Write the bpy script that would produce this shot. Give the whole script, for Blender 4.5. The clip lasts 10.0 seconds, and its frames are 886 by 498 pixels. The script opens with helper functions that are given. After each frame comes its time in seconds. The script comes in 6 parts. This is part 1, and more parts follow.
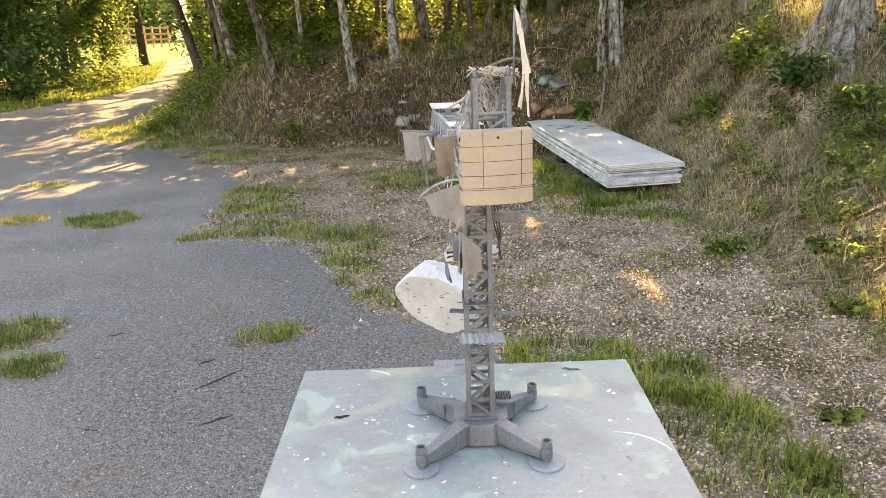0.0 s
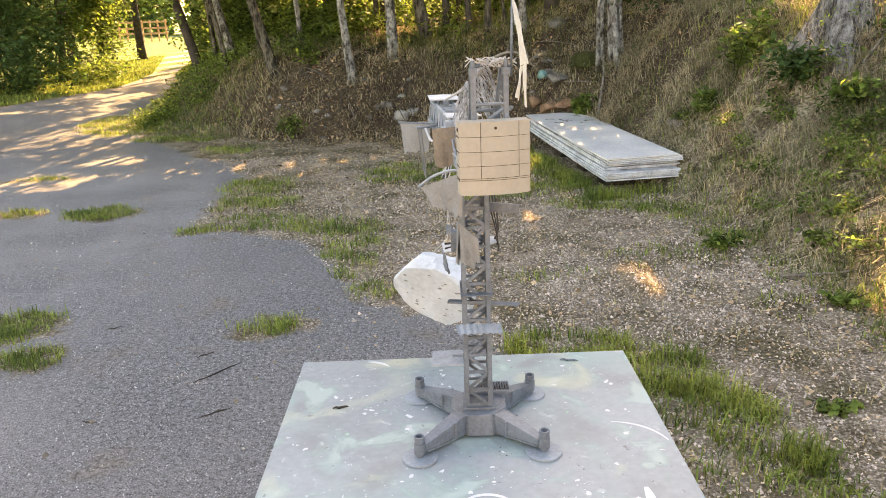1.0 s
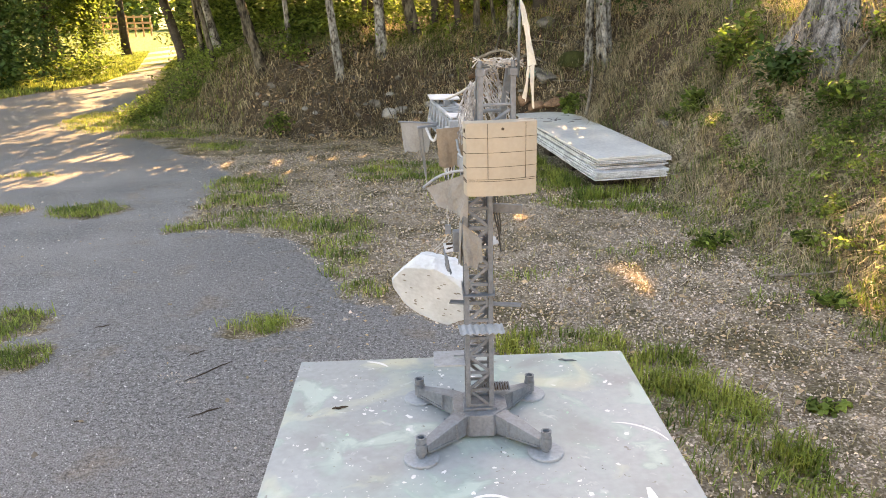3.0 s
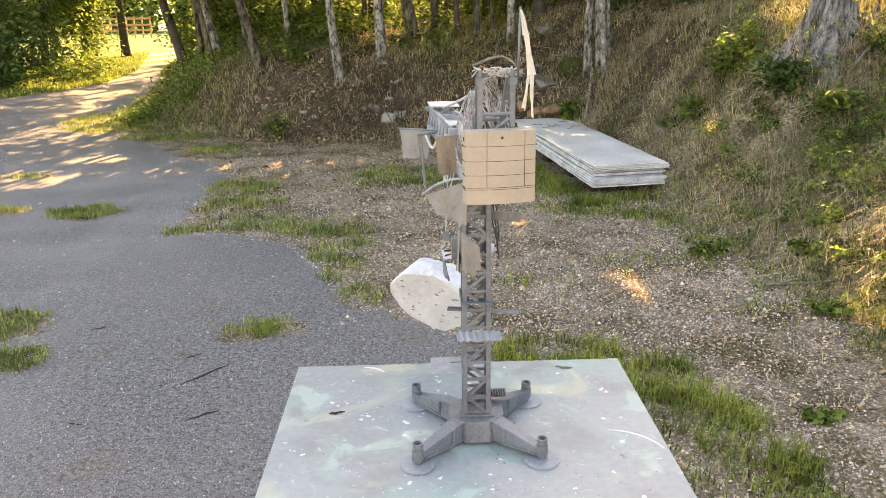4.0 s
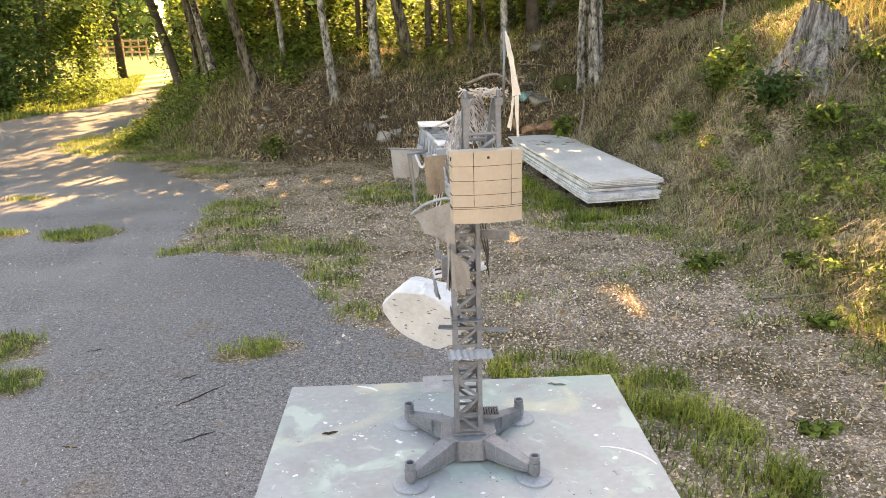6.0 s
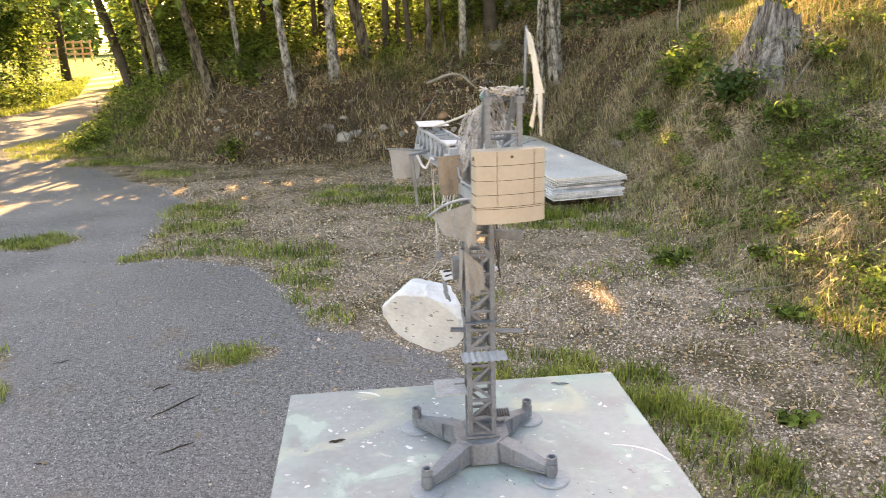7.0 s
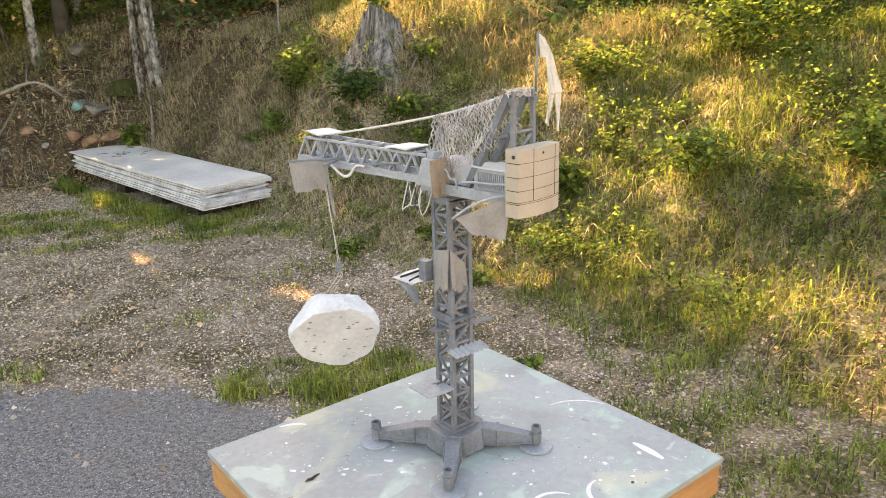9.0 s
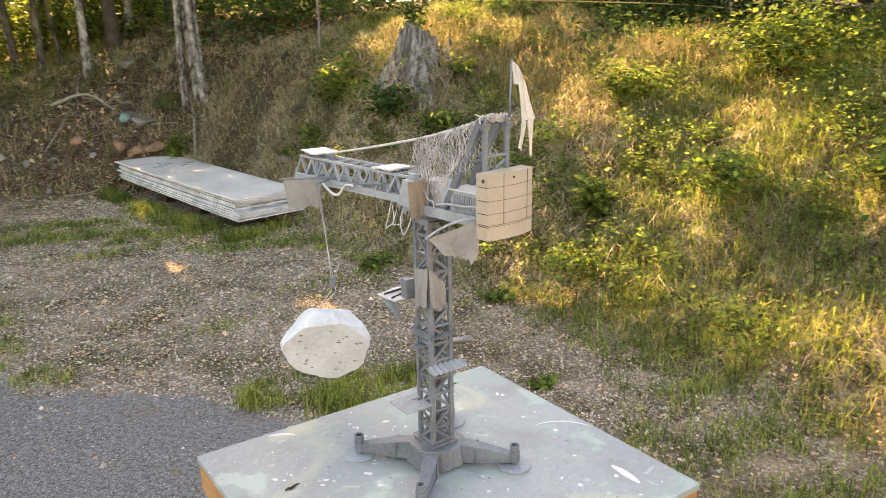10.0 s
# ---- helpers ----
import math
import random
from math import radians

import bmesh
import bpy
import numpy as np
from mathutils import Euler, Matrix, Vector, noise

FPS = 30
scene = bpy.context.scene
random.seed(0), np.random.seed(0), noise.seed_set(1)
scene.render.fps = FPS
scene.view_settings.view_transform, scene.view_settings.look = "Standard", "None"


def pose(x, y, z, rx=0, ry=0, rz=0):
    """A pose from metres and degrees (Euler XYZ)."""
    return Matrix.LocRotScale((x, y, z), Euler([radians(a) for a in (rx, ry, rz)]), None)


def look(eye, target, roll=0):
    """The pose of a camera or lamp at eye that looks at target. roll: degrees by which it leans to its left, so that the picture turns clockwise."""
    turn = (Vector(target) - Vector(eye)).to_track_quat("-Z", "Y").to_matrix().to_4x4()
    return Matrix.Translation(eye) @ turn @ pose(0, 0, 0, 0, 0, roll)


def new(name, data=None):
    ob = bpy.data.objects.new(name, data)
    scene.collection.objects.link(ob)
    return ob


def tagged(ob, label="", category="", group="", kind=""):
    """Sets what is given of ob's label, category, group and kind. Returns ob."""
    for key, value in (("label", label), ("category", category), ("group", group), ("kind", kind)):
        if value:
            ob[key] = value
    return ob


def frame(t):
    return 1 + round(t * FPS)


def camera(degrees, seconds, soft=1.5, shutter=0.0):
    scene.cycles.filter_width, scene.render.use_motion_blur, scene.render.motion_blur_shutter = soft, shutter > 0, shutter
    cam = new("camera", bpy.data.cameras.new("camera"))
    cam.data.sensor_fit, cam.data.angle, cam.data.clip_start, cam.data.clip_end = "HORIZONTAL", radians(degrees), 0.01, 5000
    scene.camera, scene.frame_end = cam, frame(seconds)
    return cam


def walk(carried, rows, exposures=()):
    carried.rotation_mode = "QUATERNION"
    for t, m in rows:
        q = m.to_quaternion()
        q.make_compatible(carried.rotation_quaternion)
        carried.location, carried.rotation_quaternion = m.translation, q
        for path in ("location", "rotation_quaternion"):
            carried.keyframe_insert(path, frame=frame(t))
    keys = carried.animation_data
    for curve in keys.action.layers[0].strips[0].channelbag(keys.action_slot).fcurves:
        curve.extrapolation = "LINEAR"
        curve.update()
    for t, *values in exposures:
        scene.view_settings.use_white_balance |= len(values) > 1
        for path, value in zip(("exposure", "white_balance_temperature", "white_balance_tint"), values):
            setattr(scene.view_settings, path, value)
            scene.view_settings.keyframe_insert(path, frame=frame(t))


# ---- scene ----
EXPOSURES = ((0.0, 2.81, 10400.0, 20.0), (8.2, 2.86, 10600.0, 20.0), (9.2, 2.77, 11000.0, 20.5), (10.0, 2.73, 11000.0, 20.5))
cam = camera(60.1, 10.0, soft=0.6, shutter=0.3)
PATH = [
    (0, (-0.085, -1.418, 1.59), (-0.083, 0.495, 1.007), -2.1),
    (0.5, (-0.086, -1.423, 1.589), (-0.082, 0.489, 1.0), -2.1),
    (1, (-0.084, -1.426, 1.585), (-0.079, 0.483, 0.988), -2.1),
    (1.5, (-0.085, -1.425, 1.582), (-0.076, 0.481, 0.977), -2.1),
    (2, (-0.085, -1.43, 1.581), (-0.068, 0.476, 0.975), -2.1),
    (2.5, (-0.113, -1.419, 1.584), (-0.082, 0.487, 0.979), -1.9),
    (4, (-0.119, -1.426, 1.596), (-0.069, 0.484, 1.004), -0.9),
    (4.5, (-0.113, -1.429, 1.594), (-0.073, 0.485, 1.013), -0.8),
    (5, (-0.106, -1.437, 1.6), (-0.072, 0.48, 1.032), -1.0),
    (5.5, (-0.101, -1.435, 1.601), (-0.067, 0.487, 1.048), -1.3),
    (6.8, (-0.146, -1.427, 1.603), (-0.006, 0.491, 1.053), -1.8),
    (7, (-0.213, -1.402, 1.601), (-0.038, 0.512, 1.048), -1.8),
    (7.5, (-0.381, -1.314, 1.612), (0.018, 0.56, 1.039), -1.7),
    (8, (-0.541, -1.177, 1.606), (0.176, 0.598, 1.027), -1.6),
    (8.5, (-0.755, -1.108, 1.617), (0.265, 0.51, 1.035), -1.5),
    (9, (-0.93, -1.129, 1.629), (0.252, 0.376, 1.049), -1.5),
    (9.5, (-0.971, -1.166, 1.639), (0.252, 0.315, 1.082), -1.1),
    (10, (-0.849, -1.231, 1.646), (0.25, 0.351, 1.105), -1.0),
]
walk(cam, [(t, look(eye, target, roll)) for t, eye, target, roll in PATH], EXPOSURES)

# ---- light ----
SUN_AZ, SUN_EL = radians(8.0), radians(30.0)      # from the forest side, clockwise from +y
world = bpy.data.worlds.new("sky")
scene.world = world
world.use_nodes = True
nt = world.node_tree
sky = nt.nodes.new("ShaderNodeTexSky")
sky.sky_type, sky.sun_disc = "NISHITA", False
sky.sun_elevation, sky.sun_rotation = SUN_EL, SUN_AZ
nt.links.new(sky.outputs[0], nt.nodes["Background"].inputs[0])
nt.nodes["Background"].inputs[1].default_value = 0.15
sun = new("sun", bpy.data.lights.new("sun", "SUN"))
sun.data.energy, sun.data.angle, sun.data.color = 5.0, radians(0.6), (1.0, 0.76, 0.45)
to_sun = Vector((math.sin(SUN_AZ) * math.cos(SUN_EL), math.cos(SUN_AZ) * math.cos(SUN_EL), math.sin(SUN_EL)))
sun.matrix_world = look(to_sun * 60, (0, 0, 0))


# ---- materials ----
def mat(name, color, rough=0.6, metal=0.0, vary=0.25, scale=6.0, fine=60.0, bump=0.15, dist=0.004, second=None, island=0.0, spec=None, through_light=0.0, stretch=(1, 1, 1), half=0.18):
    """A surface with stains at one scale, grain at another, and relief from the grain."""
    m = bpy.data.materials.new(name)
    m.use_nodes = True
    n, l = m.node_tree.nodes, m.node_tree.links
    b = n["Principled BSDF"]
    b.inputs["Roughness"].default_value, b.inputs["Metallic"].default_value = rough, metal
    b.inputs["Specular IOR Level"].default_value = spec if spec is not None else 0.12 if rough >= 0.8 else 0.22 if rough >= 0.6 else 0.5
    co = n.new("ShaderNodeTexCoord")
    big, small = n.new("ShaderNodeTexNoise"), n.new("ShaderNodeTexNoise")
    for tex, sc, de in ((big, scale, 5), (small, fine, 4)):
        tex.inputs["Scale"].default_value, tex.inputs["Detail"].default_value = sc, de
        mp = n.new("ShaderNodeMapping")
        mp.inputs["Scale"].default_value = stretch
        l.new(co.outputs["Object"], mp.inputs[0])
        l.new(mp.outputs[0], tex.inputs["Vector"])
    ramp = n.new("ShaderNodeValToRGB")
    dark = tuple(c * (1 - vary) for c in color)
    lite = second or tuple(min(1, c * (1 + vary)) for c in color)
    ramp.color_ramp.elements[0].color, ramp.color_ramp.elements[1].color = (*dark, 1), (*lite, 1)
    ramp.color_ramp.elements[0].position, ramp.color_ramp.elements[1].position = 0.5 - half, 0.5 + half
    mix = n.new("ShaderNodeMath")
    mix.operation = "MULTIPLY_ADD"
    mix.inputs[1].default_value = 0.4
    l.new(small.outputs[0], mix.inputs[0])
    sub = n.new("ShaderNodeMath")
    sub.operation = "MULTIPLY"
    sub.inputs[1].default_value = 0.6
    l.new(big.outputs[0], sub.inputs[0])
    l.new(sub.outputs[0], mix.inputs[2])
    l.new(mix.outputs[0], ramp.inputs[0])
    out = ramp.outputs[0]
    if island:
        geo = n.new("ShaderNodeNewGeometry")
        hsv = n.new("ShaderNodeHueSaturation")
        mr = n.new("ShaderNodeMapRange")
        mr.inputs[3].default_value, mr.inputs[4].default_value = 1 - island, 1 + island
        l.new(geo.outputs["Random Per Island"], mr.inputs[0])
        l.new(mr.outputs[0], hsv.inputs["Value"])
        l.new(out, hsv.inputs["Color"])
        out = hsv.outputs[0]
    l.new(out, b.inputs["Base Color"])
    if bump:
        bp = n.new("ShaderNodeBump")
        bp.inputs["Strength"].default_value, bp.inputs["Distance"].default_value = bump, dist
        l.new(small.outputs[0], bp.inputs["Height"])
        l.new(bp.outputs[0], b.inputs["Normal"])
    if through_light:
        tr = n.new("ShaderNodeBsdfTranslucent")
        l.new(out, tr.inputs[0])
        mx = n.new("ShaderNodeMixShader")
        mx.inputs[0].default_value = through_light
        l.new(b.outputs[0], mx.inputs[1])
        l.new(tr.outputs[0], mx.inputs[2])
        l.new(mx.outputs[0], n["Material Output"].inputs[0])
    return m


GREY = mat("grey_spray_paint", (0.124, 0.144, 0.162), 0.42, vary=0.3, scale=14, fine=140, bump=0.12, dist=0.001, half=0.12)
# lighter than GREY, for the jib, deck and foot pads
JIBGREY = mat("light_grey_paint", (0.25, 0.28, 0.30), 0.5, vary=0.22, scale=16, fine=140, bump=0.1, dist=0.001, half=0.14)
PALE = mat("pale_grey_paint", (0.48, 0.48, 0.48), 0.5, vary=0.15, scale=18, fine=140, bump=0.1, dist=0.001)
TAN = mat("tan_paint", (0.36, 0.315, 0.25), 0.65, vary=0.10, scale=16, fine=150, bump=0.08, dist=0.001)
CLOTH = mat("stiffened_cloth", (0.265, 0.262, 0.25), 0.85, vary=0.2, scale=22, fine=260, bump=0.25, dist=0.001, through_light=0.12)
KRAFT = mat("brown_paper", (0.27, 0.215, 0.16), 0.8, vary=0.2, scale=25, fine=200, bump=0.2, dist=0.001)
FLAG = mat("pale_cloth", (0.66, 0.62, 0.54), 0.85, vary=0.2, scale=26, fine=260, bump=0.2, dist=0.001, through_light=0.25)
ROPE = mat("pale_rope", (0.46, 0.44, 0.40), 0.8, vary=0.25, scale=60, fine=300, bump=0.4, dist=0.001)
NETCORD = mat("grey_net_cord", (0.36, 0.35, 0.34), 0.85, vary=0.45, scale=30, fine=200, bump=0.0, half=0.1)
WIRE = mat("dark_wire", (0.05, 0.045, 0.04), 0.5, vary=0.4, scale=60, fine=300, bump=0.2, dist=0.001)
DARKWOOD = mat("dark_brown", (0.055, 0.042, 0.032), 0.85, vary=0.4, scale=60, fine=300, bump=0.4, dist=0.001)
FOAM = mat("white_plaster_foam", (0.47, 0.51, 0.53), 0.75, vary=0.14, scale=14, fine=90, bump=0.7, dist=0.003, second=(0.60, 0.645, 0.665))
CHIP = mat("grey_chips", (0.22, 0.21, 0.19), 0.9, vary=0.35, scale=80, fine=300, bump=0.3, dist=0.001)
RAWWOOD = mat("raw_pine", (0.40, 0.21, 0.09), 0.6, vary=0.25, scale=5, fine=50, bump=0.2, dist=0.002, stretch=(1, 1, 8))
SHEET = mat("pale_board", (0.66, 0.66, 0.65), 0.33, vary=0.22, scale=2.6, fine=30, bump=0.05, second=(0.80, 0.79, 0.76), half=0.14)
SHEETEDGE = mat("board_edge", (0.52, 0.53, 0.54), 0.6, vary=0.3, scale=9, fine=60, bump=0.1, half=0.12)
BARK = mat("grey_brown_bark", (0.066, 0.053, 0.039), 0.9, vary=0.6, scale=13, fine=45, bump=1.0, dist=0.05, second=(0.17, 0.145, 0.105), stretch=(1, 1, 0.35), half=0.09)
BIRCH = mat("mottled_bark", (0.085, 0.068, 0.05), 0.85, vary=0.55, scale=15, fine=50, bump=1.0, dist=0.035, second=(0.36, 0.34, 0.30), stretch=(1, 1, 0.55), half=0.10)
DARKBARK = mat("dark_spruce_bark", (0.07, 0.058, 0.045), 0.95, vary=0.5, scale=8, fine=50, bump=0.9, dist=0.03)
DEADWOOD = mat("weathered_wood", (0.19, 0.165, 0.135), 0.85, vary=0.5, scale=5, fine=45, bump=0.8, dist=0.02, half=0.1)
FIBRE = mat("split_grey_wood", (0.15, 0.136, 0.122), 0.85, vary=0.62, scale=26, fine=120, bump=1.0, dist=0.03, second=(0.36, 0.34, 0.315), stretch=(1, 1, 0.07), half=0.11)
PALESTONE = mat("pale_broken_stone", (0.27, 0.255, 0.23), 0.9, vary=0.45, scale=9, fine=60, bump=0.8, dist=0.01, half=0.1)
STONE = mat("field_stone", (0.15, 0.135, 0.115), 0.9, vary=0.45, scale=9, fine=60, bump=0.8, dist=0.01, half=0.1)
REDSTONE = mat("rusty_stone", (0.20, 0.12, 0.075), 0.9, vary=0.45, scale=9, fine=60, bump=0.8, dist=0.01, half=0.1)
MOSS = mat("moss", (0.055, 0.06, 0.02), 0.95, vary=0.5, scale=12, fine=120, bump=1.0, dist=0.02)
PEBBLE = mat("pebbles", (0.44, 0.36, 0.29), 0.9, vary=0.3, scale=20, fine=200, bump=0.2, island=0.7)
LITTER = mat("dead_leaves", (0.36, 0.25, 0.15), 0.85, vary=0.3, scale=20, fine=150, bump=0.1, island=0.8, through_light=0.1)
CHAFF = mat("pale_chaff", (0.50, 0.39, 0.26), 0.85, vary=0.3, scale=20, fine=150, bump=0.0, island=0.75)
GRIT = mat("pale_grit", (0.36, 0.34, 0.325), 0.85, vary=0.3, scale=20, fine=200, bump=0.0, island=0.8)
STRAW = mat("dry_grass", (0.40, 0.325, 0.16), 0.8, vary=0.25, scale=3, fine=40, bump=0.0, island=0.4, through_light=0.3)
GRASS = mat("green_grass", (0.17, 0.27, 0.06), 0.7, vary=0.4, scale=3, fine=30, bump=0.0, island=0.65, through_light=0.45, second=(0.31, 0.36, 0.085), half=0.1)
GREENGRASS = mat("fresh_grass", (0.16, 0.24, 0.045), 0.65, vary=0.4, scale=3, fine=30, bump=0.0, island=0.5, through_light=0.4, second=(0.34, 0.37, 0.09), half=0.1)
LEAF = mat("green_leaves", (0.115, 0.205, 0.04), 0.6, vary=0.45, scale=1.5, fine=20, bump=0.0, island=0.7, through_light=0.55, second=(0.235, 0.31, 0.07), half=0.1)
# darker copy of LEAF: conifers and dark shrubs, also foliage meant as shaded
DARKLEAF = mat("dark_and_shaded_leaves", (0.055, 0.105, 0.03), 0.75, vary=0.35, scale=1.5, fine=20, bump=0.0, island=0.4, through_light=0.4)
TWIGS = mat("dry_twigs", (0.21, 0.175, 0.135), 0.85, vary=0.3, scale=20, fine=150, bump=0.0, island=0.75)
THATCH = mat("matted_dry_grass", (0.50, 0.42, 0.28), 0.85, vary=0.3, scale=6, fine=60, bump=0.0, island=0.6, through_light=0.2)
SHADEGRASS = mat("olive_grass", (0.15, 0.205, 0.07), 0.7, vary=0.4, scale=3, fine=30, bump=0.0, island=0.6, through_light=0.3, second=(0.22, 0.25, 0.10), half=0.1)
WALL = mat("bounce_wall_boards", (0.28, 0.26, 0.23), 0.8, vary=0.12, scale=1.5, fine=20, bump=0.1)


def painted_board():
    """A grey-white board with green washes, scuffs, white drips and dark specks."""
    m = mat("painted_board", (0.272, 0.303, 0.306), 0.42, vary=0.16, scale=3.5, fine=60, bump=0.08, dist=0.001)
    n, l = m.node_tree.nodes, m.node_tree.links
    b = n["Principled BSDF"]
    col = b.inputs["Base Color"].links[0].from_socket
    co = [x for x in n if x.type == "TEX_COORD"][0]

    def layer(col, kind, scale, lo, hi, paint, amount):
        t = n.new("ShaderNodeTexNoise" if kind == "noise" else "ShaderNodeTexVoronoi")
        t.inputs["Scale"].default_value = scale
        if kind == "noise":
            t.inputs["Detail"].default_value, t.inputs["Distortion"].default_value = 7, 0.6
        else:
            t.inputs["Randomness"].default_value = 1.0
        off = n.new("ShaderNodeMapping")
        off.inputs["Location"].default_value = (scale * 0.37, scale * 0.91, 1.3)
        l.new(co.outputs["Object"], off.inputs[0])
        l.new(off.outputs[0], t.inputs["Vector"])
        mr = n.new("ShaderNodeMapRange")
        mr.inputs[1].default_value, mr.inputs[2].default_value, mr.inputs[4].default_value = lo, hi, amount
        l.new(t.outputs[0], mr.inputs[0])
        x = n.new("ShaderNodeMix")
        x.data_type = "RGBA"
        l.new(mr.outputs[0], x.inputs[0])
        l.new(col, x.inputs[6])
        x.inputs[7].default_value = (*paint, 1)
        return x.outputs[2]

    col = layer(col, "noise", 2.6, 0.48, 0.70, (0.27, 0.38, 0.345), 0.7)
    col = layer(col, "noise", 9.0, 0.54, 0.68, (0.19, 0.36, 0.28), 0.7)
    col = layer(col, "noise", 6.5, 0.52, 0.70, (0.19, 0.195, 0.19), 0.55)
    col = layer(col, "noise", 5.3, 0.58, 0.68, (0.48, 0.48, 0.34), 0.6)
    col = layer(col, "noise", 9.0, 0.58, 0.66, (0.55, 0.56, 0.56), 0.35)
    col = layer(col, "noise", 24.0, 0.67, 0.76, (0.56, 0.58, 0.57), 0.5)
    col = layer(col, "noise", 34.0, 0.64, 0.72, (0.56, 0.58, 0.58), 0.35)
    col = layer(col, "noise", 55.0, 0.70, 0.73, (0.66, 0.67, 0.66), 0.7)
    col = layer(col, "noise", 70.0, 0.69, 0.72, (0.16, 0.15, 0.13), 0.8)
    l.new(col, b.inputs["Base Color"])
    return m


PAINTED = painted_board()
DRIP = mat("dried_white_paint", (0.60, 0.61, 0.60), 0.5, vary=0.12, scale=30, fine=200, bump=0.1, dist=0.001)
GREENDRIP = mat("dried_green_paint", (0.25, 0.42, 0.32), 0.5, vary=0.2, scale=30, fine=200, bump=0.1, dist=0.001)


# ---- ground ----
FOOT = [(2.4, -9), (2.25, -1), (2.2, 0.7), (2.2, 2.2), (2.05, 3.5), (1.95, 4.6), (1.75, 5.4), (1.65, 6.3), (1.25, 7.3), (0.3, 7.9), (-0.6, 8.4),
        (-1.7, 8.4), (-2.9, 9.2), (-4.1, 10.2), (-4.9, 11.3), (-5.6, 14), (-6.7, 20), (-8.4, 30), (-12, 60)]
ASPHALT = [(0.62, -3), (0.60, 0.9), (0.37, 1.6), (0.30, 1.85), (0.06, 2.22), (-0.16, 2.42), (-0.36, 2.53), (-0.56, 2.72), (-0.76, 3.27), (-1.1, 4.0), (-1.76, 4.3),
           (-2.1, 4.25), (-2.1, 5.3), (-2.1, 6.4), (-2.5, 7.2), (-3.0, 7.7), (-3.5, 8.4), (-4.2, 9.3), (-4.9, 10.7), (-5.4, 12.6), (-6.1, 16), (-7.5, 21), (-10.4, 33.0), (-15.3, 49), (-40, 130),
           (-43, 133), (-17.4, 51), (-12.4, 35), (-8.7, 22.6), (-8.0, 18.2), (-8.8, 14.8), (-11, 11), (-20, 8), (-40, 6), (-40, -3)]


def smooth(a, b, v):
    k = np.clip((v - a) / (b - a), 0, 1)
    return k * k * (3 - 2 * k)


def line_distance(px, py, line, closed=False):
    """Signed distance to a polyline (positive to its right), or to a polygon (positive inside)."""
    best, side = np.full(px.shape, 1e9), np.zeros(px.shape)
    inside = np.zeros(px.shape, bool)
    pts = line + line[:1] if closed else line
    for (ax, ay), (bx, by) in zip(pts, pts[1:]):
        dx, dy = bx - ax, by - ay
        k = np.clip(((px - ax) * dx + (py - ay) * dy) / (dx * dx + dy * dy), 0, 1)
        d = np.hypot(px - ax - k * dx, py - ay - k * dy)
        cr = dx * (py - ay) - dy * (px - ax)
        side = np.where(d < best - 1e-9, -np.sign(cr), side)
        best = np.minimum(best, d)
        if closed and dy:
            inside ^= ((ay > py) != (by > py)) & (px < dx * (py - ay) / dy + ax)
    return np.where(inside, best, -best) if closed else best * side


WAVES = [(random.uniform(-1, 1), random.uniform(-1, 1), random.uniform(0, 6.28)) for _ in range(24)]


def wavy(px, py, freq, count=8, start=0):
    return sum(np.sin(freq * (1 + 0.35 * i) * (a * px + b * py) + c) / (1 + 0.35 * i) for i, (a, b, c) in enumerate(WAVES[start:start + count])) / 3.0


def height(px, py):
    px, py = np.asarray(px, float), np.asarray(py, float)
    d = line_distance(px, py, FOOT)
    d = d + 0.12 * wavy(px, py, 3.0)
    e = np.maximum(d, 0)
    right = 0.56 * np.minimum(e, 2.4) + 0.22 * np.clip(e - 2.4, 0, 2) + 0.06 * np.maximum(e - 4.4, 0)
    right = right * smooth(0, 0.5, e + 0.25)
    back = 0.90 * smooth(0.10, 0.88, e) + 0.30 * np.clip(e - 0.7, 0, 1.2) + 0.04 * np.clip(e - 1.9, 0, 20)
    corner = 0.95 * np.minimum(e, 1.5) + 0.3 * np.clip(e - 1.5, 0, 1.5) + 0.06 * np.clip(e - 3.0, 0, 20)
    k1, k2 = smooth(4.0, 5.6, py), smooth(2.4, 0.2, px) * smooth(5.5, 7.5, py)
    h = right * (1 - k1) + k1 * (corner * (1 - k2) + back * k2)
    h = h * (1 - 0.35 * smooth(-2.5, -4.5, px))
    h = h * (1 - 0.45 * smooth(-4.0, -5.4, px))
    h = h * smooth(60, 20, np.hypot(px, py)) + 0.0
    rough = smooth(-0.1, 0.6, d)
    h = h + rough * (0.06 * wavy(px, py, 5.0, start=8) + 0.042 * wavy(px, py, 17.0, start=14) + 0.02 * wavy(px, py, 41.0, start=10))
    return h + 0.006 * wavy(px, py, 2.2, start=4) * (1 - rough)


def zat(x, y):
    """The ground's height at one place."""
    return float(height(np.array([x]), np.array([y]))[0])


def axis_steps(lo, a, b, hi, step):
    mid = list(np.arange(a, b + 1e-6, step))
    out, s, v = [], step, b
    while v < hi:
        s *= 1.22
        v += s
        out.append(v)
    low, s, v = [], step, a
    while v > lo:
        s *= 1.22
        v -= s
        low.append(v)
    return np.array(low[::-1] + mid + out)


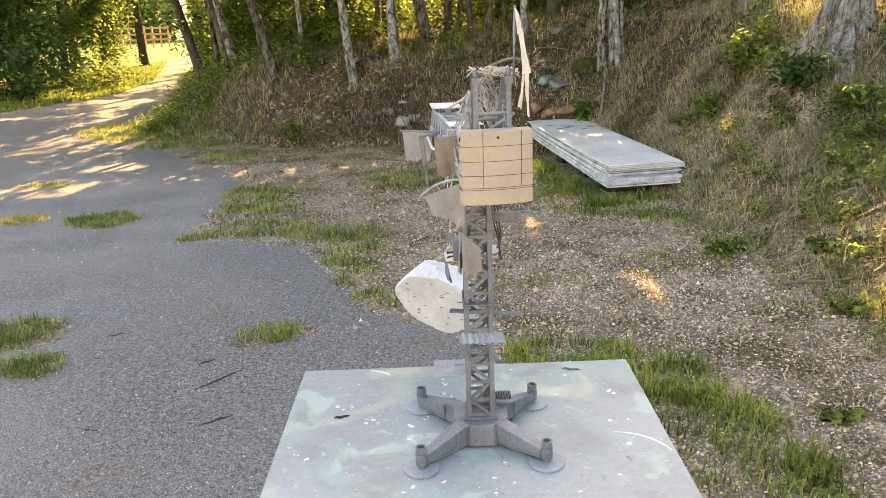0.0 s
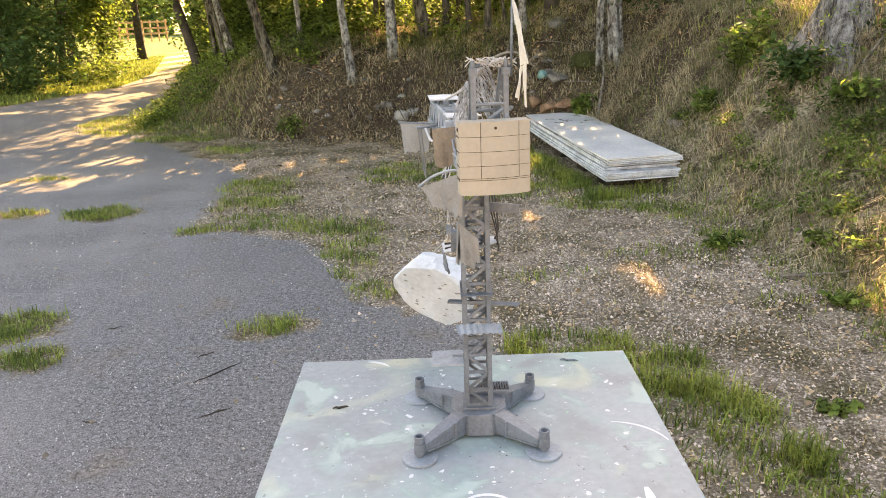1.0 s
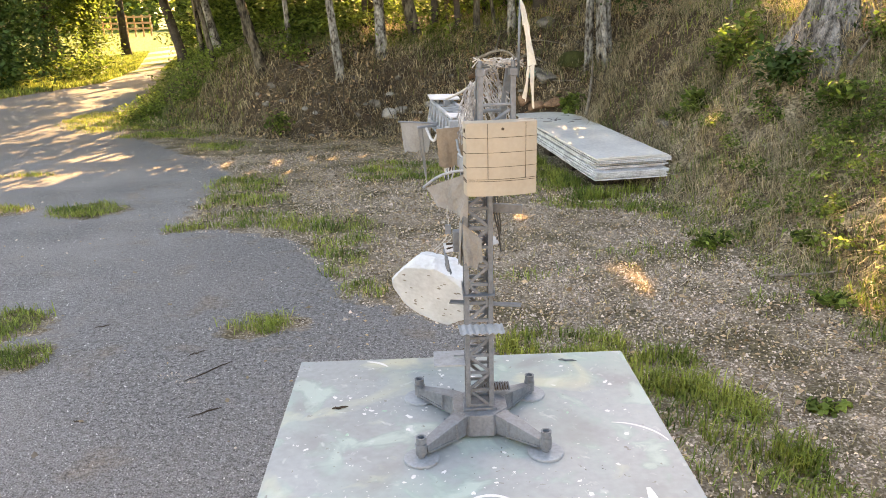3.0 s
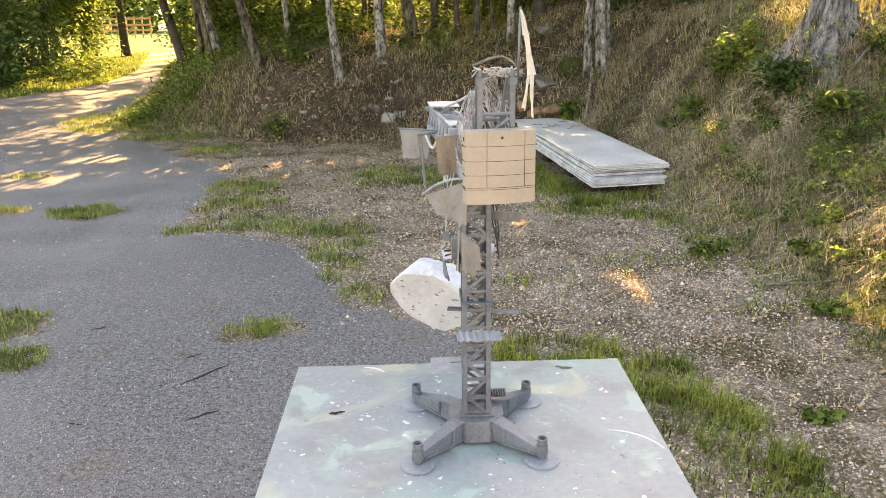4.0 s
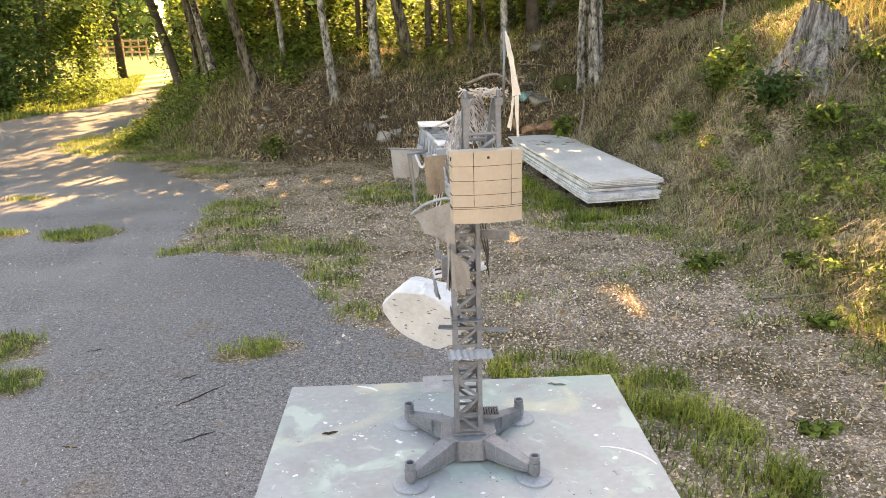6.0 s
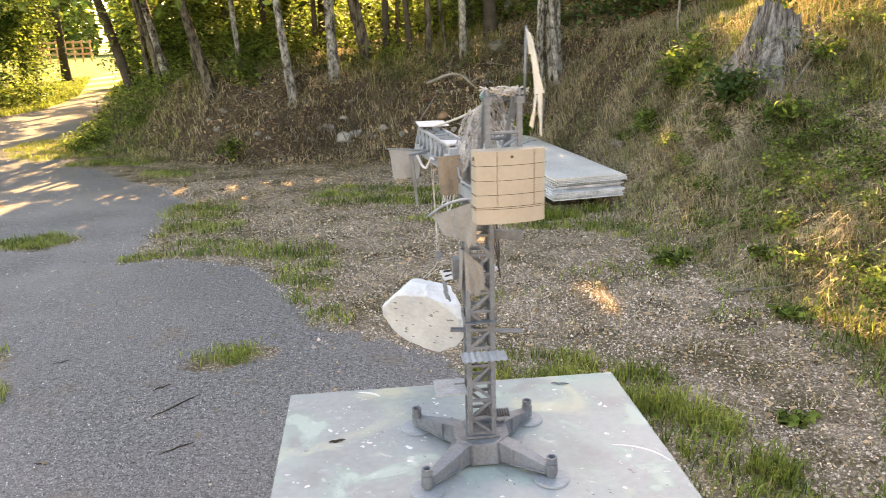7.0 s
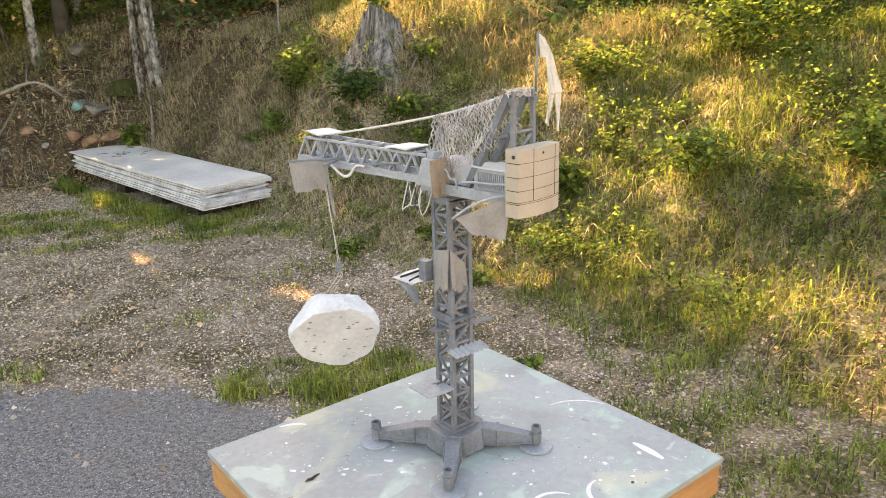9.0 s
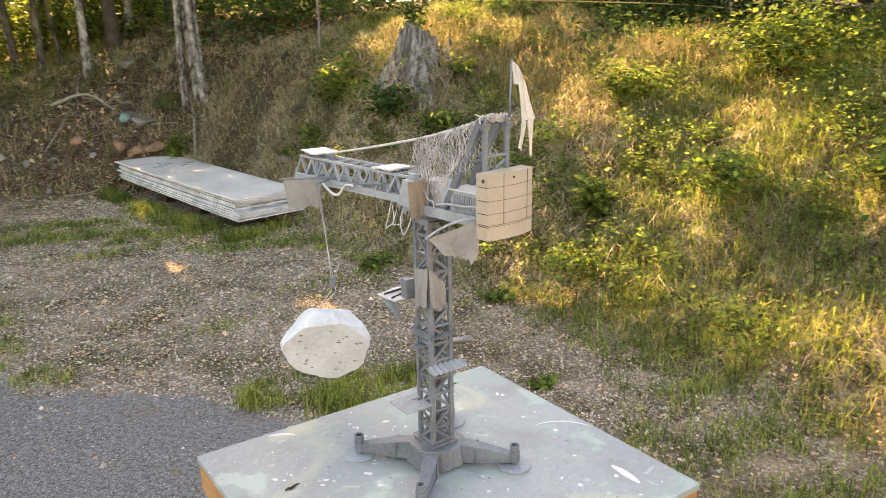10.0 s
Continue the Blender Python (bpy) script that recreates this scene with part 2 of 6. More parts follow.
def grid_mesh(name, xs, ys, zfun):
    gx, gy = np.meshgrid(xs, ys)
    gz = zfun(gx.ravel(), gy.ravel())
    verts = np.stack([gx.ravel(), gy.ravel(), gz], 1)
    nx, ny = len(xs), len(ys)
    i = (np.arange(ny - 1)[:, None] * nx + np.arange(nx - 1)[None]).ravel()
    me = bpy.data.meshes.new(name)
    me.from_pydata(verts.tolist(), [], np.stack([i, i + 1, i + nx + 1, i + nx], 1).tolist())
    me.polygons.foreach_set("use_smooth", [True] * len(me.polygons))
    return me, gx.ravel(), gy.ravel()


me, gx, gy = grid_mesh("ground", axis_steps(-400, -5.5, 5.0, 400, 0.045), axis_steps(-400, -1.0, 10.5, 400, 0.045), height)
asph = line_distance(gx, gy, ASPHALT, closed=True)
for a, b, ra, rb in ((-1.0, 2.35, 0.21, 0.15), (-3.0, 5.02, 0.34, 0.26), (-3.75, 5.1, 0.25, 0.16), (-2.45, 2.45, 0.3, 0.25), (-2.15, 2.05, 0.22, 0.17), (-4.3, 6.6, 0.3, 0.1)):
    asph = np.minimum(asph, (np.hypot((gx - a) / ra, (gy - b) / rb) - 1) * min(ra, rb) + 0.02 * wavy(gx, gy, 22.0))
# "road" pales the far asphalt, where sky reflection goes into the colour
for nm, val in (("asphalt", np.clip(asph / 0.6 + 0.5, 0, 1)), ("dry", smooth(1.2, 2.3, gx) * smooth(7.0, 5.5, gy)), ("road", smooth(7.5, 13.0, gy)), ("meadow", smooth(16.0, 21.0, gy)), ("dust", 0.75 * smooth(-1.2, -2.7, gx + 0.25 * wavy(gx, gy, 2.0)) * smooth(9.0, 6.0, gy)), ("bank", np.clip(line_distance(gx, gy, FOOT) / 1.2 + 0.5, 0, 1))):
    at = me.attributes.new(nm, "FLOAT", "POINT")
    at.data.foreach_set("value", val.astype(np.float32))


def ground_material():
    m = bpy.data.materials.new("yard_ground")
    m.use_nodes = True
    n, l = m.node_tree.nodes, m.node_tree.links
    b = n["Principled BSDF"]
    b.inputs["Roughness"].default_value = 0.9
    b.inputs["Specular IOR Level"].default_value = 0.12
    co = n.new("ShaderNodeTexCoord")

    def noise_tex(scale, detail=6):
        t = n.new("ShaderNodeTexNoise")
        t.inputs["Scale"].default_value, t.inputs["Detail"].default_value = scale, detail
        l.new(co.outputs["Object"], t.inputs["Vector"])
        return t.outputs[0]

    def ramp(src, p0, c0, p1, c1):
        r = n.new("ShaderNodeValToRGB")
        r.color_ramp.elements[0].position, r.color_ramp.elements[1].position = p0, p1
        r.color_ramp.elements[0].color, r.color_ramp.elements[1].color = (*c0, 1), (*c1, 1)
        l.new(src, r.inputs[0])
        return r.outputs[0]

    def mixc(f, a, c):
        x = n.new("ShaderNodeMix")
        x.data_type = "RGBA"
        for k, s in ((0, f), (6, a), (7, c)):
            l.new(s, x.inputs[k])
        return x.outputs[2]

    def attr(name):
        a = n.new("ShaderNodeAttribute")
        a.attribute_name = name
        return a.outputs["Fac"]

    def math_node(op, a, c):
        x = n.new("ShaderNodeMath")
        x.operation = op
        for k, s in ((0, a), (1, c)):
            if isinstance(s, float):
                x.inputs[k].default_value = s
            else:
                l.new(s, x.inputs[k])
        return x.outputs[0]

    coarse, mid, fine, grit = noise_tex(0.8), noise_tex(6), noise_tex(45), noise_tex(160, 3)
    vor = n.new("ShaderNodeTexVoronoi")
    vor.inputs["Scale"].default_value = 120
    l.new(co.outputs["Object"], vor.inputs["Vector"])
    grain = n.new("ShaderNodeTexVoronoi")
    grain.inputs["Scale"].default_value = 210
    l.new(co.outputs["Object"], grain.inputs["Vector"])
    chips = n.new("ShaderNodeTexVoronoi")
    chips.inputs["Scale"].default_value = 105
    l.new(co.outputs["Object"], chips.inputs["Vector"])
    stones = math_node("MULTIPLY", ramp(chips.outputs["Color"], 0.45, (0, 0, 0), 0.8, (1, 1, 1)), ramp(chips.outputs["Distance"], 0.25, (1, 1, 1), 0.55, (0, 0, 0)))
    asphalt = mixc(math_node("MAXIMUM", stones, ramp(grain.outputs["Color"], 0.55, (0, 0, 0), 0.95, (0.7, 0.7, 0.7))), ramp(fine, 0.3, (0.085, 0.083, 0.081), 0.65, (0.235, 0.229, 0.222)), ramp(grit, 0.3, (0.25, 0.243, 0.235), 0.7, (0.60, 0.58, 0.56)))
    asphalt = mixc(ramp(coarse, 0.42, (0, 0, 0), 0.70, (0.6, 0.6, 0.6)), asphalt, ramp(grit, 0.3, (0.17, 0.158, 0.148), 0.7, (0.36, 0.335, 0.315)))
    pits = n.new("ShaderNodeTexVoronoi")
    pits.feature = "DISTANCE_TO_EDGE"
    pits.inputs["Scale"].default_value = 120
    l.new(co.outputs["Object"], pits.inputs["Vector"])
    pit = math_node("MULTIPLY", ramp(pits.outputs["Distance"], 0.03, (1, 1, 1), 0.16, (0, 0, 0)), ramp(noise_tex(55, 3), 0.50, (0, 0, 0), 0.60, (0.7, 0.7, 0.7)))
    asphalt = mixc(pit, asphalt, ramp(grit, 0.3, (0.022, 0.02, 0.019), 0.7, (0.05, 0.046, 0.044)))
    dirt = ramp(noise_tex(3.1, 9), 0.57, (0, 0, 0), 0.70, (0.75, 0.75, 0.75))
    asphalt = mixc(dirt, asphalt, ramp(fine, 0.35, (0.10, 0.080, 0.064), 0.65, (0.34, 0.285, 0.235)))
    asphalt = mixc(math_node("MULTIPLY", attr("dust"), ramp(noise_tex(1.3, 9), 0.36, (0.15, 0.15, 0.15), 0.66, (1, 1, 1))), asphalt, ramp(grit, 0.3, (0.20, 0.187, 0.178), 0.7, (0.47, 0.44, 0.415)))
    # far road: paler surface plus grazing sky reflection, both as colour
    asphalt = mixc(attr("road"), asphalt, ramp(fine, 0.3, (0.17, 0.165, 0.16), 0.7, (0.27, 0.26, 0.25)))
    gravel = mixc(ramp(vor.outputs["Color"], 0.4, (0, 0, 0), 0.75, (1, 1, 1)), ramp(mid, 0.35, (0.115, 0.086, 0.058), 0.7, (0.33, 0.255, 0.18)), ramp(fine, 0.4, (0.28, 0.22, 0.165), 0.62, (0.66, 0.56, 0.45)))
    gravel = mixc(ramp(noise_tex(2.3, 8), 0.45, (0, 0, 0), 0.62, (0.85, 0.85, 0.85)), gravel, ramp(fine, 0.35, (0.042, 0.036, 0.018), 0.7, (0.205, 0.165, 0.085)))
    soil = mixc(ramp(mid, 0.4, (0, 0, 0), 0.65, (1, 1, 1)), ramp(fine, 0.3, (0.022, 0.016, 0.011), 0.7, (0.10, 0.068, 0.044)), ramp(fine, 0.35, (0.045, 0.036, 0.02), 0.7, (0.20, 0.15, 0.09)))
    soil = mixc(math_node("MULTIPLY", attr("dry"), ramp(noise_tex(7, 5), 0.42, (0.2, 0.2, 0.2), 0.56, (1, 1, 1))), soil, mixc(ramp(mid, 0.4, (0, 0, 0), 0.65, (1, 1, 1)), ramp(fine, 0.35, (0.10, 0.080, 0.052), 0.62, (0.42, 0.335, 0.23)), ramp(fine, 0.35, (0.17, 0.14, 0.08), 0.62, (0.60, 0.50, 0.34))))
    edge = math_node("ADD", attr("asphalt"), math_node("MULTIPLY", math_node("SUBTRACT", mid, 0.5), 0.7))
    bank = math_node("ADD", attr("bank"), math_node("MULTIPLY", math_node("SUBTRACT", mid, 0.5), 0.8))
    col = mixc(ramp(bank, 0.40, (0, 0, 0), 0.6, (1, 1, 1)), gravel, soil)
    col = mixc(attr("meadow"), col, ramp(mid, 0.3, (0.07, 0.11, 0.025), 0.7, (0.16, 0.20, 0.05)))
    col = mixc(ramp(edge, 0.46, (0, 0, 0), 0.54, (1, 1, 1)), col, asphalt)
    l.new(col, b.inputs["Base Color"])
    bp = n.new("ShaderNodeBump")
    bp.inputs["Strength"].default_value, bp.inputs["Distance"].default_value = 0.9, 0.012
    l.new(math_node("SUBTRACT", math_node("ADD", fine, vor.outputs["Distance"]), math_node("MULTIPLY", pit, 0.5)), bp.inputs["Height"])
    l.new(bp.outputs[0], b.inputs["Normal"])
    return m


tagged(new("ground", me), "grey asphalt yard, gravel and a leafy earth bank", "ground", kind="structure")
me.materials.append(ground_material())


# ---- shapes ----
def box(bm, lo, hi, m=None):
    r = bmesh.ops.create_cube(bm, size=1.0, matrix=Matrix.Translation([(a + b) / 2 for a, b in zip(lo, hi)]) @ Matrix.Diagonal([*(b - a for a, b in zip(lo, hi)), 1]))
    if m is not None:
        bmesh.ops.transform(bm, matrix=m, verts=r["verts"])
    return r["verts"]


def rod(bm, a, b, r1, r2=None, seg=10):
    a, b = Vector(a), Vector(b)
    q = (b - a).to_track_quat("Z", "Y").to_matrix().to_4x4()
    return bmesh.ops.create_cone(bm, cap_ends=True, segments=seg, radius1=r1, radius2=r1 if r2 is None else r2, depth=(b - a).length, matrix=Matrix.Translation((a + b) / 2) @ q)["verts"]


def bar(bm, a, b, w, h):
    """A bar of w by h from a to b."""
    a, b = Vector(a), Vector(b)
    q = (b - a).to_track_quat("Z", "Y").to_matrix().to_4x4()
    return bmesh.ops.create_cube(bm, size=1.0, matrix=Matrix.Translation((a + b) / 2) @ q @ Matrix.Diagonal((w, h, (b - a).length, 1)))["verts"]


def tube(bm, pts, radii, seg=8, jitter=0.0, rng=random):
    """A bent tube through pts with a radius at each."""
    pts = [Vector(p) for p in pts]
    rings = []
    for i, p in enumerate(pts):
        d = (pts[min(i + 1, len(pts) - 1)] - pts[max(i - 1, 0)]).normalized()
        u = d.orthogonal().normalized() if i == 0 else (u - d * u.dot(d)).normalized()
        v = d.cross(u)
        r = radii[i] if isinstance(radii, (list, tuple)) else radii
        rings.append([bm.verts.new(p + (u * math.cos(a) + v * math.sin(a)) * r * (1 + jitter * rng.uniform(-1, 1))) for a in (2 * math.pi * k / seg for k in range(seg))])
    for a, b in zip(rings, rings[1:]):
        for k in range(seg):
            bm.faces.new((a[k], a[(k + 1) % seg], b[(k + 1) % seg], b[k]))
    bm.faces.new(rings[0][::-1])
    bm.faces.new(rings[-1])


def curve_pts(ctrl, n):
    """n points on a smooth curve through ctrl."""
    c = [Vector(p) for p in ctrl]
    c = [2 * c[0] - c[1]] + c + [2 * c[-1] - c[-2]]
    out = []
    for i in range(n):
        f = i / (n - 1) * (len(c) - 3)
        k = min(int(f), len(c) - 4)
        s = f - k
        p0, p1, p2, p3 = c[k:k + 4]
        out.append(0.5 * (2 * p1 + (p2 - p0) * s + (2 * p0 - 5 * p1 + 4 * p2 - p3) * s * s + (3 * p1 - p0 - 3 * p2 + p3) * s ** 3))
    return out


def root_of(ob):
    while ob.parent:
        ob = ob.parent
    return ob


def thing(name, at, label, category, group="", kind=""):
    ob = new(name)
    ob.location = at
    ob.empty_display_size = 0.1
    return tagged(ob, label, category, group, kind)


def part(name, bm, material, parent=None, label="", round_edges=0.0, smooth_faces=False, m=None):
    """Links bm, given in world coordinates (or in those of m), as one mesh under a thing or a part."""
    if round_edges:
        bmesh.ops.bevel(bm, geom=list(bm.edges), offset=round_edges, segments=2, affect="EDGES", profile=0.6)
    if m is not None:
        bmesh.ops.transform(bm, matrix=m, verts=bm.verts)
    if parent is not None:
        bmesh.ops.translate(bm, vec=-root_of(parent).location, verts=bm.verts)
    bmesh.ops.recalc_face_normals(bm, faces=bm.faces)
    me = bpy.data.meshes.new(name)
    bm.to_mesh(me)
    bm.free()
    me.materials.append(material)
    if smooth_faces:
        me.polygons.foreach_set("use_smooth", [True] * len(me.polygons))
    ob = new(name, me)
    ob.parent = parent
    return tagged(ob, label)


def rag(bm, corners, nu, nv, fold, ragged, rng, thick=0.0012):
    """A hanging sheet: corners top-left, top-right, bottom-right, bottom-left; folds across it, a torn lower edge, two faces."""
    tl, tr, br, bl = (Vector(c) for c in corners)
    nrm = (tr - tl).cross(bl - tl).normalized()
    ph, tear = rng.uniform(0, 6), [rng.uniform(0, ragged) for _ in range(nu + 1)]
    grid = []
    for j in range(nv + 1):
        row = []
        for i in range(nu + 1):
            u, v = i / nu, j / nv * (1 - tear[i] * (j / nv))
            p = (tl * (1 - u) + tr * u) * (1 - v) + (bl * (1 - u) + br * u) * v
            w = fold * (math.sin(ph + 7 * u + 2.2 * v) + 0.6 * math.sin(2 * ph + 15 * u - 5 * v)) * (0.35 + v) + rng.uniform(-1, 1) * fold * 0.25
            row.append(p + nrm * w)
        grid.append(row)
    for s in (0.5, -0.5):
        vs = [[bm.verts.new(p + nrm * thick * s) for p in row] for row in grid]
        for j in range(nv):
            for i in range(nu):
                bm.faces.new((vs[j][i], vs[j][i + 1], vs[j + 1][i + 1], vs[j + 1][i]))
        if s > 0:
            front = vs
    for a, b in ((front[0], vs[0]), (front[-1], vs[-1]), ([r[0] for r in front], [r[0] for r in vs]), ([r[-1] for r in front], [r[-1] for r in vs])):
        for i in range(len(a) - 1):
            bm.faces.new((a[i], a[i + 1], b[i + 1], b[i]))


# ---- table ----
TOP = 0.75
CX, CY = -0.018, 0.003
X0, X1, Y0, Y1 = -0.44, 0.365, -0.395, 0.334
table = thing("work_table", (-0.04, -0.03, 0), "paint-splattered pale grey board table with bare wood sides", "table")
bm = bmesh.new()
box(bm, (X0, Y0, TOP - 0.014), (X1, Y1, TOP))
part("tabletop", bm, PAINTED, table, "grey board top with green and white paint stains", round_edges=0.0025)
for nm, lo, hi in (("apron", (X0 + 0.004, Y0 + 0.004, TOP - 0.085), (X1 - 0.004, Y0 + 0.026, TOP - 0.0145)), ("apron", (X0 + 0.004, Y1 - 0.026, TOP - 0.085), (X1 - 0.004, Y1 - 0.004, TOP - 0.0145)),
                   ("apron", (X0 + 0.004, Y0 + 0.0265, TOP - 0.085), (X0 + 0.026, Y1 - 0.0265, TOP - 0.0145)), ("apron", (X1 - 0.026, Y0 + 0.0265, TOP - 0.085), (X1 - 0.004, Y1 - 0.0265, TOP - 0.0145))):
    bm = bmesh.new()
    box(bm, lo, hi)
    part(nm, bm, RAWWOOD, table, "bare orange-brown pine side board", round_edges=0.002)
for x in (X0 + 0.055, X1 - 0.055):
    for y in (Y0 + 0.055, Y1 - 0.055):
        bm = bmesh.new()
        box(bm, (x - 0.027, y - 0.027, -0.005), (x + 0.027, y + 0.027, TOP - 0.0145))
        part("leg", bm, RAWWOOD, table, round_edges=0.003)

rng = random.Random(17)
for nm, mtl, spots in (("white_paint_spill", DRIP, 300), ("green_paint_spill", GREENDRIP, 26), ("dark_grit", DARKWOOD, 46)):
    bm = bmesh.new()
    for k in range(spots):
        if k % 7 == 0:
            cx, cy = rng.uniform(X0 + 0.04, X1 - 0.04), rng.uniform(Y0 + 0.03, Y1 - 0.03)
        x, y = cx + rng.gauss(0, 0.035), cy + rng.gauss(0, 0.03)
        if not (X0 + 0.012 < x < X1 - 0.012 and Y0 + 0.012 < y < Y1 - 0.012):
            continue
        w = rng.uniform(0.0006, 0.0015) if nm == "dark_grit" or rng.random() < 0.72 else rng.uniform(0.0018, 0.0052)
        st, a0 = rng.uniform(1, 1.8), rng.uniform(0, 3.14)
        vs = []
        for j in range(11):
            b = 6.283 * j / 11
            q = w * rng.uniform(0.6, 1.3)
            u, v = q * st * math.cos(b), q * math.sin(b)
            vs.append(bm.verts.new((x + u * math.cos(a0) - v * math.sin(a0), y + u * math.sin(a0) + v * math.cos(a0), TOP + 0.0004)))
        bm.faces.new(vs)
    if nm == "white_paint_spill":
        for cx, cy, rad, a0, a1, w in ((-0.02, -0.30, 0.055, 0.4, 2.6, 0.0025), (0.25, -0.12, 0.11, 0.3, 1.5, 0.002), (-0.13, -0.26, 0.4, -0.15, 0.05, 0.006), (0.10, -0.33, 0.05, 1.5, 3.6, 0.003), (-0.28, 0.25, 0.07, 0.6, 1.5, 0.003)):
            prev = None
            for j in range(15):
                b = a0 + (a1 - a0) * j / 14
                ww = w * (0.5 + math.sin(3.14 * (j + 0.5) / 15))
                cur = [bm.verts.new((cx + (rad + s * ww) * math.cos(b), cy + (rad + s * ww) * math.sin(b), TOP + 0.0005)) for s in (-1, 1)]
                if prev:
                    bm.faces.new((prev[0], cur[0], cur[1], prev[1]))
                prev = cur
    tagged(part(nm, bm, mtl, table, {"white_paint_spill": "spilled white paint drops and strokes", "green_paint_spill": "faded green paint drops", "dark_grit": "dark crumbs and specks"}[nm]), kind="stuff")

rng = random.Random(5)
for nm, x, y, ang, ln in (("bark_chip", -0.319, 0.091, 10, 0.036), ("twig", 0.22, 0.285, -14, 0.045)):
    bm = bmesh.new()
    tube(bm, [Vector((x, y, TOP + 0.0025)) + Vector((math.cos(radians(ang)), math.sin(radians(ang)), 0)) * ln * (k / 5 - 0.5) + Vector((0, 0.002 * math.sin(k * 2), 0.001 * (k % 2))) for k in range(6)],
         [0.001, 0.0026, 0.003, 0.0028, 0.002, 0.0006], seg=6, jitter=0.25, rng=rng)
    tagged(part(nm, bm, DARKWOOD if nm == "bark_chip" else GREY), "small dark chip of bark lying on the table" if nm == "bark_chip" else "short grey twig lying on the table", "debris")

# ---- crane: foot and tower ----
crane = thing("model_crane", (CX, CY, TOP), "grey-beige scrap-built toy tower crane with torn rags and net", "model crane")
rng = random.Random(11)
base = None
bm = bmesh.new()
r = bmesh.ops.create_cone(bm, cap_ends=True, segments=8, radius1=0.066, radius2=0.060, depth=0.044, matrix=Matrix.Translation((CX, CY, TOP + 0.029)) @ Matrix.Rotation(radians(22.5), 4, "Z"))
base = part("base_hub", bm, GREY, crane, "octagonal grey hub", round_edges=0.002)
bm = bmesh.new()
box(bm, (CX - 0.034, CY - 0.034, TOP + 0.051), (CX + 0.034, CY + 0.034, TOP + 0.056))
part("tower_plate", bm, GREY, base, round_edges=0.001)
for k, (px, py) in enumerate(((-0.122, -0.124), (0.121, -0.119), (0.121, 0.118), (-0.125, 0.119))):
    d = Vector((px, py, 0)).normalized()
    side = Vector((-d.y, d.x, 0))
    far = Vector((px, py, 0)).length
    bm = bmesh.new()
    prof = [(0.055, TOP + 0.007, TOP + 0.049, 0.016), (0.085, TOP + 0.008, TOP + 0.046, 0.0155), (far - 0.008, TOP + 0.013, TOP + 0.031, 0.010)]
    rings = []
    for dist, zl, zh, w in prof:
        c = Vector((CX, CY, 0)) + d * dist
        rings.append([bm.verts.new((c + side * s * w) + Vector((0, 0, z))) for s, z in ((-1, zl), (1, zl), (1, zh), (-1, zh))])
    for a, b in zip(rings, rings[1:]):
        for i in range(4):
            bm.faces.new((a[i], a[(i + 1) % 4], b[(i + 1) % 4], b[i]))
    bm.faces.new(rings[0])
    bm.faces.new(rings[-1])
    leg = part("outrigger_leg", bm, GREY, crane, "tapered grey outrigger leg", round_edges=0.0012)
    bm = bmesh.new()
    for s in (-1, 1):
        c = Vector((CX, CY, 0)) + d * 0.088
        bar(bm, c + side * s * 0.0165 + Vector((0, 0, TOP + 0.010)), c + side * s * 0.0165 + Vector((0, 0, TOP + 0.046)), 0.004, 0.004)
        bar(bm, Vector((CX, CY, TOP + 0.012)) + d * 0.09 + side * s * 0.0158, Vector((CX, CY, TOP + 0.016)) + d * (far - 0.01) + side * s * 0.0105, 0.003, 0.004)
    part("leg_rib", bm, GREY, leg)
    q = Vector((CX + px, CY + py, 0))
    bm = bmesh.new()
    rod(bm, q + Vector((0, 0, TOP + 0.0058)), q + Vector((0, 0, TOP + 0.014)), 0.0075, seg=16)
    rod(bm, q + Vector((0, 0, TOP + 0.013)), q + Vector((0, 0, TOP + 0.036)), 0.0115, seg=18)
    post = part("outrigger_peg", bm, GREY, crane, round_edges=0.0006)
    bm = bmesh.new()
    for i in range(20):
        a0, a1 = 2 * math.pi * i / 20, 2 * math.pi * (i + 1) / 20
        ring = [[bm.verts.new(q + Vector((r0 * math.cos(a), r0 * math.sin(a), z))) for r0, z in ((0.0098, TOP + 0.0365), (0.0105, TOP + 0.050), (0.0072, TOP + 0.050), (0.0068, TOP + 0.040))] for a in (a0, a1)]
        for j in range(3):
            bm.faces.new((ring[0][j], ring[1][j], ring[1][j + 1], ring[0][j + 1]))
        bm.faces.new((ring[0][3], ring[1][3], bm.verts.new(q + Vector((0, 0, TOP + 0.040)))))
    bmesh.ops.remove_doubles(bm, verts=bm.verts, dist=1e-5)
    part("peg_cap", bm, GREY, post, "open tube cap")
    bm = bmesh.new()
    rod(bm, q + Vector((0, 0, TOP + 0.0005)), q + Vector((0, 0, TOP + 0.0055)), 0.035, 0.0345, seg=32)
    part("foot_disc", bm, JIBGREY, crane, "flat round grey foot pad", round_edges=0.0012)

HW, BAY = 0.0235, 0.0372
Z_LOW, Z_TOP = TOP + 0.056, 1.300
bays = int(round((Z_TOP - Z_LOW) / BAY))
tower = None
for i, (sx, sy) in enumerate(((-1, -1), (1, -1), (1, 1), (-1, 1))):
    bm = bmesh.new()
    box(bm, (CX + sx * HW - 0.0046, CY + sy * HW - 0.0046, Z_LOW), (CX + sx * HW + 0.0046, CY + sy * HW + 0.0046, Z_TOP))
    ob = part("tower_post", bm, GREY, crane, round_edges=0.0008)
    tower = tower or ob
FACES = (((-1, -1), (1, -1)), ((1, -1), (1, 1)), ((1, 1), (-1, 1)), ((-1, 1), (-1, -1)))
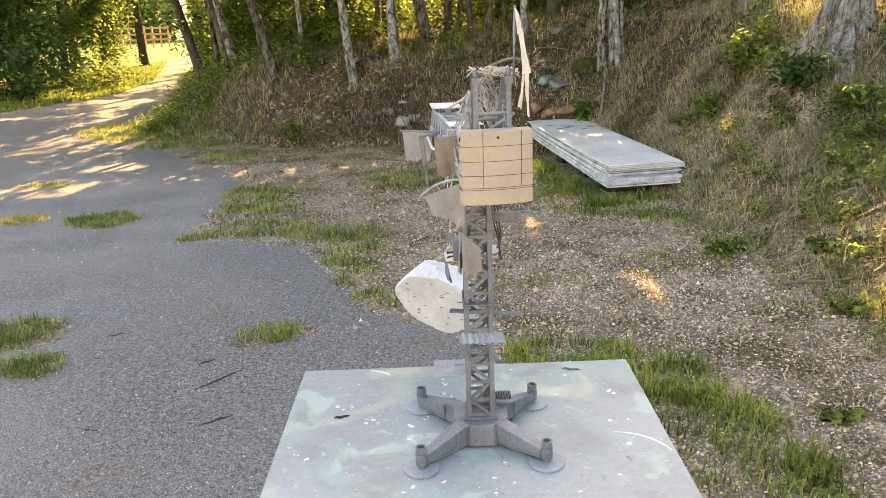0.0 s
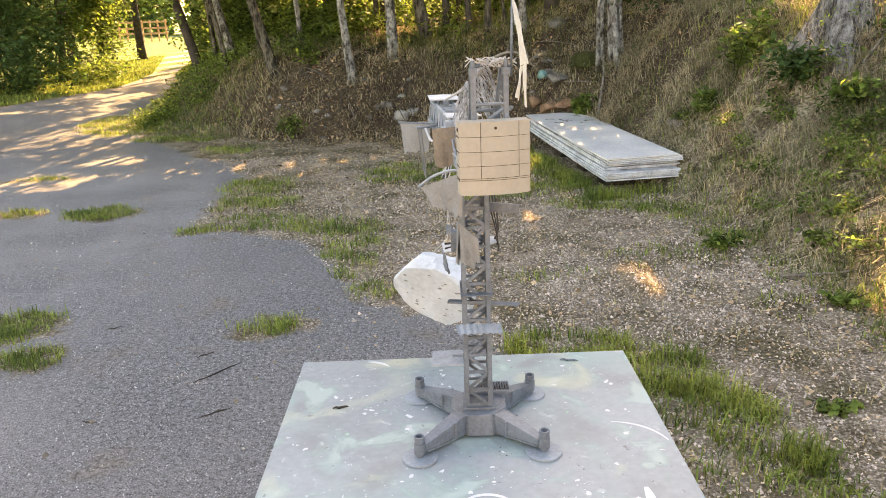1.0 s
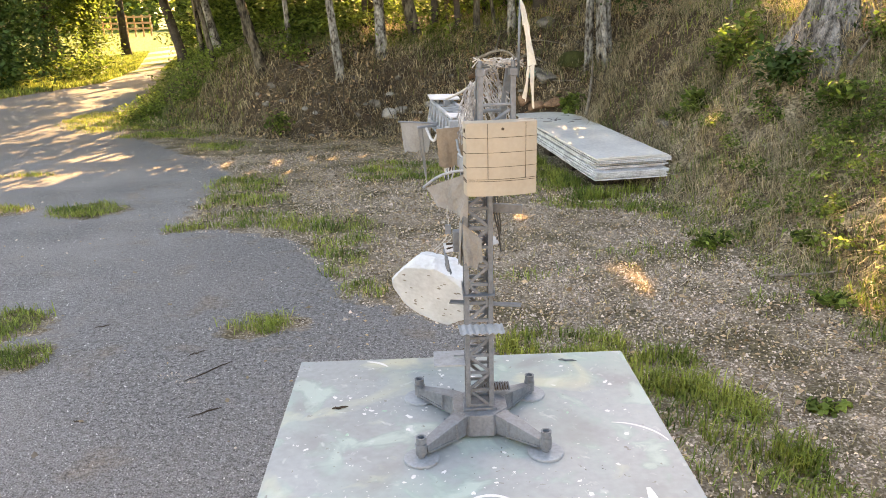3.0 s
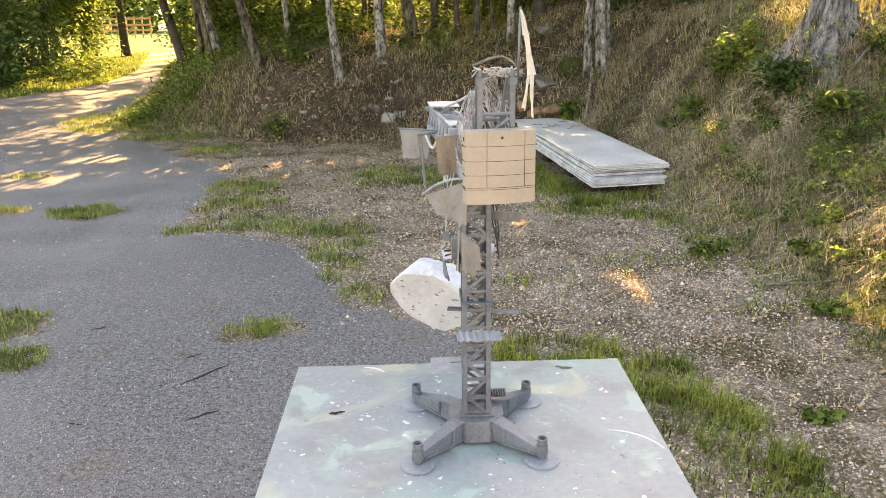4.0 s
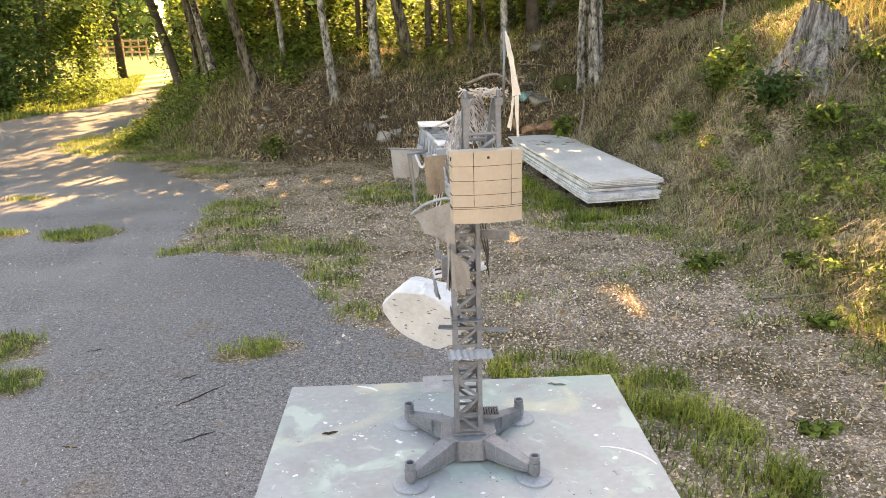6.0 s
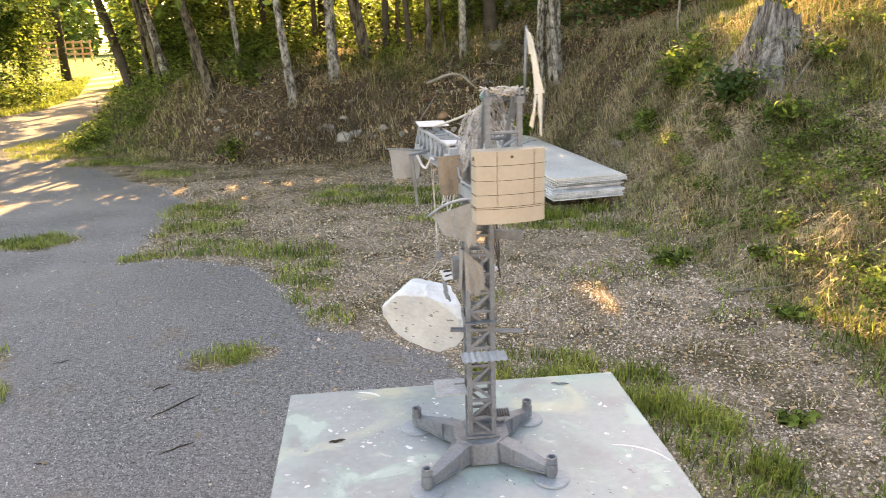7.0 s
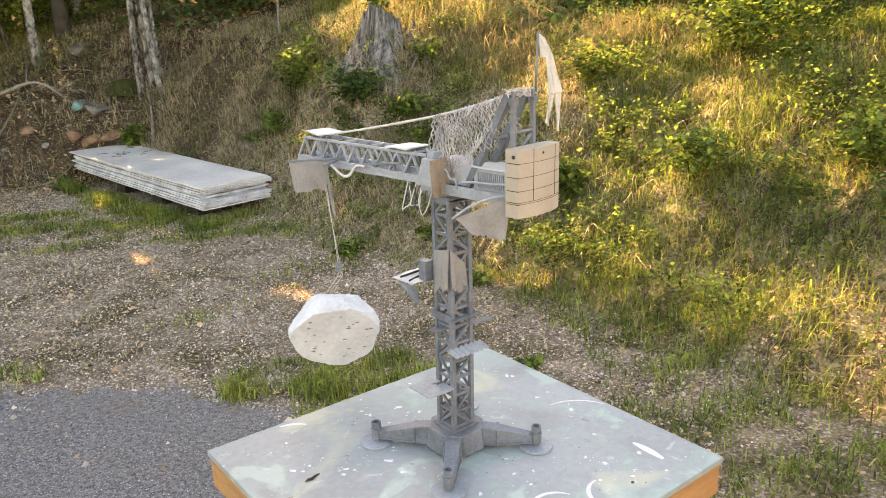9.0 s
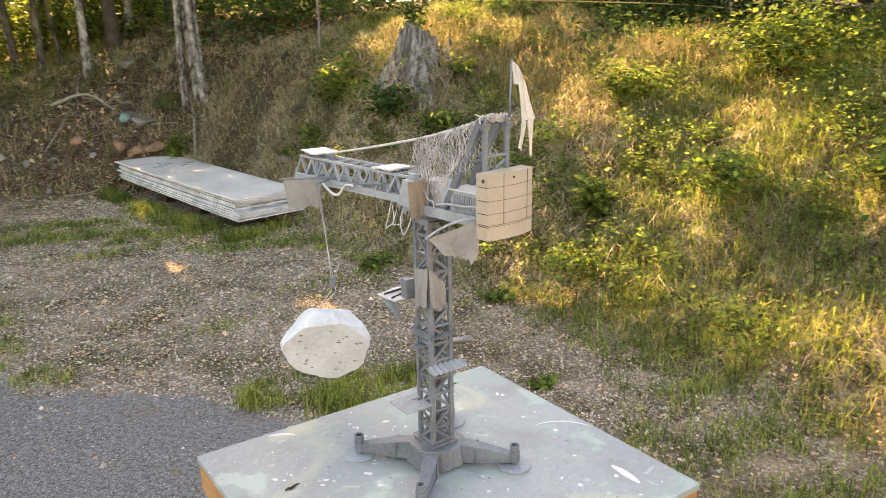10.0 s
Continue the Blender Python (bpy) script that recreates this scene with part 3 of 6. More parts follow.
for f, (a, b) in enumerate(FACES):
    pa, pb = Vector((CX + a[0] * HW, CY + a[1] * HW, 0)), Vector((CX + b[0] * HW, CY + b[1] * HW, 0))
    inset = (pb - pa).normalized() * 0.0047
    for k in range(bays + 1):
        z = Z_LOW + (Z_TOP - Z_LOW) * k / bays
        zc = min(max(z, Z_LOW + 0.003), Z_TOP - 0.003)
        bm = bmesh.new()
        bar(bm, pa + inset + Vector((0, 0, zc)), pb - inset + Vector((0, 0, zc)), 0.005, 0.0056)
        part("tower_rung", bm, GREY, crane)
        if k < bays:
            z2 = Z_LOW + (Z_TOP - Z_LOW) * (k + 1) / bays
            p, q = (pa + inset, pb - inset) if (k + f) % 2 else (pb - inset, pa + inset)
            bm = bmesh.new()
            bar(bm, p + Vector((0, 0, z + 0.003)), q + Vector((0, 0, z2 - 0.003)), 0.0042, 0.0056)
            part("tower_brace", bm, GREY, crane)
for z, h in ((1.052, 0.017), (1.292, 0.012)):
    for f, (a, b) in enumerate(FACES):
        out = Vector((a[0] + b[0], a[1] + b[1], 0)) * 0.5
        c = Vector((CX, CY, z)) + out * (HW + 0.0064)
        t = Vector((-out.y, out.x, 0))
        bm = bmesh.new()
        bar(bm, c - t * (HW + 0.0075), c + t * (HW + 0.0075), 0.0022 if abs(out.x) > 0.5 else h, h if abs(out.x) > 0.5 else 0.0022)
        part("tower_band", bm, GREY, crane, "solid grey band plate")

# plates and scraps glued to the tower
bm = bmesh.new()
bar(bm, (CX - 0.056, CY + 0.006, 1.026), (CX + 0.084, CY - 0.020, 1.024), 0.017, 0.0035)
part("plank", bm, GREY, crane, "narrow grey plank stuck through the tower", round_edges=0.0006)
bm = bmesh.new()
nw = 28
rows = []
for j in range(2):
    for s in (0, 1):
        rows.append([bm.verts.new((CX - 0.043 + 0.088 * i / nw + 0.004 * j, CY - 0.028 - 0.024 * j, 0.978 + 0.010 * (1 - j) + 0.0016 * math.cos(i * math.pi / 2) + (0.0014 if s else 0))) for i in range(nw + 1)])
for a, b in ((0, 2), (3, 1), (1, 0), (2, 3)):
    for i in range(nw):
        bm.faces.new((rows[a][i], rows[a][i + 1], rows[b][i + 1], rows[b][i]))
for i in (0, nw):
    bm.faces.new((rows[0][i], rows[2][i], rows[3][i], rows[1][i]))
part("corrugated_plate", bm, JIBGREY, crane, "small corrugated grey plate")
bm = bmesh.new()
box(bm, (CX - 0.092, CY - 0.032, 0.901), (CX - 0.029, CY + 0.002, 0.9045))
box(bm, (CX - 0.092, CY + 0.0021, 0.901), (CX - 0.050, CY + 0.014, 0.9045))
box(bm, (CX - 0.092, CY + 0.0141, 0.901), (CX - 0.029, CY + 0.036, 0.9045))
part("notched_plate", bm, JIBGREY, crane, "flat grey plate with a cut notch")
bm = bmesh.new()
bar(bm, (CX + 0.0285, CY - 0.006, 1.221), (CX + 0.085, CY - 0.020, 1.219), 0.006, 0.018)
part("stub_plate", bm, GREY, crane, round_edges=0.001)
bm = bmesh.new()
rag(bm, ((CX - 0.064, CY + 0.122, 1.112), (CX + 0.044, CY + 0.098, 1.132), (CX + 0.046, CY + 0.028, 1.136), (CX - 0.060, CY + 0.048, 1.112)), 10, 6, 0.0022, 0.12, rng, 0.002)
deck2 = part("broken_platform", bm, PALE, crane, "cracked pale grey platform sheet")
bm = bmesh.new()
for a, b in (((CX - 0.058, CY + 0.100, 1.1175), (CX - 0.010, CY + 0.085, 1.1275)), ((CX - 0.058, CY + 0.070, 1.1165), (CX - 0.012, CY + 0.066, 1.1275))):
    bar(bm, a, b, 0.0025, 0.004)
part("crack_strip", bm, DARKWOOD, deck2, "dark gap strip")
bm = bmesh.new()
rag(bm, ((CX - 0.064, CY + 0.094, 1.110), (CX - 0.059, CY + 0.046, 1.111), (CX - 0.054, CY + 0.040, 1.070), (CX - 0.058, CY + 0.064, 1.076)), 6, 6, 0.003, 0.35, rng)
part("hanging_scrap", bm, GREY, deck2)
bm = bmesh.new()
box(bm, (CX - 0.046, CY + 0.029, 1.122), (CX - 0.026, CY + 0.052, 1.164))
part("small_block", bm, GREY, deck2, round_edges=0.0015)
bm = bmesh.new()
rag(bm, ((CX - 0.030, CY - 0.0312, 1.198), (CX + 0.006, CY - 0.0322, 1.165), (CX + 0.008, CY - 0.0328, 1.110), (CX - 0.028, CY - 0.0332, 1.098)), 10, 12, 0.0022, 0.22, rng)
part("tower_rag", bm, CLOTH, crane, "torn tan rag wrapped on the tower corner")
bm = bmesh.new()
rag(bm, ((CX - 0.0322, CY - 0.028, 1.198), (CX - 0.0332, CY + 0.016, 1.190), (CX - 0.0337, CY + 0.012, 1.100), (CX - 0.0332, CY - 0.026, 1.098)), 8, 10, 0.0022, 0.2, rng)
part("tower_rag", bm, CLOTH, crane, "torn tan rag wrapped on the tower corner")
bm = bmesh.new()
n_coil = 96
tube(bm, [(CX + 0.004 + 0.064 * k / n_coil, CY + 0.040 + 0.0088 * math.cos(k * 2 * math.pi / 8), TOP + 0.0665 + 0.0088 * math.sin(k * 2 * math.pi / 8)) for k in range(n_coil)], 0.0019, seg=5)
coil = part("ribbed_hose", bm, GREY, crane, "short ribbed grey hose", smooth_faces=True)
bm = bmesh.new()
rod(bm, (CX + 0.003, CY + 0.040, TOP + 0.0665), (CX + 0.064, CY + 0.040, TOP + 0.0665), 0.0078, seg=14)
part("hose_core", bm, DARKWOOD, coil)
for k in range(3):
    bm = bmesh.new()
    o = Vector((0.002 * k, 0.002 * k, 0))
    tube(bm, curve_pts([Vector((CX + 0.052 - 0.012 * k, CY + 0.03, 1.297)) + o, Vector((CX + 0.034, CY + 0.034, 1.262)) + o, Vector((CX + 0.034 + 0.004 * k, CY + 0.036, 1.21)) + o, Vector((CX + 0.045, CY + 0.036, 1.16)) + o,
                         Vector((CX + 0.050 - 0.006 * k, CY + 0.037, 1.118 + 0.012 * k)) + o], 30), 0.0016, seg=5, jitter=0.3, rng=rng)
    part("dangling_wire", bm, WIRE, crane, "dark twisted wire", smooth_faces=True)

# ---- crane: slewing top, in its own axes (x to the jib's tip) ----
J = Matrix.Translation((CX, CY, 0)) @ Matrix.Rotation(radians(97.0), 4, "Z")
bm = bmesh.new()
rod(bm, (0, 0, 1.300), (0, 0, 1.3125), 0.030, 0.031, seg=36)
ring = part("slewing_ring", bm, GREY, crane, m=J, round_edges=0.0008)
bm = bmesh.new()
for k in range(30):
    a = 2 * math.pi * k / 30
    bar(bm, (0.031 * math.cos(a), 0.031 * math.sin(a), 1.301), (0.031 * math.cos(a), 0.031 * math.sin(a), 1.309), 0.0024, 0.0024)
part("ring_tooth_row", bm, GREY, ring, m=J)
bm = bmesh.new()
box(bm, (-0.186, -0.036, 1.3127), (0.042, 0.036, 1.323))
deck = part("deck", bm, JIBGREY, crane, "flat grey slewing deck", m=J, round_edges=0.001)
bm = bmesh.new()
for s in (-1, 1):
    box(bm, (-0.186, s * 0.0385 - 0.0022, 1.309), (0.040, s * 0.0385 + 0.0022, 1.329))
part("deck_edge", bm, JIBGREY, deck, m=J, round_edges=0.0006)

jib = None
for s in (-1, 1):
    bm = bmesh.new()
    box(bm, (0.0425, s * 0.026 - 0.005, 1.319), (0.461, s * 0.026 + 0.005, 1.3255))
    box(bm, (0.0425, s * 0.026 - 0.0038, 1.3256), (0.461, s * 0.026 + 0.0038, 1.334))
    ob = part("jib_bottom_chord", bm, JIBGREY, crane, "grey stacked-strip bottom rail", m=J)
    jib = jib or ob
    bm = bmesh.new()
    bar(bm, (0.040, s * 0.0225, 1.3735), (0.437, s * 0.0225, 1.3755), 0.006, 0.005)
    part("jib_top_chord", bm, JIBGREY, crane, m=J)
    step, x, up = 0.0222, 0.458, True
    while x - step > 0.045:
        a, b = ((x, s * 0.0262, 1.3342), (x - step, s * 0.0228, 1.3715)) if up else ((x, s * 0.0228, 1.3715), (x - step, s * 0.0262, 1.3342))
        bm = bmesh.new()
        bar(bm, a, b, 0.0052, 0.0036)
        part("jib_brace", bm, JIBGREY, crane, m=J)
        x, up = x - step, not up
for k in range(10):
    x = 0.458 - 0.0444 * k
    bm = bmesh.new()
    bar(bm, (x, -0.0208, 1.3265), (x, 0.0208, 1.3265), 0.0045, 0.0045)
    part("jib_cross_strut", bm, JIBGREY, crane, m=J)
    if 0 < k < 9:
        bm = bmesh.new()
        bar(bm, (x - 0.022, -0.0195, 1.3745), (x - 0.022, 0.0195, 1.3745), 0.004, 0.004)
        part("jib_cross_strut", bm, JIBGREY, crane, m=J)
for x0, x1, z, tilt in ((0.364, 0.420, 1.3855, 0.004), (0.088, 0.150, 1.3825, -0.002)):
    bm = bmesh.new()
    rag(bm, ((x0, -0.034, z), (x1, -0.034, z + tilt), (x1, 0.034, z + tilt + 0.002), (x0, 0.034, z)), 6, 4, 0.0006, 0.0, rng, 0.0028)
    plat = part("catwalk_plate", bm, PALE, crane, "thin pale grey plate on the jib", m=J)
    for x in (x0 + 0.012, x1 - 0.012):
        for s in (-1, 1):
            bm = bmesh.new()
            bar(bm, (x, s * 0.021, 1.3345), (x + 0.006, s * 0.012, z - 0.0018), 0.005, 0.005)
            part("plate_bracket", bm, GREY, plat, m=J)
bm = bmesh.new()
box(bm, (0.398, -0.020, 1.3105), (0.436, 0.020, 1.3188))
box(bm, (0.408, -0.016, 1.303), (0.426, 0.016, 1.3104))
part("trolley", bm, GREY, crane, "small grey cable trolley", m=J, round_edges=0.0008)

# rags and poles along the jib
bm = bmesh.new()
rag(bm, ((0.390, 0.104, 1.334), (0.332, 0.040, 1.336), (0.338, 0.046, 1.268), (0.382, 0.098, 1.262)), 12, 10, 0.0022, 0.10, rng)
flap = part("jib_rag", bm, CLOTH, crane, "torn grey-tan rag hanging from the jib", m=J)
bm = bmesh.new()
rod(bm, (0.394, 0.108, 1.3355), (0.318, 0.026, 1.3385), 0.0022)
part("rag_rod", bm, GREY, flap, m=J)
bm = bmesh.new()
rod(bm, (0.318, 0.027, 1.3345), (0.304, 0.074, 1.3325), 0.0032)
boom = part("side_pole", bm, GREY, crane, m=J)
bm = bmesh.new()
rag(bm, ((0.308, 0.062, 1.331), (0.302, 0.074, 1.331), (0.293, 0.060, 1.205), (0.297, 0.056, 1.200)), 3, 14, 0.0022, 0.2, rng)
part("hanging_strip", bm, CLOTH, boom, "long thin torn strip", m=J)
bm = bmesh.new()
tube(bm, curve_pts([(0.304, 0.055, 1.331), (0.280, 0.048, 1.312), (0.262, 0.042, 1.310), (0.242, 0.036, 1.332), (0.215, 0.034, 1.334)], 24), 0.0030, seg=6, jitter=0.3, rng=rng)
part("sagging_cord", bm, PALE, crane, "limp twisted cord", m=J, smooth_faces=True)
bm = bmesh.new()
rod(bm, (0.250, 0.033, 1.3335), (0.110, 0.030, 1.352), 0.0026)
part("loose_stick", bm, GREY, crane, m=J)
bm = bmesh.new()
rag(bm, ((0.146, -0.036, 1.319), (0.094, -0.036, 1.319), (0.098, -0.040, 1.266), (0.140, -0.042, 1.272)), 10, 8, 0.002, 0.25, rng)
part("jib_rag", bm, CLOTH, crane, "grey film rag under the jib", m=J)
for k in range(5):
    bm = bmesh.new()
    x = 0.036 + 0.012 * k
    tube(bm, curve_pts([(x, 0.034, 1.32), (x + 0.006, 0.046, 1.292 - 0.006 * k), (x - 0.004, 0.048, 1.262 + 0.008 * (k % 3)), (x - 0.016, 0.042, 1.283), (x - 0.022 + 0.004 * k, 0.037, 1.312)], 22), 0.0014, seg=5)
    part("cable_loop", bm, WIRE if k % 2 else PALE, crane, "thin looped cable", m=J, smooth_faces=True)

# cab, machine house, rails
bm = bmesh.new()
vs = box(bm, (-0.020, 0.026, 1.324), (0.034, 0.060, 1.376))
for v in vs:
    if v.co.z > 1.35 and v.co.x > 0:
        v.co.x -= 0.014
    if v.co.z > 1.35:
        v.co.y -= 0.004
cab = part("cab", bm, JIBGREY, crane, "small wedge-shaped beige cab", m=J, round_edges=0.0016)
bm = bmesh.new()
rag(bm, ((-0.024, 0.078, 1.378), (-0.0235, 0.026, 1.380), (-0.025, 0.030, 1.306), (-0.0255, 0.074, 1.302)), 9, 12, 0.0012, 0.14, rng)
part("cab_flap", bm, KRAFT, cab, "brown paper flap over the cab side", m=J)
bm = bmesh.new()
box(bm, (-0.006, 0.034, 1.3762), (0.010, 0.050, 1.388))
part("cab_hatch", bm, JIBGREY, cab, m=J, round_edges=0.001)
bm = bmesh.new()
vs = box(bm, (-0.060, -0.030, 1.3235), (0.030, 0.012, 1.372))
for v in vs:
    if v.co.z > 1.35:
        v.co.x = 0.012 if v.co.x > 0 else -0.030
part("winch_housing", bm, PALE, crane, "pale wedge-shaped winch housing", m=J, round_edges=0.0012)
bm = bmesh.new()
box(bm, (-0.182, -0.028, 1.3235), (-0.086, 0.028, 1.366))
house = part("machine_house", bm, JIBGREY, crane, "boxy grey machine house with vents", m=J, round_edges=0.0012)
for k in range(17):
    for s in (-1, 1):
        bm = bmesh.new()
        x = -0.172 + 0.0046 * k
        box(bm, (x, s * 0.0292 - 0.0011, 1.332), (x + 0.0022, s * 0.0292 + 0.0011, 1.360))
        part("vent_slat", bm, JIBGREY, house, m=J)
bm = bmesh.new()
box(bm, (-0.186, -0.031, 1.3662), (-0.082, 0.031, 1.3695))
part("house_roof", bm, PALE, house, m=J, round_edges=0.0008)
bm = bmesh.new()
tube(bm, curve_pts([(-0.012, 0.040, 1.330), (-0.016, 0.041, 1.353), (-0.030, 0.041, 1.355), (-0.038, 0.041, 1.342), (-0.052, 0.041, 1.340), (-0.056, 0.041, 1.325)], 26), 0.0022, seg=6)
part("hand_rail", bm, JIBGREY, crane, "bent wire hand rail", m=J, smooth_faces=True)
bm = bmesh.new()
tube(bm, curve_pts([(-0.070, 0.046, 1.338), (-0.100, 0.050, 1.344), (-0.150, 0.052, 1.347), (-0.182, 0.050, 1.348), (-0.186, 0.050, 1.322)], 26), 0.0024, seg=6)
part("hand_rail", bm, JIBGREY, crane, "bent wire hand rail", m=J, smooth_faces=True)
bm = bmesh.new()
tube(bm, curve_pts([(-0.188, 0.042, 1.331), (-0.165, 0.068, 1.328), (-0.138, 0.094, 1.314), (-0.114, 0.116, 1.292)], 18), 0.0024, seg=6)
rail = part("rag_rail", bm, JIBGREY, crane, m=J, smooth_faces=True)
bm = bmesh.new()
rag(bm, ((-0.188, 0.046, 1.330), (-0.118, 0.112, 1.292), (-0.140, 0.090, 1.262), (-0.180, 0.052, 1.240)), 12, 10, 0.0030, 0.16, rng)
part("deck_rag", bm, CLOTH, rail, "torn grey-tan rag hanging from a bent rail", m=J)

# counterweight
bm = bmesh.new()
plan = [(-0.186, 0.058), (-0.186, -0.058)] + [(-0.2135 - 0.0085 * (1 - (y / 0.058) ** 2), y) for y in (-0.058, -0.046, -0.032, -0.016, 0, 0.016, 0.032, 0.046, 0.058)]
rows = [[bm.verts.new((x, y, z)) for x, y in plan] for z in (1.2955, 1.4135)]
bm.faces.new(rows[0])
bm.faces.new(rows[1][::-1])
for k in range(len(plan)):
    bm.faces.new((rows[0][k], rows[0][(k + 1) % len(plan)], rows[1][(k + 1) % len(plan)], rows[1][k]))
cw = part("counterweight", bm, TAN, crane, "tan block counterweight scored into panels", m=J, round_edges=0.0012)
bow = lambda y: -0.2135 - 0.0085 * (1 - (y / 0.058) ** 2)
bm = bmesh.new()
for z in (1.320, 1.323, 1.343, 1.366, 1.390):
    ys = (-0.056, -0.046, -0.032, -0.016, 0, 0.016, 0.032, 0.046, 0.056)
    for ya, yb in zip(ys, ys[1:]):
        bar(bm, (bow(ya) - 0.0001, ya, z), (bow(yb) - 0.0001, yb, z), 0.0008, 0.0006)
    for s in (-1, 1):
        box(bm, (-0.2165, s * 0.0583 - 0.0006, z - 0.0005), (-0.190, s * 0.0583 + 0.0006, z + 0.0005))
for y in (-0.0385, 0.024):
    box(bm, (bow(y) - 0.0006, y - 0.0003, 1.323), (bow(y) + 0.0004, y + 0.0003, 1.4125))
part("score_line", bm, DARKWOOD, cw, "thin dark scored lines", m=J)
# dark discs stand in for the shaded holes in the block
bm = bmesh.new()
rod(bm, (-0.2228, 0.0, 1.4035), (-0.2205, 0.0, 1.4035), 0.0024)
part("hole_disc", bm, DARKWOOD, cw, m=J)
bm = bmesh.new()
rod(bm, (-0.204, 0.0575, 1.401), (-0.204, 0.0592, 1.401), 0.0034)
part("hole_disc", bm, DARKWOOD, cw, m=J)

# mast, stay rope, net
for s in (-1, 1):
    bm = bmesh.new()
    bar(bm, (-0.178, s * 0.027, 1.3697), (-0.178, s * 0.027, 1.492), 0.0075, 0.0085)
    post = part("mast_post", bm, GREY, crane, m=J, round_edges=0.0008)
    bm = bmesh.new()
    box(bm, (-0.1845, s * 0.027 - 0.0065, 1.482), (-0.1715, s * 0.027 + 0.0065, 1.494))
    rod(bm, (-0.178, s * 0.027, 1.4942), (-0.178, s * 0.027, 1.506), 0.004, 0.0035)
    part("post_cap", bm, GREY, post, m=J, round_edges=0.0008)
    bm = bmesh.new()
    bar(bm, (-0.070, s * 0.023, 1.327), (-0.168, s * 0.024, 1.498), 0.0105, 0.0085)
    bar(bm, (-0.067, s * 0.023, 1.333), (-0.162, s * 0.024, 1.499), 0.003, 0.012)
    part("mast_strut", bm, GREY, crane, "sloping channel strut of the mast", m=J)
for a, b in (((-0.178, -0.0225, 1.436), (-0.178, 0.0225, 1.436)), ((-0.178, -0.0225, 1.428), (-0.178, 0.0225, 1.398)), ((-0.168, -0.030, 1.497), (-0.168, 0.030, 1.497)), ((-0.125, -0.019, 1.42), (-0.125, 0.019, 1.42))):
    bm = bmesh.new()
    rod(bm, a, b, 0.003)
    part("mast_crossbar", bm, GREY, crane, m=J)
bm = bmesh.new()
for k in range(26):
    a = rng.uniform(-0.03, 0.03)
    p = [(-0.170 + rng.uniform(-0.012, 0.012), a + 0.008 * j + rng.uniform(-0.004, 0.004), 1.500 + rng.uniform(-0.007, 0.010)) for j in range(-2, 3)]
    tube(bm, p, 0.0011, seg=4)
part("rope_tangle", bm, ROPE, crane, "tangled grey cord on the mast head", m=J)
bm = bmesh.new()
ROPE_PTS = [(0.352, 0.0, 1.387), (0.190, 0.0, 1.4165), (0.024, 0.0, 1.450), (-0.07, 0.0, 1.474), (-0.166, 0.0, 1.502)]
tube(bm, curve_pts(ROPE_PTS, 30), 0.0026, seg=8)
stay = part("stay_rope", bm, ROPE, crane, "thick pale stay rope", m=J, smooth_faces=True)
bm = bmesh.new()
box(bm, (0.336, -0.006, 1.3765), (0.362, 0.006, 1.3845))
part("rope_clamp", bm, GREY, stay, m=J, round_edges=0.0008)


def net_point(u, v, s):
    """u along the rope, v down the net."""
    x = 0.030 - 0.172 * u
    top = 1.449 + 0.28 * 0.172 * u * 1.02
    low = 1.372 - 0.018 * math.sin(3.1 * u) + 0.085 * max(0, u - 0.45)
    z = top + (low - top) * v - 0.006 * math.sin(u * 21) * v
    xs = x - 0.012 * v * (1 - u) + 0.02 * v * (0.5 - u) + 0.004 * math.sin(9 * v + 7 * u + s)
    y = s * (0.003 + 0.034 * v ** 0.7) + 0.003 * math.sin(13 * u + 5 * v)
    return Vector((xs, y, z))


for s in (-1, 1):
    bm = bmesh.new()
    nu, nv = 19, 11
    knots = {}
    for i in range(-1, nu + 2):
        for j in range(nv + 1):
            q = net_point(min(1, max(0, (i + 0.5 * (j % 2) + rng.uniform(-0.2, 0.2)) / nu)), min(1, max(0, j / nv + rng.uniform(-0.02, 0.02))), s)
            knots[i, j] = q + Vector([rng.uniform(-1, 1) * 0.0012 for _ in range(3)])
    for i in range(nu):
        for j in range(nv):
            for di in (j % 2 - 1, j % 2):
                if rng.random() < 0.93:
                    a, b = knots[i, j], knots[i + di, j + 1]
                    sag = (a + b) / 2 + Vector((0, 0, -0.0012))
                    rod(bm, a, sag, 0.0009, seg=4)
                    rod(bm, sag, b, 0.0009, seg=4)
            if rng.random() < 0.5:
                bmesh.ops.create_icosphere(bm, subdivisions=1, radius=0.0015, matrix=Matrix.Translation(knots[i, j]))
    part("net", bm, NETCORD, crane, "torn knotted grey net", m=J)
bm = bmesh.new()
for k in range(22):
    x, y = 0.030 + rng.uniform(-0.010, 0.010), rng.uniform(-0.034, 0.036)
    z0, z1 = rng.uniform(1.40, 1.448), rng.uniform(1.29, 1.36)
    tube(bm, curve_pts([(x - 0.006, y * 0.2, z0), (x + rng.uniform(-0.008, 0.008), y * 0.8, (z0 + z1) / 2), (x + rng.uniform(-0.006, 0.014), y, z1)], 9), 0.0009, seg=4)
part("net_tail", bm, NETCORD, crane, "loose hanging net cords", m=J)

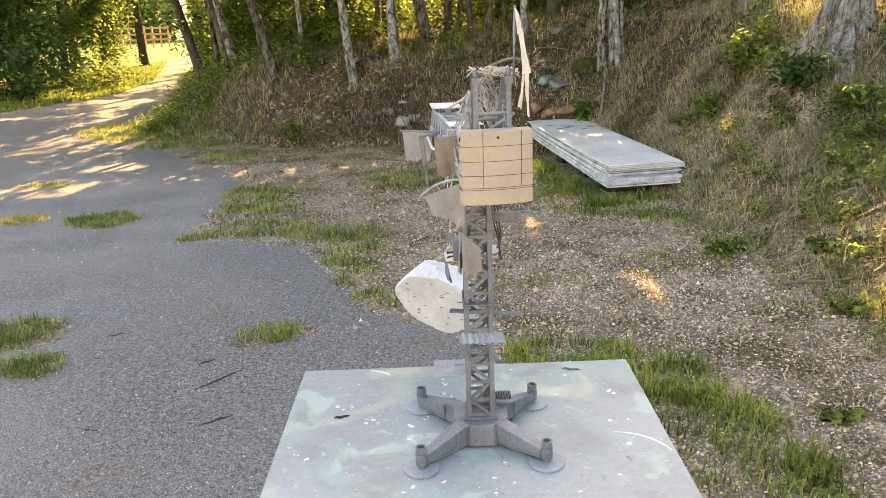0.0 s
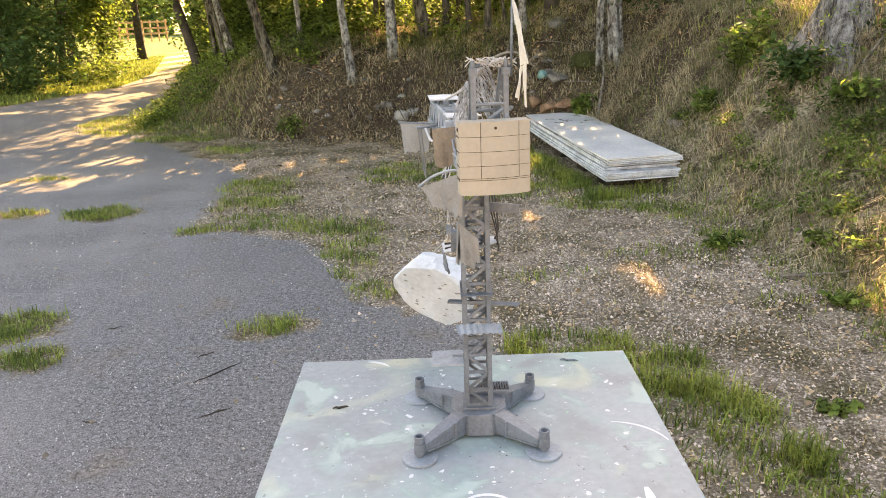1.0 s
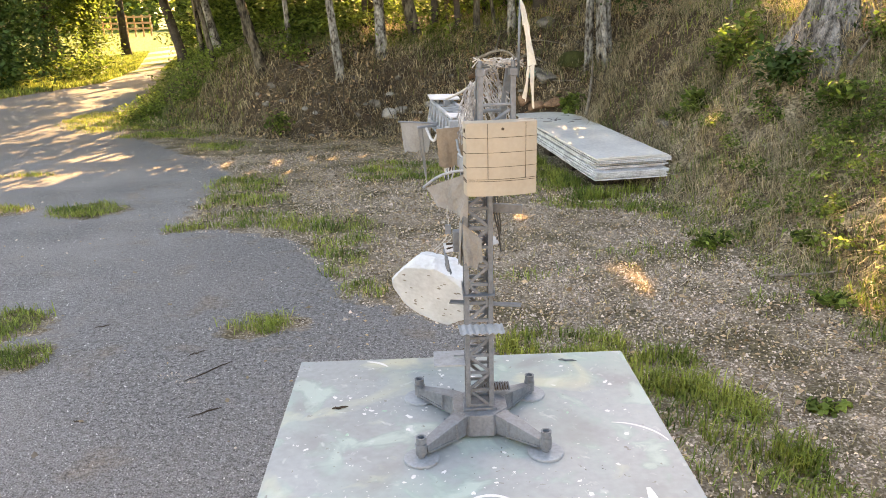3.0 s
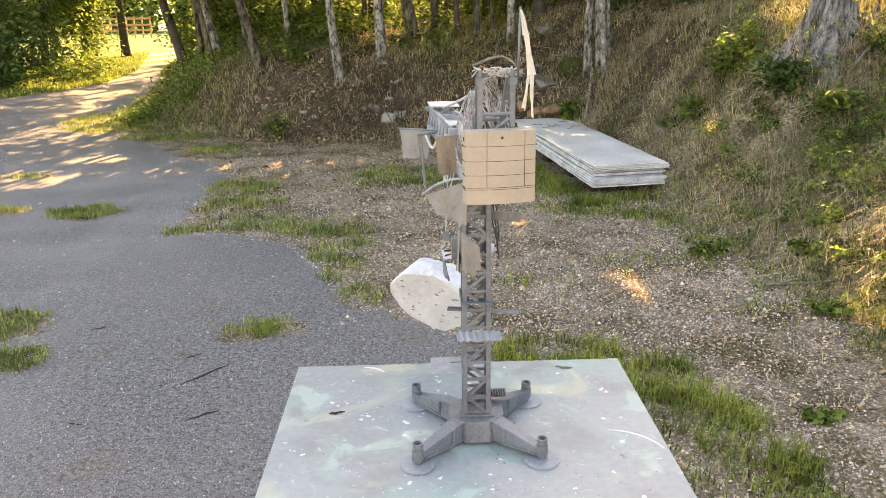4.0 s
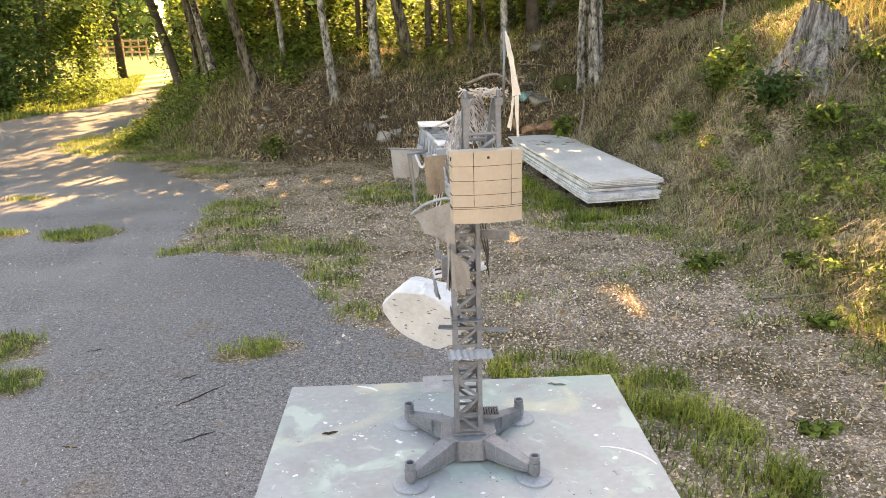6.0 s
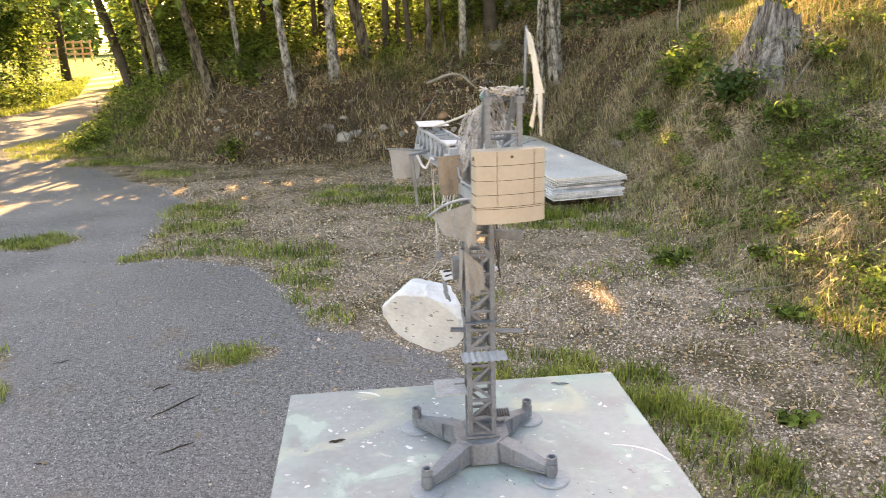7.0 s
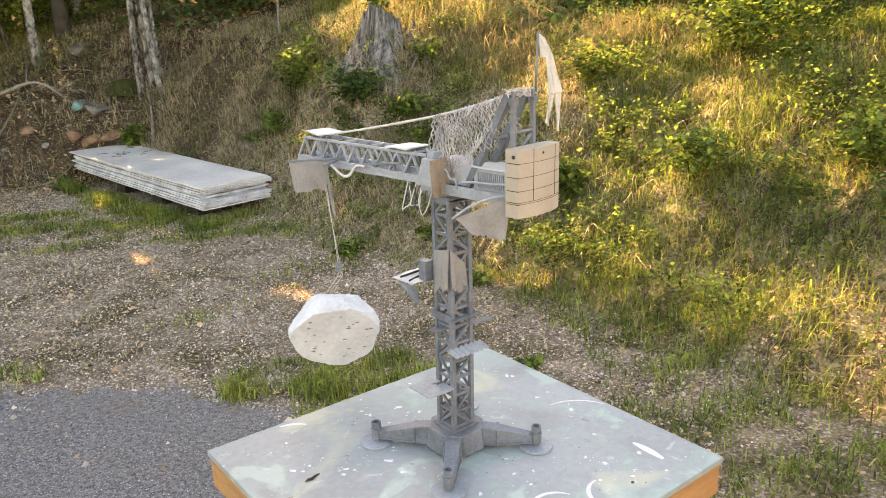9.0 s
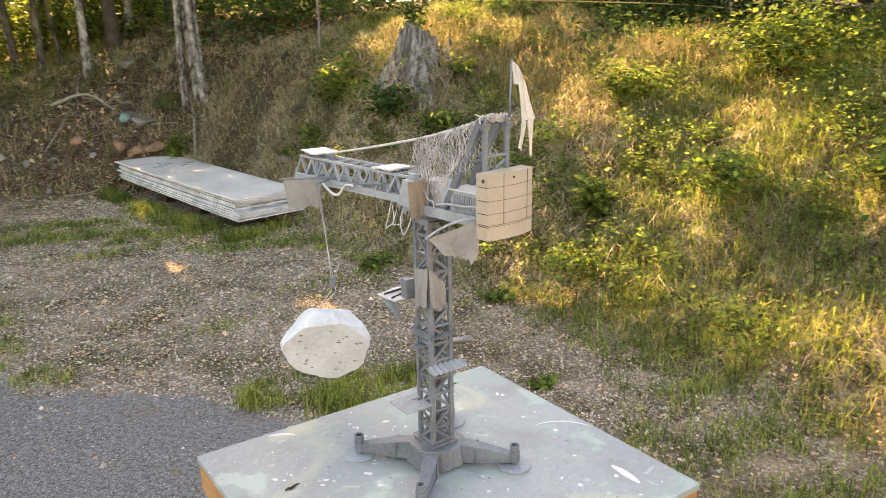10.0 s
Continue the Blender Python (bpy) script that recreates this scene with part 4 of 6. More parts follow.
# flag
bm = bmesh.new()
tube(bm, [(-0.176, -0.036, 1.478), (-0.177, -0.037, 1.54), (-0.180, -0.038, 1.602)], 0.0021, seg=7)
pole = part("flag_pole", bm, GREY, crane, m=J, smooth_faces=True)
bm = bmesh.new()
rag(bm, ((-0.181, -0.038, 1.598), (-0.192, -0.040, 1.590), (-0.206, -0.044, 1.560), (-0.181, -0.040, 1.558)), 5, 6, 0.001, 0.0, rng)
rag(bm, ((-0.191, -0.040, 1.592), (-0.206, -0.044, 1.562), (-0.222, -0.050, 1.500), (-0.198, -0.044, 1.490)), 5, 8, 0.002, 0.05, rng)
rag(bm, ((-0.221, -0.050, 1.502), (-0.209, -0.047, 1.496), (-0.212, -0.050, 1.432), (-0.216, -0.050, 1.428)), 3, 8, 0.002, 0.1, rng)
rag(bm, ((-0.208, -0.046, 1.496), (-0.198, -0.044, 1.491), (-0.196, -0.042, 1.446), (-0.200, -0.042, 1.440)), 3, 8, 0.002, 0.1, rng)
part("pennant", bm, FLAG, pole, "pale torn swallow-tailed pennant", m=J)

# hoist cable and hook
HOOK = J @ Vector((0.372, 0.0, 1.072))
bm = bmesh.new()
for s in (-1, 1):
    rod(bm, J @ Vector((0.41, s * 0.003, 1.303)), HOOK + Vector((0.002 * s, 0, 0.012)), 0.0008, seg=6)
part("hoist_cable", bm, ROPE, crane, "thin pale hoist string")
bm = bmesh.new()
box(bm, HOOK + Vector((-0.0075, -0.005, -0.012)), HOOK + Vector((0.0075, 0.005, 0.012)))
part("hook_block", bm, GREY, crane, "small grey hook block", round_edges=0.0025)

# ---- the hanging load ----
BALL = Vector((-0.098, 0.350, 0.930))
FACE = Vector((-0.42, -0.78, -0.46)).normalized()
rng = random.Random(3)
bm = bmesh.new()
side = FACE.cross(Vector((0, 0, 1))).normalized()
upv = side.cross(FACE)
rings = []
N_RIM = 56
wob = [1 + 0.035 * math.sin(3 * a + 1) + 0.025 * math.sin(7 * a) + rng.uniform(-0.012, 0.012) for a in (2 * math.pi * k / N_RIM for k in range(N_RIM))]
CUTS = []
for k in range(8):
    a, tip = 2 * math.pi * (k + rng.uniform(-0.25, 0.25)) / 8, radians(rng.uniform(62, 78) if k % 2 else rng.uniform(40, 54))
    CUTS.append(((side * math.cos(a) + upv * math.sin(a)) * math.sin(tip) - FACE * math.cos(tip), rng.uniform(0.088, 0.093) if k % 2 else rng.uniform(0.080, 0.086)))
for dep, rad in ((-0.028, 0.0), (-0.028, 0.045), (-0.028, 0.097), (-0.0265, 0.100), (-0.020, 0.1025), (-0.010, 0.105), (0.0, 0.106), (0.011, 0.1055), (0.022, 0.104), (0.033, 0.099), (0.044, 0.092), (0.053, 0.083), (0.062, 0.072), (0.069, 0.057), (0.073, 0.036), (0.075, 0.0)):
    ring = []
    for k in range(N_RIM):
        a = 2 * math.pi * k / N_RIM
        rr = rad * (wob[k] if rad else 1)
        p = -FACE * dep + (side * math.cos(a) + upv * math.sin(a)) * rr
        for d, lim in CUTS:
            over = p.dot(d) - lim
            if over > 0 and dep > -0.021:
                p -= d * over
        p = BALL + p
        ring.append(bm.verts.new(p + Vector([rng.uniform(-1, 1) * 0.0014 for _ in range(3)]) * (1 if dep > -0.027 and rad else 0)))
    rings.append(ring)
for a, b in zip(rings, rings[1:]):
    for k in range(N_RIM):
        bm.faces.new((a[k], a[(k + 1) % N_RIM], b[(k + 1) % N_RIM], b[k]))
bmesh.ops.remove_doubles(bm, verts=bm.verts, dist=1e-5)
boulder = thing("foam_boulder", (BALL.x, BALL.y, BALL.z), "chipped white plaster-coated foam boulder hanging from the crane", "model boulder")
body = part("boulder_body", bm, FOAM, boulder, smooth_faces=False)
for k in range(26):
    bm = bmesh.new()
    a, r = rng.uniform(0, 6.28), 0.086 * math.sqrt(rng.random())
    p = BALL + FACE * 0.0283 + (side * math.cos(a) + upv * math.sin(a)) * r
    w = rng.uniform(0.0009, 0.0038)
    vs = []
    for j in range(7):
        b = 6.28 * j / 7
        vs.append(bm.verts.new(p + (side * math.cos(b) * w * rng.uniform(1, 2.2) + upv * math.sin(b) * w * rng.uniform(0.5, 1.1)) + FACE * 0.0006))
    bm.faces.new(vs)
    part("chipped_spot", bm, CHIP, body, "grey chipped spot")
bm = bmesh.new()
for s in (-1, 1):
    tube(bm, curve_pts([HOOK + Vector((0.003 * s, 0, -0.011)), HOOK + Vector((0.007 * s, 0.002, -0.026)), BALL + Vector((0.004 * s, 0.02, 0.088))], 10), 0.0009, seg=5)
part("sling", bm, ROPE, boulder, "thin string sling")


# ---- unseen wall, added behind the viewer to bounce light ----
bm = bmesh.new()
box(bm, (-6, -6.2, -0.05), (6, -6.0, 2.4))
tagged(part("bounce_wall", bm, WALL), "plain unseen wall added to bounce light forward", "wall", kind="structure")

# ---- stack of boards ----
SA = Vector((1.345, 5.02, 0))
SL, SW = Vector((math.cos(radians(97)), math.sin(radians(97)), 0)), Vector((math.cos(radians(9)), math.sin(radians(9)), 0))
rng = random.Random(21)
for k, off in enumerate((0.42, 1.1, 1.9, 2.5)):
    bm = bmesh.new()
    a = SA + SL * off
    zg = min(zat(*(a + SW * 0.05)[:2]), zat(*(a + SW * 0.55)[:2])) - 0.06
    bar(bm, a + SW * 0.13 + Vector((0, 0, (zg + 0.133) / 2)), a + SW * 0.53 + Vector((0, 0, (zg + 0.133) / 2)), 0.133 - zg, 0.07)
    tagged(part("timber_bearer", bm, DARKWOOD, round_edges=0.004), "dark timber bearer under stacked boards in grass", "timber", "bearers under the boards")
z = 0.135
for k in range(13):
    th = 0.0115
    da, dl, dw = rng.uniform(-0.4, 0.4), (-0.07 if k < 5 else 0.02 if k < 9 else -0.01 * k + 0.06) + rng.uniform(-0.012, 0.012), (-0.015 if k < 5 else 0.02) + rng.uniform(-0.012, 0.012)
    if k == 12:
        da, dl, dw = 0.8, -0.06, -0.01
    rot = Matrix.Rotation(radians(da), 3, "Z")
    sl, sw = rot @ SL, rot @ SW
    o = SA + SL * dl + SW * dw
    nx, ny = 3, 12
    bm = bmesh.new()
    ph = rng.uniform(0, 6)
    lay = []
    for s in (0, 1):
        lay.append([[bm.verts.new(o + sw * (0.66 * i / nx) + sl * (2.72 * j / ny) + Vector((0, 0, z + th * s + 0.0015 * math.sin(ph + j) + 0.035 * (j / ny) ** 1.3))) for j in range(ny + 1)] for i in range(nx + 1)])
    lo, hi = lay
    for i in range(nx):
        for j in range(ny):
            bm.faces.new((hi[i][j], hi[i + 1][j], hi[i + 1][j + 1], hi[i][j + 1]))
            bm.faces.new((lo[i][j], lo[i][j + 1], lo[i + 1][j + 1], lo[i + 1][j]))
    for i in range(nx):
        for j in (0, ny):
            bm.faces.new((lo[i][j], lo[i + 1][j], hi[i + 1][j], hi[i][j]))
    for j in range(ny):
        for i in (0, nx):
            bm.faces.new((lo[i][j], lo[i][j + 1], hi[i][j + 1], hi[i][j]))
    tagged(part("wall_board", bm, SHEET if k in (12, 11) else SHEETEDGE), "weathered top board with stains on the stack" if k == 12 else "pale grey weathered building board in a stack", "building board", "stack of boards")
    z += th + (0.0025 if k % 3 else 0.006)
for k in range(9):
    u, v = rng.uniform(0.08, 0.5), rng.uniform(1.7, 2.4)
    p = SA + SW * u + SL * v + Vector((0, 0, z + 0.034 * (v / 2.72) ** 1.3 + 0.001))
    a = rng.uniform(0, 6.28)
    bm = bmesh.new()
    d = Vector((math.cos(a), math.sin(a), 0))
    tube(bm, [p - d * 0.05, p + Vector((0.006, 0.004, 0.004)), p + d * 0.05], 0.0022, seg=5)
    tagged(part("twig", bm, DARKWOOD), "thin dark twig lying on the board stack", "twig", "twigs on the boards")


# ---- stump ----
def stump():
    rng = random.Random(8)
    c = Vector((3.42, 5.30, 0))
    zb = zat(3.26, 5.08) - 0.12
    root = thing("tree_stump", (c.x, c.y, zb), "weathered grey split tree stump on the bank", "tree stump")

    def shell(name, a0, a1, r_top, r_base, tall, lean, label, seed, closed=False):
        """A standing wall of split wood, from one angle round to another."""
        bm = bmesh.new()
        n, m = 90, 15
        grid = []
        for k in range(m):
            f = k / (m - 1)
            row = []
            for i in range(n):
                q = i / n if closed else i / (n - 1)
                a = a0 + (a1 - a0) * q
                flare = r_top + (r_base - r_top) * (1 - f) ** 1.4 * (1 + 0.30 * math.sin(3 * a + 0.6 + seed))
                crack = -0.05 * max(0, math.sin(7 * a + 1.5 * math.sin(2 * a) + seed)) ** 10 - 0.035 * max(0, math.sin(17 * a + seed)) ** 8
                grain = 0.010 * math.sin(23 * a + 2 * math.sin(3 * a)) + 0.007 * math.sin(53 * a + 4 * f)
                t = tall * (1 + 0.10 * math.sin(2 * a + seed) + 0.04 * math.sin(11 * a + seed) + 0.02 * math.sin(31 * a))
                r = flare + crack + grain
                row.append((c.x + lean[0] * f + r * math.cos(a), c.y + lean[1] * f + r * math.sin(a) * 0.9, zb + t * f if k else zb - 0.45))
            grid.append(row)
        outer = [[bm.verts.new(p) for p in row] for row in grid]
        inner = [[bm.verts.new((c.x + lean[0] * k / (m - 1) + (p[0] - c.x - lean[0] * k / (m - 1)) * 0.62, c.y + (p[1] - c.y) * 0.62, p[2] - 0.02)) for p in row] for k, row in enumerate(grid)]
        span = n if closed else n - 1
        for k in range(m - 1):
            for i in range(span):
                j = (i + 1) % n
                bm.faces.new((outer[k][i], outer[k][j], outer[k + 1][j], outer[k + 1][i]))
                bm.faces.new((inner[k][i], inner[k + 1][i], inner[k + 1][j], inner[k][j]))
        for i in range(span):
            j = (i + 1) % n
            bm.faces.new((outer[-1][i], outer[-1][j], inner[-1][j], inner[-1][i]))
        if not closed:
            for i in (0, n - 1):
                for k in range(m - 1):
                    bm.faces.new((outer[k][i], outer[k + 1][i], inner[k + 1][i], inner[k][i]))
        return part(name, bm, FIBRE, root, label, smooth_faces=False)

    shell("stump_wood", 2.6, 5.15, 0.21, 0.50, 0.63, (0.03, 0), "", 0.4)
    shell("stump_wood", 0.6, 2.55, 0.21, 0.46, 0.55, (0.03, 0), "", 1.9)
    shell("broken_side", 5.42, 6.75, 0.25, 0.50, 0.44, (0.05, 0), "dark broken side of the stump", 3.1)
    # dark solid fill gives the hollow its shade
    bm = bmesh.new()
    tube(bm, [(c.x, c.y, zb - 0.05), (c.x + 0.01, c.y, zb + 0.2), (c.x + 0.02, c.y, zb + 0.36)], [0.24, 0.2, 0.15], seg=14, jitter=0.12, rng=rng)
    part("hollow_fill", bm, DARKWOOD, root, "dark fill in the hollow of the stump")
    for k in range(6):
        a = rng.uniform(5.0, 6.3)
        p = Vector((c.x + 0.34 * math.cos(a), c.y + 0.31 * math.sin(a), zb + 0.1))
        h = rng.uniform(0.25, 0.5)
        bm = bmesh.new()
        tube(bm, [p, p + Vector((0.01, 0, h * 0.5)), p + Vector((rng.uniform(-0.03, 0.05), 0.02, h))], [0.045, 0.036, 0.012], seg=7, jitter=0.3, rng=rng)
        part("splinter", bm, RAWWOOD if k == 2 else FIBRE, root, "broken splinter of wood")
    return root


stump()


# ---- rocks, roots, branches on the banks ----
def rock(at, size, material, label, seed, squash=0.6, name="rock"):
    rng = random.Random(seed)
    bm = bmesh.new()
    bmesh.ops.create_icosphere(bm, subdivisions=2, radius=1.0)
    dirs = [(Vector([rng.gauss(0, 1) for _ in range(3)]).normalized(), rng.uniform(0.4, 0.85)) for _ in range(11)]
    for v in bm.verts:
        p = v.co.copy()
        for d, lim in dirs:
            over = p.dot(d) - lim
            if over > 0:
                p -= d * over * 0.9
        p += p * 0.08 * noise.noise(p * 2.5 + Vector((seed, 0, 0)))
        v.co = Vector((p.x * size[0], p.y * size[1], p.z * size[2])) + Vector(at)
    return tagged(part(name, bm, material, smooth_faces=False), label, "rock", "rocks in the bank")


for k, (x, y, s, mt) in enumerate(((1.40, 8.02, 0.16, STONE), (1.28, 7.86, 0.13, REDSTONE), (1.45, 7.78, 0.14, REDSTONE), (1.12, 7.98, 0.10, REDSTONE), (-0.55, 8.78, 0.12, PALESTONE), (-0.38, 8.76, 0.10, PALESTONE),
                                   (0.0, 8.62, 0.07, PALESTONE), (0.22, 8.45, 0.06, PALESTONE), (0.12, 8.50, 0.05, STONE), (-0.75, 8.85, 0.10, STONE), (0.45, 8.30, 0.06, STONE), (1.55, 8.9, 0.14, STONE),
                                   (2.25, 5.95, 0.10, STONE), (-0.2, 8.66, 0.05, STONE), (0.7, 8.2, 0.08, REDSTONE), (1.30, 8.15, 0.12, STONE), (2.42, 2.9, 0.05, STONE), (2.65, 2.0, 0.06, STONE), (3.02, 5.0, 0.09, STONE))):
    rock((x, y, zat(x, y) + s * 0.12), (s * 1.2, s, s * 0.75), mt, "rust-brown angular rock in the eroded bank" if mt is REDSTONE else "grey rough field stone half sunk in the bank", 40 + k)
rock((1.72, 8.0, zat(1.72, 8.0) + 0.05), (0.30, 0.20, 0.12), MOSS, "dark moss-grown boulder on the bank", 77)
rock((2.35, 9.1, zat(2.35, 9.1) + 0.05), (0.5, 0.3, 0.14), MOSS, "dark moss-grown boulder on the bank", 78)
rock((1.24, 8.06, zat(1.24, 8.06) + 0.13), (0.085, 0.075, 0.075), mat("teal_plastic", (0.10, 0.22, 0.20), 0.4, vary=0.2), "round faded teal ball among the rocks", 79, name="lost_ball")


def branch(pts, r, label, material=DEADWOOD, forks=2, seed=0, lift=0.03):
    rng = random.Random(seed)
    path = [Vector((x, y, zat(x, y) + h + lift)) for x, y, h in pts]
    root = thing("fallen_branch", path[0], label, "branch", "fallen branches")
    cp = curve_pts(path, 14)
    bm = bmesh.new()
    tube(bm, cp, [r * (1 - 0.75 * i / 13) for i in range(14)], seg=7, jitter=0.12, rng=rng)
    part("stem", bm, material, root, smooth_faces=True)
    for k in range(forks):
        i = rng.randint(3, 10)
        a = cp[i]
        d = Vector((rng.uniform(-1, 1), rng.uniform(-0.6, 0.6), rng.uniform(-0.4, 0.6))).normalized() * rng.uniform(0.2, 0.45)
        bm = bmesh.new()
        tube(bm, curve_pts([a, a + d * 0.5 + Vector((0, 0, 0.02)), a + d], 7), [r * 0.5 * (1 - 0.12 * j) for j in range(7)], seg=6)
        part("side_twig", bm, material, root, smooth_faces=True)
    return root


branch(((0.55, 8.55, 0.16), (0.95, 8.40, 0.12), (1.30, 8.05, 0.02), (1.75, 7.72, 0.05)), 0.022, "long bare grey branch lying across the rocky bank", forks=3, seed=1)
branch(((0.40, 8.35, 0.06), (0.62, 8.22, 0.3), (0.70, 8.15, 0.5)), 0.013, "thin bare branch leaning on the bank", forks=1, seed=2)
branch(((0.45, 7.75, 0.0), (0.75, 7.72, 0.01), (1.05, 7.80, 0.02)), 0.012, "thin fallen branch in the grass below the bank", forks=1, seed=3)
branch(((1.75, 7.30, 0.02), (1.85, 7.55, 0.12), (1.90, 7.75, 0.2)), 0.022, "bare grey root curling out of the bank", forks=0, seed=4)
branch(((2.45, 0.62, 0.0), (2.60, 0.45, 0.01), (2.70, 0.25, 0.0)), 0.010, "thin pale stick in the sunlit grass", forks=0, seed=5)
branch(((1.9, 2.78, 0.0), (2.15, 2.76, 0.01), (2.3, 2.74, 0.0)), 0.012, "thin pale stick lying in the grass", forks=0, seed=6)
branch(((3.30, 4.75, 0.06), (3.55, 4.85, 0.08), (3.75, 5.0, 0.06)), 0.016, "thin fallen branch below the stump", forks=1, seed=7)
for k in range(16):
    r0 = random.Random(100 + k)
    x, y = r0.uniform(-2.2, 2.2), r0.uniform(8.5, 10.0)
    if x > 1.0:
        y -= 0.6
    a = r0.uniform(0, 3.14)
    l = r0.uniform(0.25, 0.6)
    branch(((x, y, 0.02), (x + l * 0.5 * math.cos(a), y + 0.4 * l * math.sin(a), 0.05), (x + l * math.cos(a), y + l * 0.8 * math.sin(a), 0.03)), r0.uniform(0.005, 0.012), "thin dry branch lying on the leafy forest bank", forks=r0.randint(0, 2), seed=200 + k)
for k, (x, y) in enumerate(((-0.62, 8.66), (-0.45, 8.62), (-0.9, 8.8), (-1.35, 8.9), (-0.7, 8.7), (0.1, 8.55), (-2.1, 9.2), (-1.9, 9.1), (1.9, 7.45), (2.05, 7.35), (1.75, 7.6), *[(-1.7 + 0.145 * i, 8.62 + 0.06 * (i * 7 % 5 - 2) - (0.5 if i > 13 else 0)) for i in range(25)])):
    r0 = random.Random(300 + k)
    zt = zat(x, y + 0.35) + 0.02
    bm = bmesh.new()
    tube(bm, curve_pts([(x, y + 0.35, zt), (x + r0.uniform(-0.08, 0.08), y + 0.12, zt - 0.06), (x + r0.uniform(-0.1, 0.1), y, zat(x, y) + 0.12), (x + r0.uniform(-0.12, 0.12), y - 0.05, zat(x, y - 0.05) + 0.02)], 12), [0.008 - 0.0005 * j for j in range(12)], seg=6, jitter=0.2, rng=r0)
    tagged(part("tree_root", bm, DARKBARK, smooth_faces=True), "bare root hanging out of the eroded earth bank", "root", "roots in the bank")

for k in range(60):
    r0 = random.Random(900 + k)
    x = r0.uniform(-2.4, 1.9)
    y = 8.75 + r0.uniform(-0.25, 0.35) - (0.55 if x > 0.3 else 0) + (0.35 if x < -1.6 else 0)
    q = r0.uniform(0.018, 0.05)
    rock((x, y, zat(x, y) + q * 0.2), (q * r0.uniform(1, 1.5), q, q * 0.8), REDSTONE if k % 4 == 0 else PALESTONE if k % 3 == 0 else STONE, "small broken stone in the eroded bank", 950 + k)

for k, (xa, ya, xb, yb) in enumerate(((-1.232, 1.733, -1.06, 1.927), (-1.124, 1.41, -1.0, 1.495), (-1.30, 2.0, -1.22, 2.06), (-1.6, 1.42, -1.54, 1.40), (-1.9, 2.4, -1.82, 2.44))):
    r0 = random.Random(60 + k)
    bm = bmesh.new()
    a, b = Vector((xa, ya, zat(xa, ya) + 0.003)), Vector((xb, yb, zat(xb, yb) + 0.003))
    tube(bm, [a.lerp(b, j / 9) + Vector((r0.uniform(-1, 1), r0.uniform(-1, 1), 0)) * 0.006 for j in range(10)], [0.001 + 0.0022 * math.sin(3.14 * (j + 0.4) / 10) for j in range(10)], seg=6, jitter=0.3, rng=r0)
    tagged(part("dead_twig", bm, DARKWOOD), "thin dark twig lying on the asphalt", "twig", "twigs on the asphalt")
for k, (x, y, q) in enumerate(((-1.594, 2.707, 0.03), (-0.992, 1.543, 0.035), (-0.791, 2.582, 0.045), (-0.204, 1.56, 0.04), (1.897, 2.67, 0.05), (-1.56, 1.41, 0.03), (-2.0, 3.3, 0.04), (-0.95, 1.75, 0.025), (2.4, 0.85, 0.045))):
    r0 = random.Random(70 + k)
    bm = bmesh.new()
    a0 = r0.uniform(0, 6.28)
    rag(bm, [(x + q * c * math.cos(a0) - q * d * 0.6 * math.sin(a0), y + q * c * math.sin(a0) + q * d * 0.6 * math.cos(a0), zat(x, y) + 0.007) for c, d in ((-0.6, 0), (0.05, -0.5), (0.7, 0.05), (0, 0.5))], 5, 5, 0.003, 0.15, r0, 0.0008)
    tagged(part("fallen_leaf", bm, CHAFF), "pale dry fallen leaf on the ground", "leaf", "pale fallen leaves")

bm = bmesh.new()
tube(bm, curve_pts([(3.2, 7.0, 2.15), (4.4, 5.2, 1.98), (5.6, 3.6, 1.86), (5.5, 2.3, 1.66), (5.6, 1.0, 1.60)], 40), 0.006, seg=6)
tagged(part("cord", bm, STRAW, smooth_faces=True), "slack yellowish cord strung over the bank", "cord")
for k, (x, y, zt) in enumerate(((3.2, 7.0, 2.2), (5.58, 3.3, 1.92), (5.6, 1.0, 1.66))):
    bm = bmesh.new()
    tube(bm, [(x, y, zat(x, y) - 0.1), (x + 0.01, y, (zat(x, y) + zt) / 2), (x, y + 0.01, zt)], [0.018, 0.016, 0.013], seg=7, jitter=0.15)
    tagged(part("stake", bm, DEADWOOD), "thin grey wooden stake holding a cord", "stake", "cord stakes")

# ---- far end of the road ----
fence = thing("wooden_fence", (-22.4, 60, 0), "low brown wooden fence beside the far road", "fence")
for k in range(7):
    bm = bmesh.new()
    box(bm, (-24.2 + 0.6 * k, 59.95, -0.05), (-24.1 + 0.6 * k, 60.05, 1.6))
    part("post", bm, RAWWOOD, fence)
for z in (0.6, 1.0, 1.45):
    bm = bmesh.new()
    box(bm, (-24.3, 59.9, z - 0.07), (-20.4, 59.945, z + 0.07))
    part("rail", bm, RAWWOOD, fence)


# ---- plants ----
def mesh_from(name, verts, faces, material):
    """verts (n, 3), faces (m, k) of one size."""
    me = bpy.data.meshes.new(name)
    verts, faces = np.asarray(verts, np.float32), np.asarray(faces, np.int32)
    m, k = faces.shape
    me.vertices.add(len(verts))
    me.vertices.foreach_set("co", verts.ravel())
    me.loops.add(m * k)
    me.loops.foreach_set("vertex_index", faces.ravel())
    me.polygons.add(m)
    me.polygons.foreach_set("loop_start", np.arange(0, m * k, k, dtype=np.int32))
    me.polygons.foreach_set("loop_total", np.full(m, k, np.int32))
    me.update(calc_edges=True)
    me.materials.append(material)
    return me


def unit(v):
    return v / np.maximum(np.linalg.norm(v, axis=1, keepdims=True), 1e-9)


